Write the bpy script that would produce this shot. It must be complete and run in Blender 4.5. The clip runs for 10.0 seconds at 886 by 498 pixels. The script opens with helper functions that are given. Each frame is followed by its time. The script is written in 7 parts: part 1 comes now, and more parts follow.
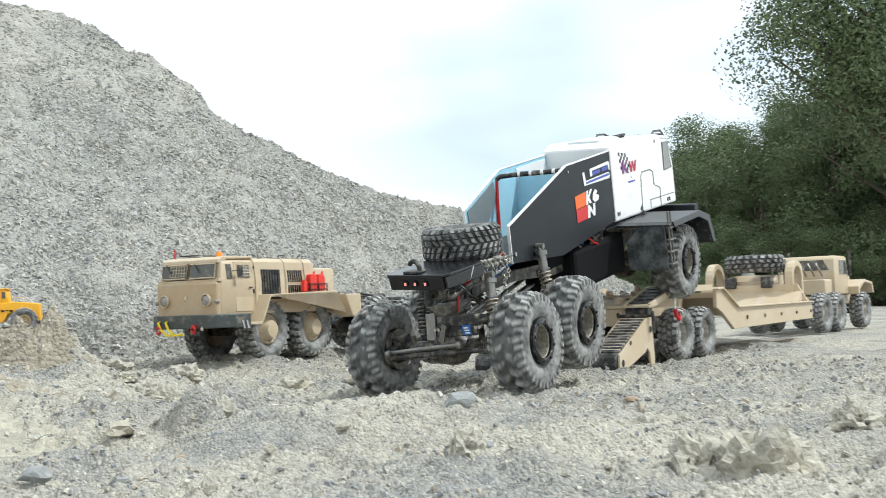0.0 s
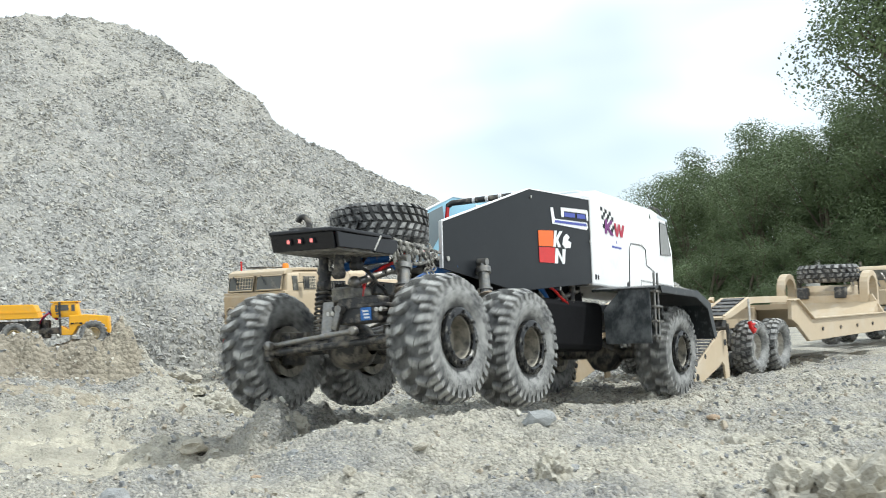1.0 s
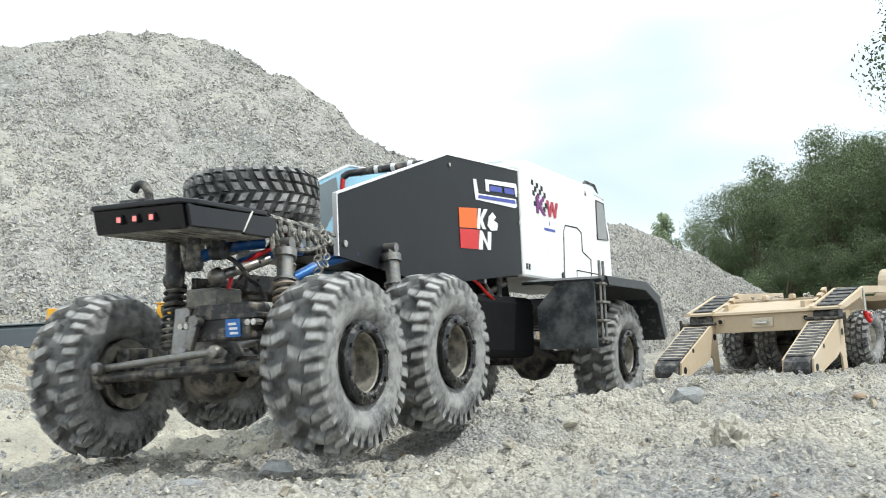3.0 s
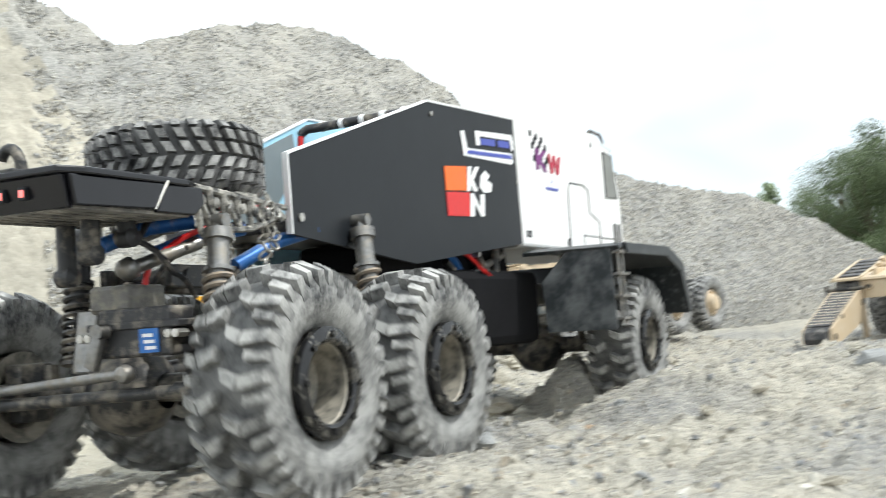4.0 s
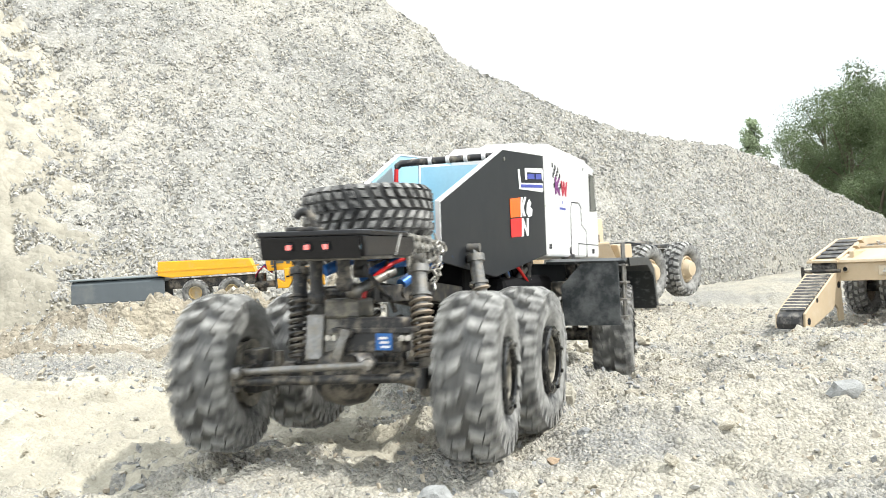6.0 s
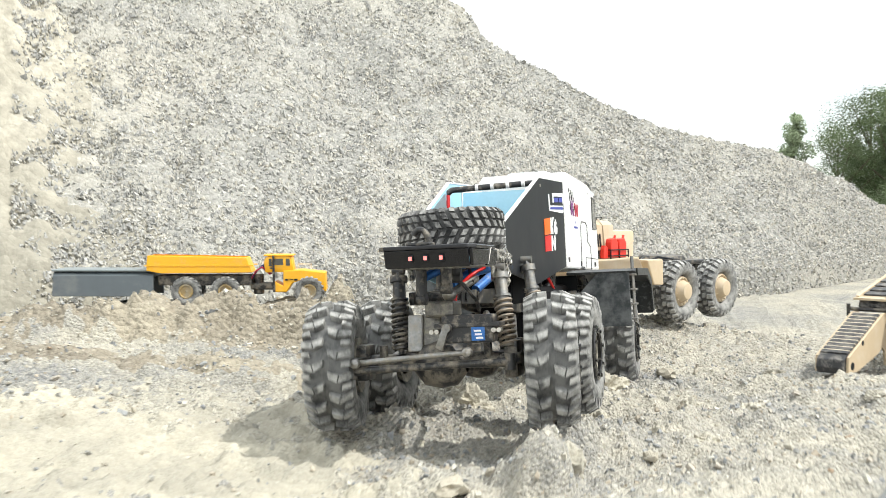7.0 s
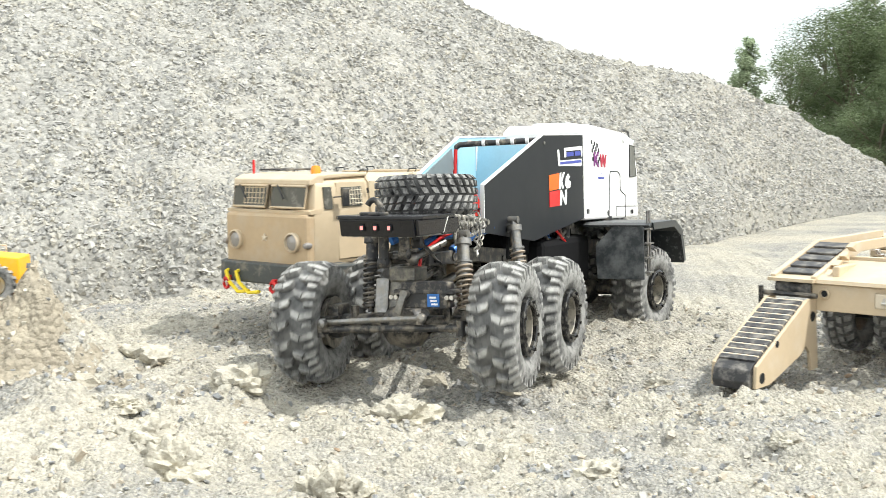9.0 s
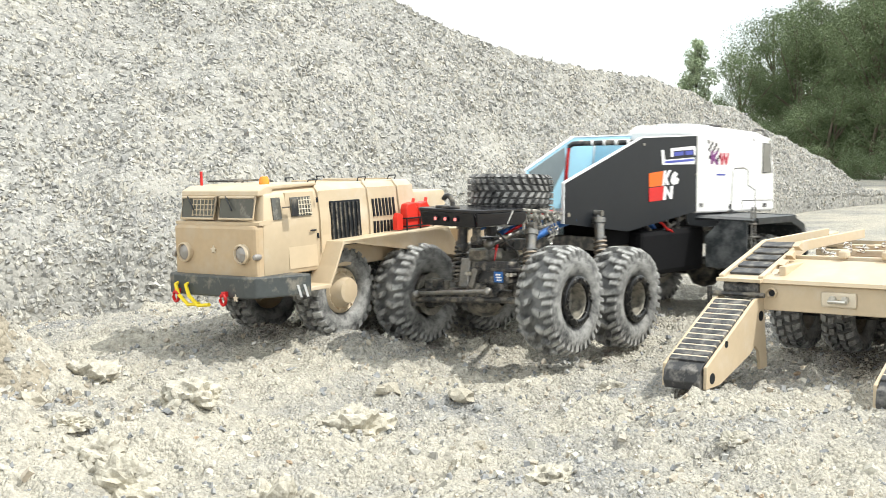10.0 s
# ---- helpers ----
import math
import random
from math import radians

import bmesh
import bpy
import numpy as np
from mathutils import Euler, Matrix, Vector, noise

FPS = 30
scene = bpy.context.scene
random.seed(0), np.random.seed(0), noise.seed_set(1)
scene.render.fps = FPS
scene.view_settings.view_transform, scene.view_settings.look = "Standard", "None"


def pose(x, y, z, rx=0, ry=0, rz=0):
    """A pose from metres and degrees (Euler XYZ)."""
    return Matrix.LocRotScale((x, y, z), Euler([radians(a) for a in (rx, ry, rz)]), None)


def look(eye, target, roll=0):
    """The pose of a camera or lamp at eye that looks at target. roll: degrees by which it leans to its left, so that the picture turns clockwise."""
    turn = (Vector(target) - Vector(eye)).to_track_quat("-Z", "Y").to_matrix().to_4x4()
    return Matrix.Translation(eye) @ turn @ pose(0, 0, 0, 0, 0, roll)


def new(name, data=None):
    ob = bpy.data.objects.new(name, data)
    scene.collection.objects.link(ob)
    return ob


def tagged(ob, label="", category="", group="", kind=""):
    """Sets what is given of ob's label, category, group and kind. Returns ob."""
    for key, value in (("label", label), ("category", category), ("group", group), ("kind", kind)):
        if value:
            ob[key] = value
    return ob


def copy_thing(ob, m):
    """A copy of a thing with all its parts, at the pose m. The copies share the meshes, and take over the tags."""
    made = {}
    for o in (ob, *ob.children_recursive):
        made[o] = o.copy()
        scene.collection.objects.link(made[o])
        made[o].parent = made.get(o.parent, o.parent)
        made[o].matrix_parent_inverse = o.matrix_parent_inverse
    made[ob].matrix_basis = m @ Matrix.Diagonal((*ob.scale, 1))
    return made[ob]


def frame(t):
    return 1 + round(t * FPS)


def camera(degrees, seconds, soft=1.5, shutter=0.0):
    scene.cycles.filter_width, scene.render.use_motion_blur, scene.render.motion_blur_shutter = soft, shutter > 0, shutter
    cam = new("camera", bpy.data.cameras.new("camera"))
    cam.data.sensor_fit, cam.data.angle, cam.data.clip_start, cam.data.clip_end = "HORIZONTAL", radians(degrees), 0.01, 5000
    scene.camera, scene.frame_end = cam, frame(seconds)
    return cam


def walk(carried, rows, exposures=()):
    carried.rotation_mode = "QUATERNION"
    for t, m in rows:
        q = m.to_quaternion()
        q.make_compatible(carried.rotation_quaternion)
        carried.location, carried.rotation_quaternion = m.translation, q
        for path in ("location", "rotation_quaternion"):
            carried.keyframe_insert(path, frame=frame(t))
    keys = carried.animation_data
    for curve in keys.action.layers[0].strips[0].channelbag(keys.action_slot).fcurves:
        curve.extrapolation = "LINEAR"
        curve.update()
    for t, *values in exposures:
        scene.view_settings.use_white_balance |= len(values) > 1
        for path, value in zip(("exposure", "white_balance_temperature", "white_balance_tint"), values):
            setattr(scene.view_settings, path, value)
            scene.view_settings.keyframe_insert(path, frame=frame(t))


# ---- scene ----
cam = camera(41.26, 10.0, soft=0.5, shutter=0.5)

PATH = [
    (0, (0.5126, -0.0261, 0.1090), (0.6697, 1.9658, 0.1977), -2.10),
    (0.5, (0.5099, -0.0094, 0.1183), (0.6095, 1.9858, 0.2131), -2.02),
    (1, (0.4921, 0.0058, 0.1195), (0.5539, 2.0021, 0.2237), -2.11),
    (1.5, (0.4758, 0.0335, 0.1105), (0.4827, 2.0302, 0.2246), -2.74),
    (2, (0.4669, 0.0447, 0.1095), (0.4342, 2.0408, 0.2293), -3.24),
    (3.3, (0.3940, 0.0410, 0.0734), (0.3538, 2.0353, 0.2186), -3.09),
    (3.5, (0.3880, 0.0410, 0.0734), (0.3286, 2.0348, 0.2186), -3.09),
    (4, (0.3273, 0.0526, 0.0733), (0.1278, 2.0388, 0.1974), -5.16),
    (4.5, (0.3065, 0.0580, 0.0739), (-0.0436, 2.0250, 0.1653), -6.72),
    (5, (0.3256, 0.0518, 0.0820), (-0.0012, 2.0243, 0.1282), -7.13),
    (5.5, (0.3446, 0.0534, 0.1339), (0.1649, 2.0453, 0.1270), -5.23),
    (6, (0.3447, 0.0939, 0.1709), (0.1682, 2.0861, 0.1537), -3.45),
    (6.2, (0.3433, 0.0950, 0.1681), (0.1604, 2.0866, 0.1560), -3.10),
    (7.3, (0.3871, 0.4294, 0.2507), (0.1278, 2.4101, 0.1531), 1.25),
    (7.5, (0.4124, 0.5681, 0.2512), (0.1136, 2.5422, 0.1351), 1.16),
    (8, (0.4496, 0.8746, 0.2316), (0.1057, 2.8404, 0.0990), 1.49),
    (8.5, (0.5309, 0.8781, 0.2576), (0.2565, 2.8511, 0.0794), 0.23),
    (9, (0.5492, 0.8718, 0.2616), (0.3800, 2.8563, 0.0798), -0.67),
    (9.5, (0.5545, 0.8727, 0.2557), (0.4338, 2.8613, 0.0797), -1.50),
    (10, (0.5580, 0.8736, 0.2631), (0.4617, 2.8638, 0.0905), -1.78),
]
walk(cam, [(t, look(eye, target, roll)) for t, eye, target, roll in PATH], exposures=[(0.0, 0.02, 6150, 6), (3.3, 0.08, 6200, 7), (4.5, 0.46, 6400, 8), (5.5, 0.68, 6500, 8), (6.2, 0.57, 6550, 9), (7.5, 0.44, 6600, 8), (8.5, 0.62, 6600, 8), (9.3, 0.53, 6600, 8), (10.0, 0.50, 6600, 8)])


# ---------------------------------------------------------------- sky and sun
SUN_UP, SUN_SIDE = 54.0, 100.0       # height in degrees; bearing clockwise from +y
world = bpy.data.worlds.new("sky")
scene.world = world
world.use_nodes = True
wn, wl = world.node_tree.nodes, world.node_tree.links
sky = wn.new("ShaderNodeTexSky")
sky.sky_type, sky.sun_disc = "NISHITA", False
sky.sun_elevation, sky.sun_rotation = radians(SUN_UP), radians(SUN_SIDE)
sky.dust_density, sky.air_density = 0.4, 1.0
wtc, wmap, wno, wramp, wmix = wn.new("ShaderNodeTexCoord"), wn.new("ShaderNodeMapping"), wn.new("ShaderNodeTexNoise"), wn.new("ShaderNodeValToRGB"), wn.new("ShaderNodeMix")
wmap.inputs["Scale"].default_value = (1.6, 1.6, 4.0)
wno.inputs["Scale"].default_value, wno.inputs["Detail"].default_value, wno.inputs["Roughness"].default_value = 1.5, 3.0, 0.5
wramp.color_ramp.elements[0].position, wramp.color_ramp.elements[1].position = 0.40, 0.60
wramp.color_ramp.elements[0].color = (0.44, 0.44, 0.44, 1)
wmix.data_type = "RGBA"
wl.new(wtc.outputs["Generated"], wmap.inputs["Vector"])
wl.new(wmap.outputs["Vector"], wno.inputs["Vector"])
wl.new(wno.outputs["Fac"], wramp.inputs["Fac"])
wgap, wdist, wfar, wmax = wn.new("ShaderNodeVectorMath"), wn.new("ShaderNodeVectorMath"), wn.new("ShaderNodeMapRange"), wn.new("ShaderNodeMath")
wgap.operation = "NORMALIZE"
wl.new(wtc.outputs["Generated"], wgap.inputs[0])
wdist.operation = "DISTANCE"
wdist.inputs[1].default_value = (0.245, 0.93, 0.275)       # a gap in the clouds
wl.new(wgap.outputs["Vector"], wdist.inputs[0])
wfar.inputs["From Min"].default_value, wfar.inputs["From Max"].default_value, wfar.inputs["To Max"].default_value = 0.20, 0.34, 0.60
wl.new(wdist.outputs["Value"], wfar.inputs["Value"])
wmax.operation, wmax.use_clamp = "ADD", True
wl.new(wramp.outputs["Color"], wmax.inputs[0])
wl.new(wfar.outputs["Result"], wmax.inputs[1])
wl.new(wmax.outputs[0], wmix.inputs["Factor"])
wl.new(sky.outputs["Color"], wmix.inputs["A"])
wmix.inputs["B"].default_value = (8.9, 9.4, 9.7, 1)
wl.new(wmix.outputs["Result"], wn["Background"].inputs["Color"])
wn["Background"].inputs["Strength"].default_value = 0.13

sun = new("sun", bpy.data.lights.new("sun", "SUN"))
sun.data.energy, sun.data.angle, sun.data.color = 3.2, radians(0.6), (1.0, 0.985, 0.94)
_s = radians(SUN_SIDE)
sun.matrix_basis = look((math.sin(_s) * 20, math.cos(_s) * 20, 20 * math.tan(radians(SUN_UP))), (0, 0, 0))


# ---------------------------------------------------------------- materials
def material(name, base, rough=0.6, metal=0.0, vary=0.15, scale=40.0, bump=0.0, bump_scale=200.0, dust=None, dust_amount=0.0, dust_scale=25.0, spec=None):
    """Base colour with variation at two scales, fine relief and, where given, patches of dust."""
    mat = bpy.data.materials.new(name)
    mat.use_nodes = True
    nt = mat.node_tree
    nd, ln = nt.nodes, nt.links
    bsdf = nd["Principled BSDF"]
    tc = nd.new("ShaderNodeTexCoord")
    n1, n2 = nd.new("ShaderNodeTexNoise"), nd.new("ShaderNodeTexNoise")
    for n, s in ((n1, scale), (n2, scale * 7.3)):
        n.inputs["Scale"].default_value, n.inputs["Detail"].default_value = s, 5.0
        ln.new(tc.outputs["Object"], n.inputs["Vector"])
    add = nd.new("ShaderNodeMath")
    add.operation = "MULTIPLY_ADD"
    ln.new(n2.outputs["Fac"], add.inputs[0])
    add.inputs[1].default_value = 0.5
    half = nd.new("ShaderNodeMath")
    half.operation = "MULTIPLY"
    half.inputs[1].default_value = 0.5
    ln.new(n1.outputs["Fac"], half.inputs[0])
    ln.new(half.outputs[0], add.inputs[2])
    ramp = nd.new("ShaderNodeValToRGB")
    ramp.color_ramp.elements[0].position, ramp.color_ramp.elements[1].position = 0.3, 0.7
    ramp.color_ramp.elements[0].color = (*[max(0.0, c * (1 - vary)) for c in base], 1)
    ramp.color_ramp.elements[1].color = (*[min(1.0, c * (1 + vary)) for c in base], 1)
    ln.new(add.outputs[0], ramp.inputs["Fac"])
    colour, rough_out = ramp.outputs["Color"], None
    if dust:
        n3 = nd.new("ShaderNodeTexNoise")
        n3.inputs["Scale"].default_value, n3.inputs["Detail"].default_value, n3.inputs["Roughness"].default_value = dust_scale, 7.0, 0.65
        ln.new(tc.outputs["Object"], n3.inputs["Vector"])
        r3 = nd.new("ShaderNodeValToRGB")
        mid = 0.72 - 0.42 * dust_amount
        r3.color_ramp.elements[0].position, r3.color_ramp.elements[1].position = mid - 0.12, mid + 0.16
        ln.new(n3.outputs["Fac"], r3.inputs["Fac"])
        mix = nd.new("ShaderNodeMix")
        mix.data_type = "RGBA"
        ln.new(r3.outputs["Color"], mix.inputs["Factor"])
        ln.new(colour, mix.inputs["A"])
        mix.inputs["B"].default_value = (*dust, 1)
        colour = mix.outputs["Result"]
        mr = nd.new("ShaderNodeMapRange")
        mr.inputs["To Min"].default_value, mr.inputs["To Max"].default_value = rough, 0.9
        ln.new(r3.outputs["Color"], mr.inputs["Value"])
        rough_out = mr.outputs["Result"]
    ln.new(colour, bsdf.inputs["Base Color"])
    if rough_out:
        ln.new(rough_out, bsdf.inputs["Roughness"])
    else:
        mr = nd.new("ShaderNodeMapRange")
        mr.inputs["To Min"].default_value, mr.inputs["To Max"].default_value = max(0.03, rough - 0.08), min(1.0, rough + 0.08)
        ln.new(n1.outputs["Fac"], mr.inputs["Value"])
        ln.new(mr.outputs["Result"], bsdf.inputs["Roughness"])
    bsdf.inputs["Metallic"].default_value = metal
    if spec is not None:
        bsdf.inputs["Specular IOR Level"].default_value = spec
    if bump:
        nb = nd.new("ShaderNodeTexNoise")
        nb.inputs["Scale"].default_value, nb.inputs["Detail"].default_value = bump_scale, 6.0
        ln.new(tc.outputs["Object"], nb.inputs["Vector"])
        b = nd.new("ShaderNodeBump")
        b.inputs["Strength"].default_value, b.inputs["Distance"].default_value = bump, 0.002
        ln.new(nb.outputs["Fac"], b.inputs["Height"])
        ln.new(b.outputs["Normal"], bsdf.inputs["Normal"])
    return mat


def glow(name, base, strength):
    mat = bpy.data.materials.new(name)
    mat.use_nodes = True
    b = mat.node_tree.nodes["Principled BSDF"]
    b.inputs["Base Color"].default_value = (*base, 1)
    b.inputs["Emission Color"].default_value = (*base, 1)
    b.inputs["Emission Strength"].default_value = strength
    return mat


def stony(name, tones, grain, bump=0.6, dark=0.0, coarse=1.5, tan=None, tan_amount=0.4, distance=0.01):
    """Loose stone: cells of several greys at the size of the grain, over broad stains."""
    mat = bpy.data.materials.new(name)
    mat.use_nodes = True
    nt = mat.node_tree
    nd, ln = nt.nodes, nt.links
    bsdf = nd["Principled BSDF"]
    tc = nd.new("ShaderNodeTexCoord")
    warp = nd.new("ShaderNodeTexNoise")
    warp.inputs["Scale"].default_value, warp.inputs["Detail"].default_value = 0.6 / grain, 3.0
    ln.new(tc.outputs["Object"], warp.inputs["Vector"])
    wm = nd.new("ShaderNodeVectorMath")
    wm.operation = "MULTIPLY_ADD"
    wm.inputs[1].default_value = (grain * 0.5,) * 3
    ln.new(warp.outputs["Color"], wm.inputs[0])
    ln.new(tc.outputs["Object"], wm.inputs[2])
    v1, v2 = nd.new("ShaderNodeTexVoronoi"), nd.new("ShaderNodeTexVoronoi")
    for v, s in ((v1, 1 / grain), (v2, 2.7 / grain)):
        v.inputs["Scale"].default_value, v.inputs["Randomness"].default_value = s, 1.0
        ln.new(wm.outputs["Vector"], v.inputs["Vector"])
    r1 = nd.new("ShaderNodeValToRGB")
    els = r1.color_ramp.elements
    while len(els) < len(tones):
        els.new(0.5)
    for i, (e, c) in enumerate(zip(els, tones)):
        e.position, e.color = i / (len(tones) - 1), (*c, 1)
    sep, sep2 = nd.new("ShaderNodeSeparateColor"), nd.new("ShaderNodeSeparateColor")
    ln.new(v1.outputs["Color"], sep.inputs[0])
    ln.new(v2.outputs["Color"], sep2.inputs[0])
    avg = nd.new("ShaderNodeMath")
    avg.operation = "MULTIPLY_ADD"
    avg.inputs[1].default_value = 0.45
    ln.new(sep2.outputs[0], avg.inputs[0])
    h1 = nd.new("ShaderNodeMath")
    h1.operation = "MULTIPLY"
    h1.inputs[1].default_value = 0.55
    ln.new(sep.outputs[0], h1.inputs[0])
    ln.new(h1.outputs[0], avg.inputs[2])
    ln.new(avg.outputs[0], r1.inputs["Fac"])
    big = nd.new("ShaderNodeTexNoise")
    big.inputs["Scale"].default_value, big.inputs["Detail"].default_value, big.inputs["Roughness"].default_value = coarse, 8.0, 0.6
    ln.new(tc.outputs["Object"], big.inputs["Vector"])
    colour = r1.outputs["Color"]
    if tan:
        rb = nd.new("ShaderNodeValToRGB")
        mid = 0.7 - 0.4 * tan_amount
        rb.color_ramp.elements[0].position, rb.color_ramp.elements[1].position = mid - 0.1, mid + 0.12
        ln.new(big.outputs["Fac"], rb.inputs["Fac"])
        mx = nd.new("ShaderNodeMix")
        mx.data_type = "RGBA"
        fm = nd.new("ShaderNodeMath")
        fm.operation = "MULTIPLY"
        fm.inputs[1].default_value = 0.75
        ln.new(rb.outputs["Color"], fm.inputs[0])
        ln.new(fm.outputs[0], mx.inputs["Factor"])
        ln.new(colour, mx.inputs["A"])
        crumb, rc = nd.new("ShaderNodeTexNoise"), nd.new("ShaderNodeValToRGB")
        crumb.inputs["Scale"].default_value, crumb.inputs["Detail"].default_value, crumb.inputs["Roughness"].default_value = 0.5 / grain, 8.0, 0.72
        ln.new(tc.outputs["Object"], crumb.inputs["Vector"])
        for e, q, k in zip(rc.color_ramp.elements, (0.33, 0.66), (0.62, 1.32)):
            e.position, e.color = q, (tan[0] * k, tan[1] * k, tan[2] * k, 1)
        ln.new(crumb.outputs["Fac"], rc.inputs["Fac"])
        ln.new(rc.outputs["Color"], mx.inputs["B"])
        colour = mx.outputs["Result"]
    mr = nd.new("ShaderNodeMapRange")
    mr.inputs["From Min"].default_value, mr.inputs["From Max"].default_value = 0.3, 0.7
    mr.inputs["To Min"].default_value, mr.inputs["To Max"].default_value = 0.82, 1.15
    ln.new(big.outputs["Fac"], mr.inputs["Value"])
    mul = nd.new("ShaderNodeMix")
    mul.data_type, mul.blend_type = "RGBA", "MULTIPLY"
    mul.inputs["Factor"].default_value = 1.0
    ln.new(colour, mul.inputs["A"])
    ln.new(mr.outputs["Result"], mul.inputs["B"])
    ln.new(mul.outputs["Result"], bsdf.inputs["Base Color"])
    bsdf.inputs["Roughness"].default_value = 0.92
    bsdf.inputs["Specular IOR Level"].default_value = 0.25
    fine = nd.new("ShaderNodeTexNoise")
    fine.inputs["Scale"].default_value, fine.inputs["Detail"].default_value = 3.0 / grain, 4.0
    ln.new(tc.outputs["Object"], fine.inputs["Vector"])
    hs = nd.new("ShaderNodeMath")
    hs.operation = "MULTIPLY_ADD"
    hs.inputs[1].default_value = 0.5
    ln.new(fine.outputs["Fac"], hs.inputs[0])
    sub = nd.new("ShaderNodeMath")
    sub.operation = "SUBTRACT"
    sub.inputs[0].default_value = 1.0
    ln.new(v1.outputs["Distance"], sub.inputs[1])
    ln.new(sub.outputs[0], hs.inputs[2])
    b = nd.new("ShaderNodeBump")
    b.inputs["Strength"].default_value, b.inputs["Distance"].default_value = bump, distance
    ln.new(hs.outputs[0], b.inputs["Height"])
    ln.new(b.outputs["Normal"], bsdf.inputs["Normal"])
    return mat


def pebbles(name, tones):
    """Crushed stone: each stone of one of several tones, with a grain of its own."""
    mat = material(name, tones[0], 0.9, vary=0.3, scale=150, bump=0.4, bump_scale=300)
    nd, ln = mat.node_tree.nodes, mat.node_tree.links
    bsdf = nd["Principled BSDF"]
    geo, ramp, noise, lift, mul = nd.new("ShaderNodeNewGeometry"), nd.new("ShaderNodeValToRGB"), nd.new("ShaderNodeTexNoise"), nd.new("ShaderNodeMapRange"), nd.new("ShaderNodeMix")
    els = ramp.color_ramp.elements
    while len(els) < len(tones):
        els.new(0.5)
    for k, (e, c) in enumerate(zip(els, tones)):
        e.position, e.color = k / (len(tones) - 1), (*c, 1)
    ln.new(geo.outputs["Random Per Island"], ramp.inputs["Fac"])
    noise.inputs["Scale"].default_value, noise.inputs["Detail"].default_value = 260.0, 4.0
    ln.new(nd["Texture Coordinate"].outputs["Object"], noise.inputs["Vector"])
    lift.inputs["From Min"].default_value, lift.inputs["From Max"].default_value = 0.3, 0.7
    lift.inputs["To Min"].default_value, lift.inputs["To Max"].default_value = 0.78, 1.18
    ln.new(noise.outputs["Fac"], lift.inputs["Value"])
    mul.data_type, mul.blend_type = "RGBA", "MULTIPLY"
    mul.inputs["Factor"].default_value = 1.0
    ln.new(ramp.outputs["Color"], mul.inputs["A"])
    ln.new(lift.outputs["Result"], mul.inputs["B"])
    ln.new(mul.outputs["Result"], bsdf.inputs["Base Color"])
    return mat


DUST = (0.34, 0.30, 0.24)


def tread_rubber(name, base, dust, amount, flank):
    """Tyre rubber: dust rubbed into the lugs' worn tops and in streaks on the flanks; the gaps' shade is painted in as
    darker colour.
    """
    mat = material(name, base, 0.62, vary=0.3, scale=60, bump=0.25, bump_scale=500)
    nd, ln = mat.node_tree.nodes, mat.node_tree.links
    bsdf = nd["Principled BSDF"]
    plain = bsdf.inputs["Base Color"].links[0].from_socket
    tc = nd["Texture Coordinate"]
    worn = nd.new("ShaderNodeAttribute")
    worn.attribute_name = "worn"
    n1 = nd.new("ShaderNodeTexNoise")
    n1.inputs["Scale"].default_value, n1.inputs["Detail"].default_value, n1.inputs["Roughness"].default_value = 55.0, 8.0, 0.7
    ln.new(tc.outputs["Object"], n1.inputs["Vector"])
    r1 = nd.new("ShaderNodeMapRange")
    r1.inputs["From Min"].default_value, r1.inputs["From Max"].default_value = 0.66 - 0.36 * amount, 0.86 - 0.30 * amount
    ln.new(n1.outputs["Fac"], r1.inputs["Value"])
    keep = nd.new("ShaderNodeMapRange")
    keep.inputs["To Min"].default_value, keep.inputs["To Max"].default_value = flank, 1.0
    ln.new(worn.outputs["Fac"], keep.inputs["Value"])
    mul = nd.new("ShaderNodeMath")
    mul.operation = "MULTIPLY"
    ln.new(r1.outputs["Result"], mul.inputs[0])
    ln.new(keep.outputs["Result"], mul.inputs[1])
    mix = nd.new("ShaderNodeMix")
    mix.data_type = "RGBA"
    ln.new(mul.outputs[0], mix.inputs["Factor"])
    ln.new(plain, mix.inputs["A"])
    mix.inputs["B"].default_value = (*dust, 1)
    ln.new(mix.outputs["Result"], bsdf.inputs["Base Color"])
    return mat


RUBBER_DUSTY = tread_rubber("dusty_rubber", (0.036, 0.037, 0.039), (0.40, 0.395, 0.375), 0.92, 0.34)
RUBBER_BLACK = tread_rubber("black_rubber", (0.024, 0.024, 0.025), (0.34, 0.335, 0.32), 0.80, 0.22)
RUBBER_SMOOTH = material("rubber_facing", (0.030, 0.030, 0.032), 0.5, vary=0.3, scale=50, dust=(0.30, 0.28, 0.25), dust_amount=0.30, dust_scale=70)
RIM_DARK = material("rim", (0.09, 0.088, 0.08), 0.4, 0.4, vary=0.2, dust=(0.42, 0.385, 0.32), dust_amount=0.6, dust_scale=90)
RING_METAL = material("ring_metal", (0.035, 0.035, 0.036), 0.22, 0.7, vary=0.3, dust=(0.40, 0.38, 0.33), dust_amount=0.14, dust_scale=120)
STEEL = material("steel", (0.55, 0.53, 0.49), 0.3, 0.95, vary=0.25, dust=DUST, dust_amount=0.25, dust_scale=120)
DULL_STEEL = material("dull_steel", (0.24, 0.235, 0.225), 0.36, 0.85, vary=0.35, dust=DUST, dust_amount=0.3, dust_scale=90)
SPRING = material("spring_steel", (0.28, 0.25, 0.21), 0.45, 0.6, vary=0.3, dust=(0.38, 0.30, 0.22), dust_amount=0.5, dust_scale=120)
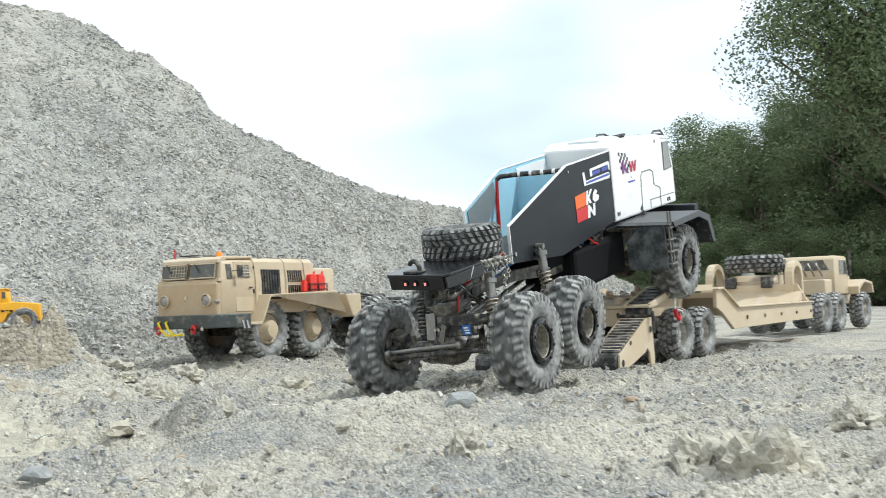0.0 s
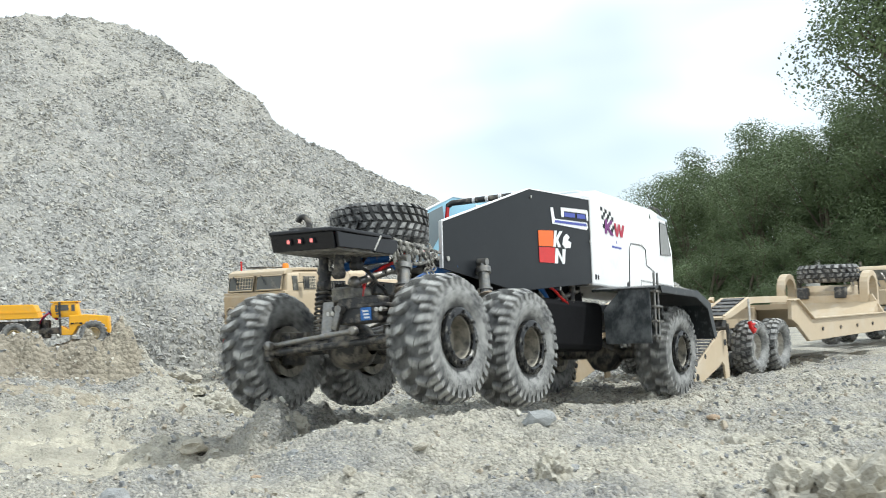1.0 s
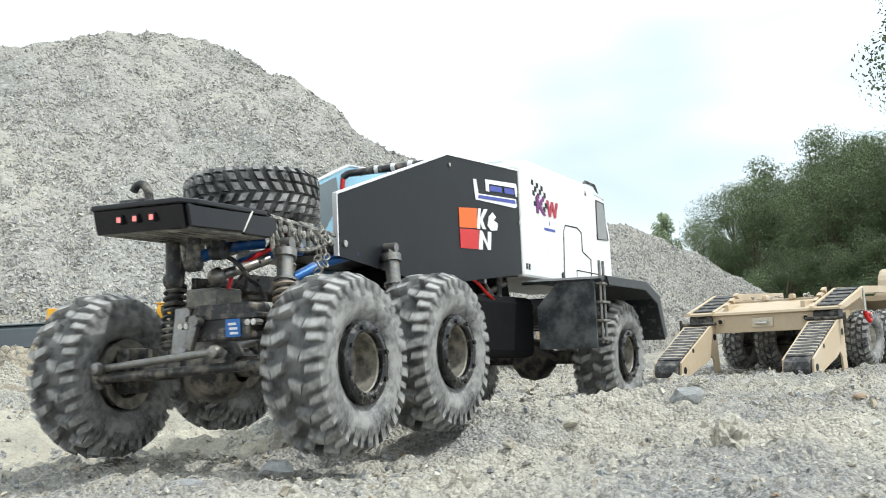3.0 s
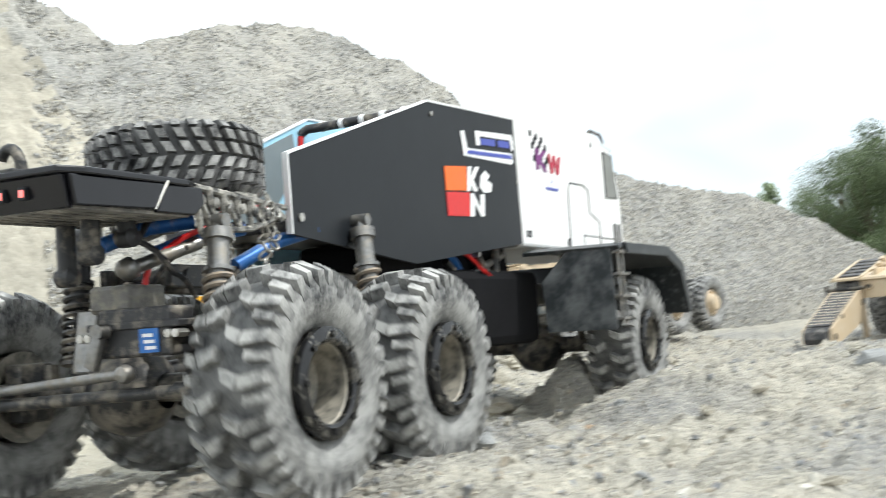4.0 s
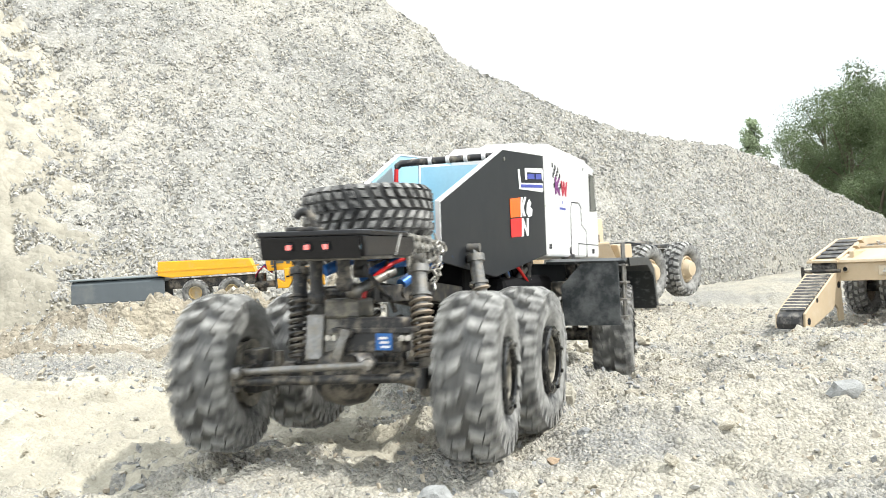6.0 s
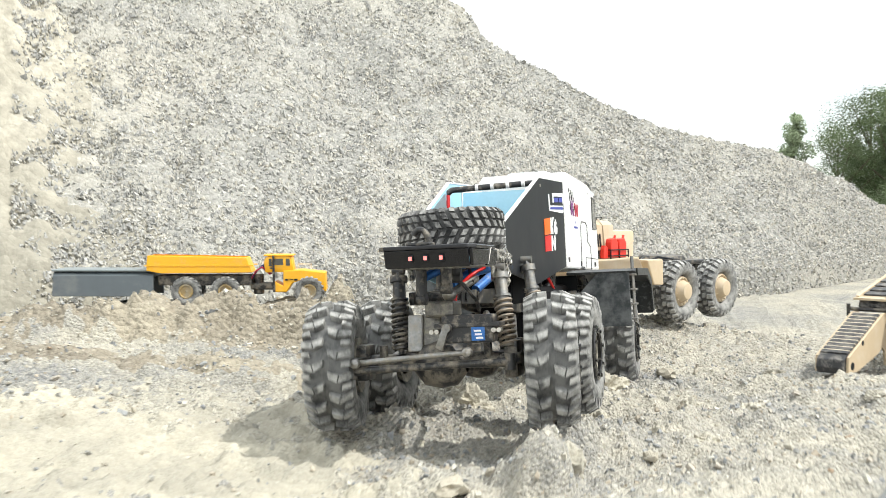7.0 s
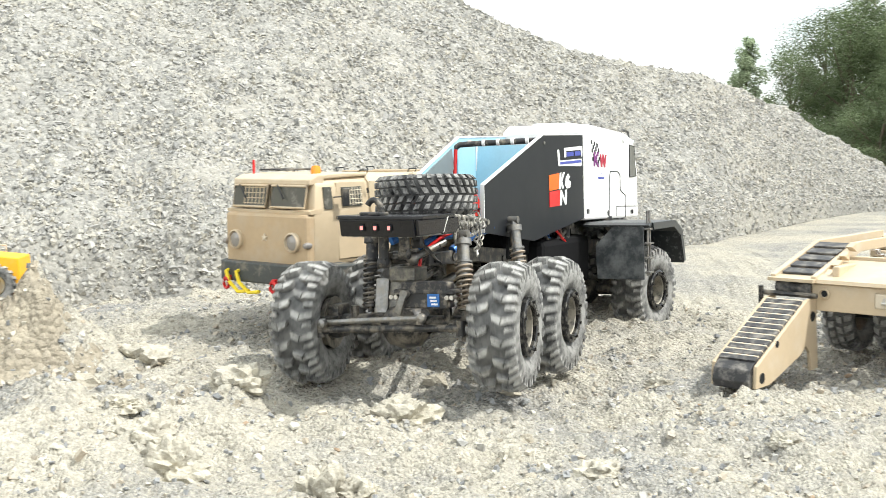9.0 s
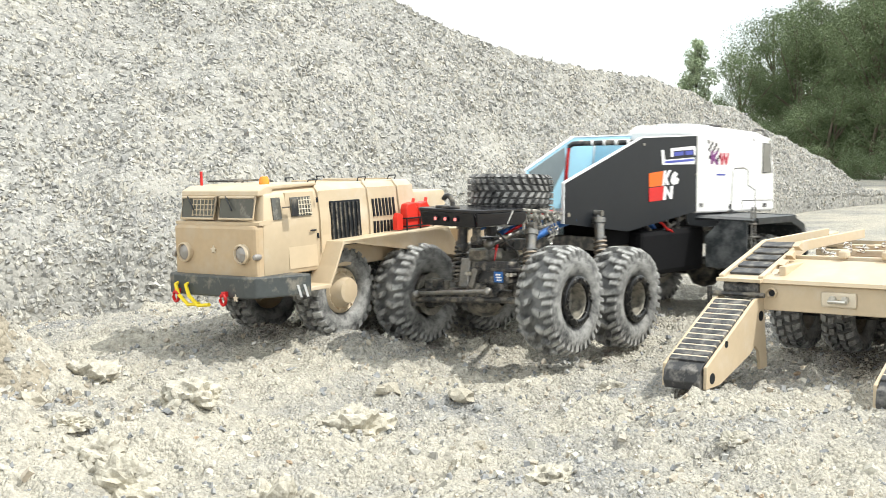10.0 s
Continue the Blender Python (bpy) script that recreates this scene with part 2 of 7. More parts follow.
DARK_METAL = material("dark_metal", (0.034, 0.034, 0.035), 0.42, 0.4, vary=0.3, dust=DUST, dust_amount=0.36, dust_scale=70)
# pale patches are mud splashes plus glints painted into the colour
WORN_GLINT_METAL = material("worn_glint_metal", (0.05, 0.05, 0.05), 0.3, 0.5, vary=0.5, scale=120, dust=(0.66, 0.63, 0.56), dust_amount=0.46, dust_scale=150)
GREASY = material("greasy_metal", (0.11, 0.105, 0.095), 0.3, 0.6, vary=0.4, dust=(0.35, 0.32, 0.26), dust_amount=0.35, dust_scale=110)
BLACK_PLASTIC = material("black_plastic", (0.020, 0.020, 0.022), 0.45, vary=0.2, dust=DUST, dust_amount=0.22, dust_scale=80)
GLOSS_BLACK = material("gloss_black", (0.007, 0.007, 0.009), 0.24, vary=0.3, scale=12, bump=0.15, bump_scale=40, spec=0.4)
MATT_BLACK = material("matt_black", (0.0105, 0.0125, 0.0155), 0.48, vary=0.14, scale=14, spec=0.3)
# near-black that paints in the deep shade under the truck's body
SHADE_BLACK = material("shade_black", (0.008, 0.008, 0.009), 0.8, vary=0.3, scale=40, spec=0.1)
GUARD_BLACK = material("guard_black", (0.018, 0.022, 0.025), 0.38, vary=0.25, dust=(0.22, 0.23, 0.23), dust_amount=0.14, dust_scale=130)
SCUFFED = material("scuffed_black", (0.026, 0.031, 0.034), 0.38, vary=0.3, dust=(0.17, 0.178, 0.18), dust_amount=0.42, dust_scale=38)
CAB_WHITE = material("cab_white", (0.82, 0.81, 0.80), 0.35, vary=0.03, scale=12, dust=(0.70, 0.67, 0.62), dust_amount=0.15, dust_scale=20)
WHITE_PAINT = material("white_paint", (0.80, 0.80, 0.80), 0.4, vary=0.04)
PALE_GREY = material("pale_grey", (0.60, 0.65, 0.67), 0.4, vary=0.05)
PALE_BLUE = material("pale_blue", (0.36, 0.62, 0.76), 0.4, vary=0.05)
BLUE_PAINT = material("blue_paint", (0.03, 0.14, 0.42), 0.35, 0.3, vary=0.15, dust=DUST, dust_amount=0.15, dust_scale=80)
BLUE_INK = material("blue_ink", (0.05, 0.07, 0.35), 0.4, vary=0.06)
PURPLE_INK = material("purple_ink", (0.16, 0.02, 0.16), 0.45, vary=0.06)
RED_INK = material("red_ink", (0.40, 0.02, 0.05), 0.45, vary=0.06)
RED_PAINT = material("red_paint", (0.55, 0.012, 0.012), 0.4, vary=0.1)
RED_PLASTIC = material("red_plastic", (0.70, 0.035, 0.02), 0.4, vary=0.08)
ORANGE_PAINT = material("orange_paint", (0.80, 0.13, 0.005), 0.42, vary=0.05)
ORANGE_LENS = material("orange_lens", (0.85, 0.25, 0.02), 0.15, vary=0.05)
RED_LAMP = glow("red_lamp", (0.9, 0.22, 0.20), 0.8)
LAMP_GLASS = material("lamp_glass", (0.30, 0.28, 0.26), 0.12, 0.3, vary=0.1)
TAN = material("tan_paint", (0.51, 0.405, 0.275), 0.5, vary=0.06, scale=18, dust=(0.57, 0.50, 0.40), dust_amount=0.25, dust_scale=22)
# darker copy of the tan, with the front face's shade painted in
TAN_SHADED = material("tan_front_shaded", (0.44, 0.325, 0.20), 0.6, vary=0.07, scale=25, dust=(0.46, 0.38, 0.28), dust_amount=0.3, dust_scale=30)
PALE_TAN = material("pale_tan", (0.60, 0.52, 0.40), 0.5, vary=0.08)
RUST_BROWN = material("rust_brown", (0.22, 0.12, 0.07), 0.7, vary=0.2)
BUMPER_GREY = material("bumper_grey", (0.055, 0.062, 0.062), 0.5, vary=0.15, dust=DUST, dust_amount=0.15, dust_scale=60)
YELLOW = material("yellow_paint", (0.86, 0.42, 0.015), 0.4, vary=0.05, scale=25, dust=(0.62, 0.42, 0.14), dust_amount=0.12, dust_scale=40)
DUSTY_YELLOW = material("dusty_yellow", (0.55, 0.36, 0.10), 0.6, vary=0.15, dust=(0.42, 0.37, 0.28), dust_amount=0.7, dust_scale=60)
YELLOW_STRAP = material("yellow_strap", (0.80, 0.60, 0.02), 0.6, vary=0.1)
# glass lightened to carry the reflected sky in its base colour
CAB_GLASS = material("cab_glass", (0.20, 0.20, 0.185), 0.15, vary=0.12, scale=20)
DUSTY_UNDER = material("dusty_under", (0.03, 0.03, 0.032), 0.35, vary=0.4, scale=30, dust=(0.36, 0.34, 0.30), dust_amount=0.55, dust_scale=45)
DARK_GLASS = material("dark_glass", (0.085, 0.085, 0.075), 0.12, vary=0.12, scale=8, dust=(0.28, 0.25, 0.20), dust_amount=0.15, dust_scale=30)
GREY_PLASTIC = material("grey_plastic", (0.085, 0.10, 0.11), 0.35, vary=0.12, scale=8, dust=(0.2, 0.2, 0.19), dust_amount=0.2, dust_scale=15)
GREY_PLASTIC_PALE = material("grey_plastic_pale", (0.20, 0.23, 0.24), 0.4, vary=0.1, scale=8)
GROUND = stony("yard_gravel", [(0.13, 0.128, 0.122), (0.26, 0.256, 0.245), (0.34, 0.345, 0.345), (0.45, 0.425, 0.37), (0.66, 0.635, 0.57)], 0.0042, 1.0, coarse=4.2, tan=(0.48, 0.443, 0.36), tan_amount=0.68, distance=0.0045)
EARTH = stony("damp_earth", [(0.17, 0.148, 0.114), (0.235, 0.206, 0.16), (0.30, 0.265, 0.21), (0.40, 0.36, 0.29)], 0.008, 0.9, coarse=5.0, tan=(0.37, 0.33, 0.255), tan_amount=0.45, distance=0.006)
SAND = stony("packed_sand", [(0.33, 0.305, 0.25), (0.36, 0.335, 0.275), (0.39, 0.365, 0.30), (0.42, 0.395, 0.33)], 0.004, 0.45, coarse=6.0, tan=(0.43, 0.395, 0.315), tan_amount=0.45, distance=0.004)
HEAP = stony("heap_gravel", [(0.15, 0.148, 0.138), (0.26, 0.256, 0.237), (0.33, 0.322, 0.297), (0.46, 0.45, 0.415)], 0.011, 0.4, coarse=0.9, tan=(0.36, 0.335, 0.28), tan_amount=0.38, distance=0.010)
BANK = stony("earth_bank", [(0.26, 0.24, 0.197), (0.315, 0.295, 0.243), (0.38, 0.355, 0.295)], 0.018, 0.4, coarse=1.6, tan=(0.37, 0.342, 0.28), tan_amount=0.5, distance=0.010)
HEAP_STONE = pebbles("heap_stone", [(0.235, 0.233, 0.224), (0.31, 0.306, 0.29), (0.36, 0.35, 0.325), (0.395, 0.37, 0.315), (0.47, 0.46, 0.425)])
YARD_STONE = pebbles("yard_stone", [(0.20, 0.205, 0.21), (0.30, 0.305, 0.305), (0.38, 0.365, 0.33), (0.42, 0.36, 0.28), (0.46, 0.43, 0.36), (0.58, 0.56, 0.50)])
CAKED = stony("caked_earth", [(0.30, 0.28, 0.235), (0.39, 0.365, 0.31), (0.46, 0.435, 0.37), (0.56, 0.535, 0.465)], 0.006, 0.7, coarse=18, tan=(0.45, 0.415, 0.335), tan_amount=0.6, distance=0.003)
ROCK_GREY = material("rock_grey", (0.29, 0.295, 0.29), 0.85, vary=0.25, scale=3, bump=0.6, bump_scale=9)
ROCK_RUST = material("rock_rust", (0.38, 0.28, 0.19), 0.85, vary=0.25, scale=3, bump=0.6, bump_scale=9)
CLOD_TAN = material("clod", (0.40, 0.365, 0.295), 0.95, vary=0.25, scale=3, bump=0.9, bump_scale=7)
BARK = material("bark", (0.12, 0.095, 0.07), 0.9, vary=0.3, scale=8)
LEAF = material("leaf", (0.112, 0.150, 0.068), 0.55, vary=0.45, scale=1.6, spec=0.3)
NEEDLE = material("needle", (0.27, 0.33, 0.20), 0.6, vary=0.35, scale=2.5, spec=0.3)


# ---------------------------------------------------------------- mesh helpers
def finish(bm, name, smooth=None):
    bmesh.ops.recalc_face_normals(bm, faces=bm.faces[:])
    me = bpy.data.meshes.new(name)
    if smooth is not None:
        for f in bm.faces:
            f.smooth = True
        lim = radians(smooth)
        for e in bm.edges:
            e.smooth = not (len(e.link_faces) == 2 and e.calc_face_angle(0.0) > lim)
    bm.to_mesh(me)
    bm.free()
    return me


def part(name, bm, material, parent, label="", smooth=None):
    """Links a bmesh as one mesh object under a thing or a part; material may be a list."""
    me = finish(bm, name, smooth)
    for m in material if isinstance(material, (list, tuple)) else [material]:
        me.materials.append(m)
    ob = new(name, me)
    ob.parent = parent
    return tagged(ob, label)


def share(name, source, parent, m):
    """A further part on the mesh of another one."""
    ob = new(name, source.data)
    ob.parent = parent
    ob.matrix_basis = m
    return ob


def box(bm, x0, x1, y0, y1, z0, z1, bevel=0.0, mi=0, m=None):
    vs = [bm.verts.new((x, y, z)) for x in (x0, x1) for y in (y0, y1) for z in (z0, z1)]
    fs = [bm.faces.new([vs[i] for i in q]) for q in ((0, 1, 3, 2), (4, 6, 7, 5), (0, 4, 5, 1), (2, 3, 7, 6), (0, 2, 6, 4), (1, 5, 7, 3))]
    if bevel:
        es = list({e for f in fs for e in f.edges})
        r = bmesh.ops.bevel(bm, geom=es, offset=bevel, segments=2, affect="EDGES", profile=0.5)
        fs = list({f for f in r["faces"]} | {f for f in fs if f.is_valid})
        vs = list({v for f in fs for v in f.verts})
    for f in fs:
        f.material_index = mi
    if m is not None:
        bmesh.ops.transform(bm, matrix=m, verts=vs)
    return vs


def prism(bm, outline, y0, y1, axis="y", bevel=0.0, mi=0):
    """An outline in two axes, drawn out along the third."""
    put = {"y": lambda a, b, c: (a, c, b), "x": lambda a, b, c: (c, a, b), "z": lambda a, b, c: (a, b, c)}[axis]
    lo = [bm.verts.new(put(a, b, y0)) for a, b in outline]
    hi = [bm.verts.new(put(a, b, y1)) for a, b in outline]
    n = len(lo)
    fs = [bm.faces.new(lo), bm.faces.new(hi[::-1])]
    fs += [bm.faces.new((lo[i], hi[i], hi[(i + 1) % n], lo[(i + 1) % n])) for i in range(n)]
    for f in fs:
        f.material_index = mi
    if bevel:
        bmesh.ops.recalc_face_normals(bm, faces=fs)
        es = list({e for f in fs for e in f.edges})
        bmesh.ops.bevel(bm, geom=es, offset=bevel, segments=2, affect="EDGES", profile=0.5)


def rod(bm, a, b, r, seg=10, r2=None, mi=0):
    a, b = Vector(a), Vector(b)
    q = (b - a).to_track_quat("Z", "Y").to_matrix()
    r2 = r if r2 is None else r2
    rings = []
    for p, rr in ((a, r), (b, r2)):
        rings.append([bm.verts.new(p + q @ Vector((rr * math.cos(k * math.tau / seg), rr * math.sin(k * math.tau / seg), 0))) for k in range(seg)])
    fs = [bm.faces.new((rings[0][k], rings[0][(k + 1) % seg], rings[1][(k + 1) % seg], rings[1][k])) for k in range(seg)]
    fs += [bm.faces.new(rings[0][::-1]), bm.faces.new(rings[1])]
    for f in fs:
        f.material_index = mi


def tube(bm, pts, r, seg=8, mi=0, closed=False):
    """A round tube along a line of points."""
    pts = [Vector(p) for p in pts]
    n, rings, up = len(pts), [], Vector((0.13, 0.21, 0.97))
    for i, p in enumerate(pts):
        d = (pts[(i + 1) % n] - pts[i - 1]) if closed or 0 < i < n - 1 else (pts[1] - pts[0] if i == 0 else pts[-1] - pts[-2])
        d.normalize()
        a = d.cross(up)
        if a.length < 0.05:
            a = d.cross(Vector((1, 0, 0)))
        a.normalize()
        b = d.cross(a)
        rings.append([bm.verts.new(p + r * (a * math.cos(k * math.tau / seg) + b * math.sin(k * math.tau / seg))) for k in range(seg)])
    for i in range(n if closed else n - 1):
        s, t = rings[i], rings[(i + 1) % n]
        for k in range(seg):
            bm.faces.new((s[k], s[(k + 1) % seg], t[(k + 1) % seg], t[k])).material_index = mi
    if not closed:
        bm.faces.new(rings[0][::-1]).material_index = mi
        bm.faces.new(rings[-1]).material_index = mi


def lathe(bm, prof, seg=32, axis="y", centre=(0, 0, 0), mi=0, closed=True):
    """A profile of (radius, along) turned round an axis."""
    c, rings = Vector(centre), []
    for r, y in prof:
        ring = []
        for k in range(seg):
            a, b = r * math.cos(k * math.tau / seg), r * math.sin(k * math.tau / seg)
            ring.append(bm.verts.new(c + Vector({"y": (a, y, b), "x": (y, a, b), "z": (a, b, y)}[axis])))
        rings.append(ring)
    for i in range(len(rings) if closed else len(rings) - 1):
        s, t = rings[i], rings[(i + 1) % len(rings)]
        for k in range(seg):
            bm.faces.new((s[k], s[(k + 1) % seg], t[(k + 1) % seg], t[k])).material_index = mi


def coil(bm, a, b, radius, wire, turns, seg=5, steps=14, mi=0):
    a, b = Vector(a), Vector(b)
    q = (b - a).to_track_quat("Z", "Y").to_matrix()
    n, h = int(turns * steps), (b - a).length
    tube(bm, [a + q @ Vector((radius * math.cos(k / steps * math.tau), radius * math.sin(k / steps * math.tau), h * k / n)) for k in range(n + 1)], wire, seg, mi)


def thing(name, label, category, m=None, group="", kind=""):
    ob = tagged(new(name), label, category, group, kind)
    ob.empty_display_size = 0.05
    if m is not None:
        ob.matrix_basis = m
    return ob


# ---------------------------------------------------------------- wheels
def tyre_mesh(bm, R, width, bead, lugs, style, seg=56):
    """A tyre round the y axis: a rounded carcass with blocks of tread on it."""
    worn = bm.verts.layers.float.new("worn")
    w, d = width / 2, (0.125 if style == "crawler" else 0.09) * R
    r0 = R - d
    prof = [(bead, -0.62 * w), (bead + 0.05 * R, -0.82 * w), (0.5 * (bead + r0), -w), (r0 - 0.10 * R, -0.98 * w), (r0 - 0.02 * R, -0.86 * w), (r0, -0.6 * w), (r0 + 0.01 * R, 0),
            (r0, 0.6 * w), (r0 - 0.02 * R, 0.86 * w), (r0 - 0.10 * R, 0.98 * w), (0.5 * (bead + r0), w), (bead + 0.05 * R, 0.82 * w), (bead, 0.62 * w)]
    lathe(bm, prof, seg)
    for v in bm.verts:       # flanks take dust; groove shade is painted by keeping the tread floor dark
        v[worn] = max(0.0, min(0.55, 0.55 * (r0 - 0.03 * R - math.hypot(v.co.x, v.co.z)) / (0.06 * R)))

    def block(pts, lo, hi):
        """A block over points of (turn, along), between two radii; its shoulder follows the carcass."""
        def at(a, y, r):
            drop = 0.10 * R * max(0.0, (abs(y) / w - 0.72) / 0.28) ** 1.5
            rr = r - drop
            return (rr * math.cos(a), y, rr * math.sin(a))
        cy, ca = sum(p[1] for p in pts) / len(pts), sum(p[0] for p in pts) / len(pts)
        a_ = [bm.verts.new(at(a, y, lo)) for a, y in pts]
        b_ = [bm.verts.new(at(ca + (a - ca) * 0.88, cy + (y - cy) * 0.90, hi)) for a, y in pts]
        n = len(pts)
        bm.faces.new(b_)
        for v in b_:
            v[worn] = 1.0
        for i in range(n):
            bm.faces.new((a_[i], a_[(i + 1) % n], b_[(i + 1) % n], b_[i]))
    st = math.tau / lugs
    for k in range(lugs):
        for side in (-1, 1):
            a = (k + (0.5 if side > 0 else 0.0)) * st
            if style == "crawler":
                # a bent lug: a leg along the crown, then out over the shoulder
                block([(a - 0.06 * st, side * 0.06 * w), (a + 0.26 * st, side * 0.10 * w), (a + 0.46 * st, side * 0.44 * w), (a + 0.14 * st, side * 0.52 * w)], r0 - 0.02 * R, R)
                block([(a + 0.15 * st, side * 0.52 * w), (a + 0.47 * st, side * 0.44 * w), (a + 0.30 * st, side * 1.00 * w), (a - 0.04 * st, side * 1.00 * w)], r0 - 0.05 * R, R)
                block([(a + 0.58 * st, side * 0.62 * w), (a + 0.82 * st, side * 0.58 * w), (a + 0.76 * st, side * 0.97 * w), (a + 0.52 * st, side * 0.97 * w)], r0 - 0.05 * R, R - 0.012 * R)
            elif style == "fine":
                block([(a + 0.05 * st, side * 0.03 * w), (a + 0.62 * st, side * 0.05 * w), (a + 1.00 * st, side * 0.36 * w), (a + 0.40 * st, side * 0.34 * w)], r0 - 0.02 * R, R)
                block([(a + 0.45 * st, side * 0.42 * w), (a + 1.00 * st, side * 0.44 * w), (a + 1.30 * st, side * 0.72 * w), (a + 0.72 * st, side * 0.70 * w)], r0 - 0.02 * R, R)
                block([(a + 0.80 * st, side * 0.78 * w), (a + 1.34 * st, side * 0.78 * w), (a + 1.40 * st, side * 1.0 * w), (a + 0.84 * st, side * 1.0 * w)], r0 - 0.05 * R, R)
            elif style == "bar":
                block([(a, side * 0.04 * w), (a + 0.50 * st, side * 0.04 * w), (a + 0.86 * st, side * 0.98 * w), (a + 0.30 * st, side * 0.98 * w)], r0 - 0.02 * R, R)
            else:
                block([(a + 0.08 * st, side * 0.05 * w), (a + 0.72 * st, side * 0.12 * w), (a + 0.84 * st, side * 0.46 * w), (a + 0.2 * st, side * 0.42 * w)], r0 - 0.02 * R, R)
                block([(a + 0.02 * st, side * 0.54 * w), (a + 0.66 * st, side * 0.58 * w), (a + 0.5 * st, side * 1.0 * w), (a - 0.12 * st, side * 1.0 * w)], r0 - 0.05 * R, R)


def crawler_wheel(name, parent, side, tyre_mat, rim_mat, ring_mat, label=""):
    """A beadlock wheel on the y axis; side is +1 or -1, the way its outer face looks."""
    R, w, bead = 0.0755, 0.058, 0.0320
    bm = bmesh.new()
    s = side
    lathe(bm, [(bead, s * -0.028), (bead - 0.003, s * -0.020), (bead - 0.004, s * 0.018), (bead + 0.001, s * 0.026), (bead - 0.004, s * 0.029), (bead - 0.008, s * 0.024),
               (bead - 0.009, s * 0.004), (0.012, s * -0.004), (0.0085, s * -0.004), (0.0085, s * -0.012), (bead - 0.010, s * -0.013), (bead - 0.010, s * -0.026)], 36)
    rod(bm, (0, s * -0.004, 0), (0, s * 0.004, 0), 0.0045, 6)
    rod(bm, (0, s * -0.016, 0), (0, s * -0.002, 0), 0.011, 12)
    for k in range(6):
        a = k * math.tau / 6
        rod(bm, (0.016 * math.cos(a), s * -0.004, 0.016 * math.sin(a)), (0.016 * math.cos(a), s * -0.001, 0.016 * math.sin(a)), 0.0025, 6)
    wheel = part(name, bm, rim_mat, parent, label, 35)
    bm = bmesh.new()
    tyre_mesh(bm, R, w, bead, 18, "crawler")
    part("tyre", bm, tyre_mat, wheel, "dusty black rubber off-road tyre with chevron lugs", 40)
    bm = bmesh.new()
    lathe(bm, [(bead + 0.0025, s * 0.0245), (bead + 0.0025, s * 0.029), (bead, s * 0.0305), (bead - 0.005, s * 0.0305), (bead - 0.007, s * 0.029), (bead - 0.007, s * 0.0245)], 36)
    for k in range(8):
        a = (k + 0.5) * math.tau / 8
        rod(bm, ((bead - 0.0025) * math.cos(a), s * 0.029, (bead - 0.0025) * math.sin(a)), ((bead - 0.0025) * math.cos(a), s * 0.0325, (bead - 0.0025) * math.sin(a)), 0.0022, 6)
    part("beadlock_ring", bm, ring_mat, wheel, "scuffed dark metal ring with bolts", 35)
    return wheel


# ---------------------------------------------------------------- ground, heap, bank, trees
ROUND = Vector((0.42, 0.06, 0.09))          # the point from which the heap's bearing and height are told


def fbm(x, y, z=0.0, octaves=4):
    return noise.fractal(Vector((x, y, z)), 1.0, 2.1, octaves, noise_basis="PERLIN_ORIGINAL")


# height of the yard: broad lie of the land as (x, y, z, reach)
LIE = [(0.36, 0.60, -0.030, 0.30), (0.70, 0.90, -0.030, 0.25), (0.05, 0.90, -0.040, 0.20), (0.20, 1.15, -0.040, 0.20), (0.36, 1.42, -0.042, 0.12), (0.53, 1.38, 0.010, 0.09), (0.43, 1.26, 0.012, 0.07), (0.62, 1.50, -0.010, 0.07), (0.22, 1.40, -0.004, 0.06), (0.32, 1.50, -0.002, 0.06), (0.10, 1.18, -0.002, 0.06), (0.42, 1.66, -0.012, 0.06), (0.42, 1.60, -0.044, 0.12), (0.60, 1.62, -0.042, 0.10),
       (0.85, 1.60, -0.030, 0.20), (0.36, 1.92, -0.056, 0.12), (0.70, 1.95, -0.038, 0.15), (0.50, 2.20, -0.048, 0.14), (0.62, 2.62, -0.066, 0.16), (0.98, 2.05, -0.034, 0.20), (0.95, 3.05, -0.066, 0.20), (0.18, 2.58, 0.012, 0.18), (0.02, 2.75, 0.006, 0.20), (0.36, 2.72, 0.018, 0.10), (0.44, 2.94, 0.006, 0.12), (0.62, 2.93, -0.010, 0.08), (0.10, 1.60, -0.030, 0.15),
       (-0.08, 2.22, 0.104, 0.09), (-0.20, 2.20, 0.100, 0.12), (-0.33, 2.17, 0.098, 0.12), (-0.52, 2.10, 0.095, 0.16), (0.06, 2.16, 0.006, 0.10), (-0.15, 1.96, 0.050, 0.14), (-0.45, 1.85, 0.058, 0.20), (0.0, 2.02, 0.020, 0.12), (-0.30, 1.70, 0.022, 0.18), (-0.05, 1.75, 0.002, 0.15), (-0.55, 1.50, 0.004, 0.2), (1.50, 3.20, -0.030, 0.40)]
CLODS = [(0.27, 0.74, 0.020, 0.050), (0.40, 0.58, 0.012, 0.05), (0.05, 1.70, 0.022, 0.06),
         (0.34, 1.625, 0.046, 0.060), (0.15, 1.66, 0.030, 0.050), (-0.10, 2.12, 0.046, 0.045), (-0.165, 2.10, 0.044, 0.045), (-0.225, 2.075, 0.040, 0.05), (-0.045, 2.14, 0.054, 0.05), (0.0, 2.17, 0.042, 0.05), (-0.30, 2.05, 0.040, 0.055), (-0.37, 2.02, 0.036, 0.06), (-0.46, 2.0, 0.036, 0.07),
         (0.50, 0.78, 0.016, 0.05), (0.60, 0.82, 0.018, 0.05), (0.02, 1.0, 0.010, 0.06), (-0.1, 1.3, 0.016, 0.08), (0.325, 1.42, 0.058, 0.040)]
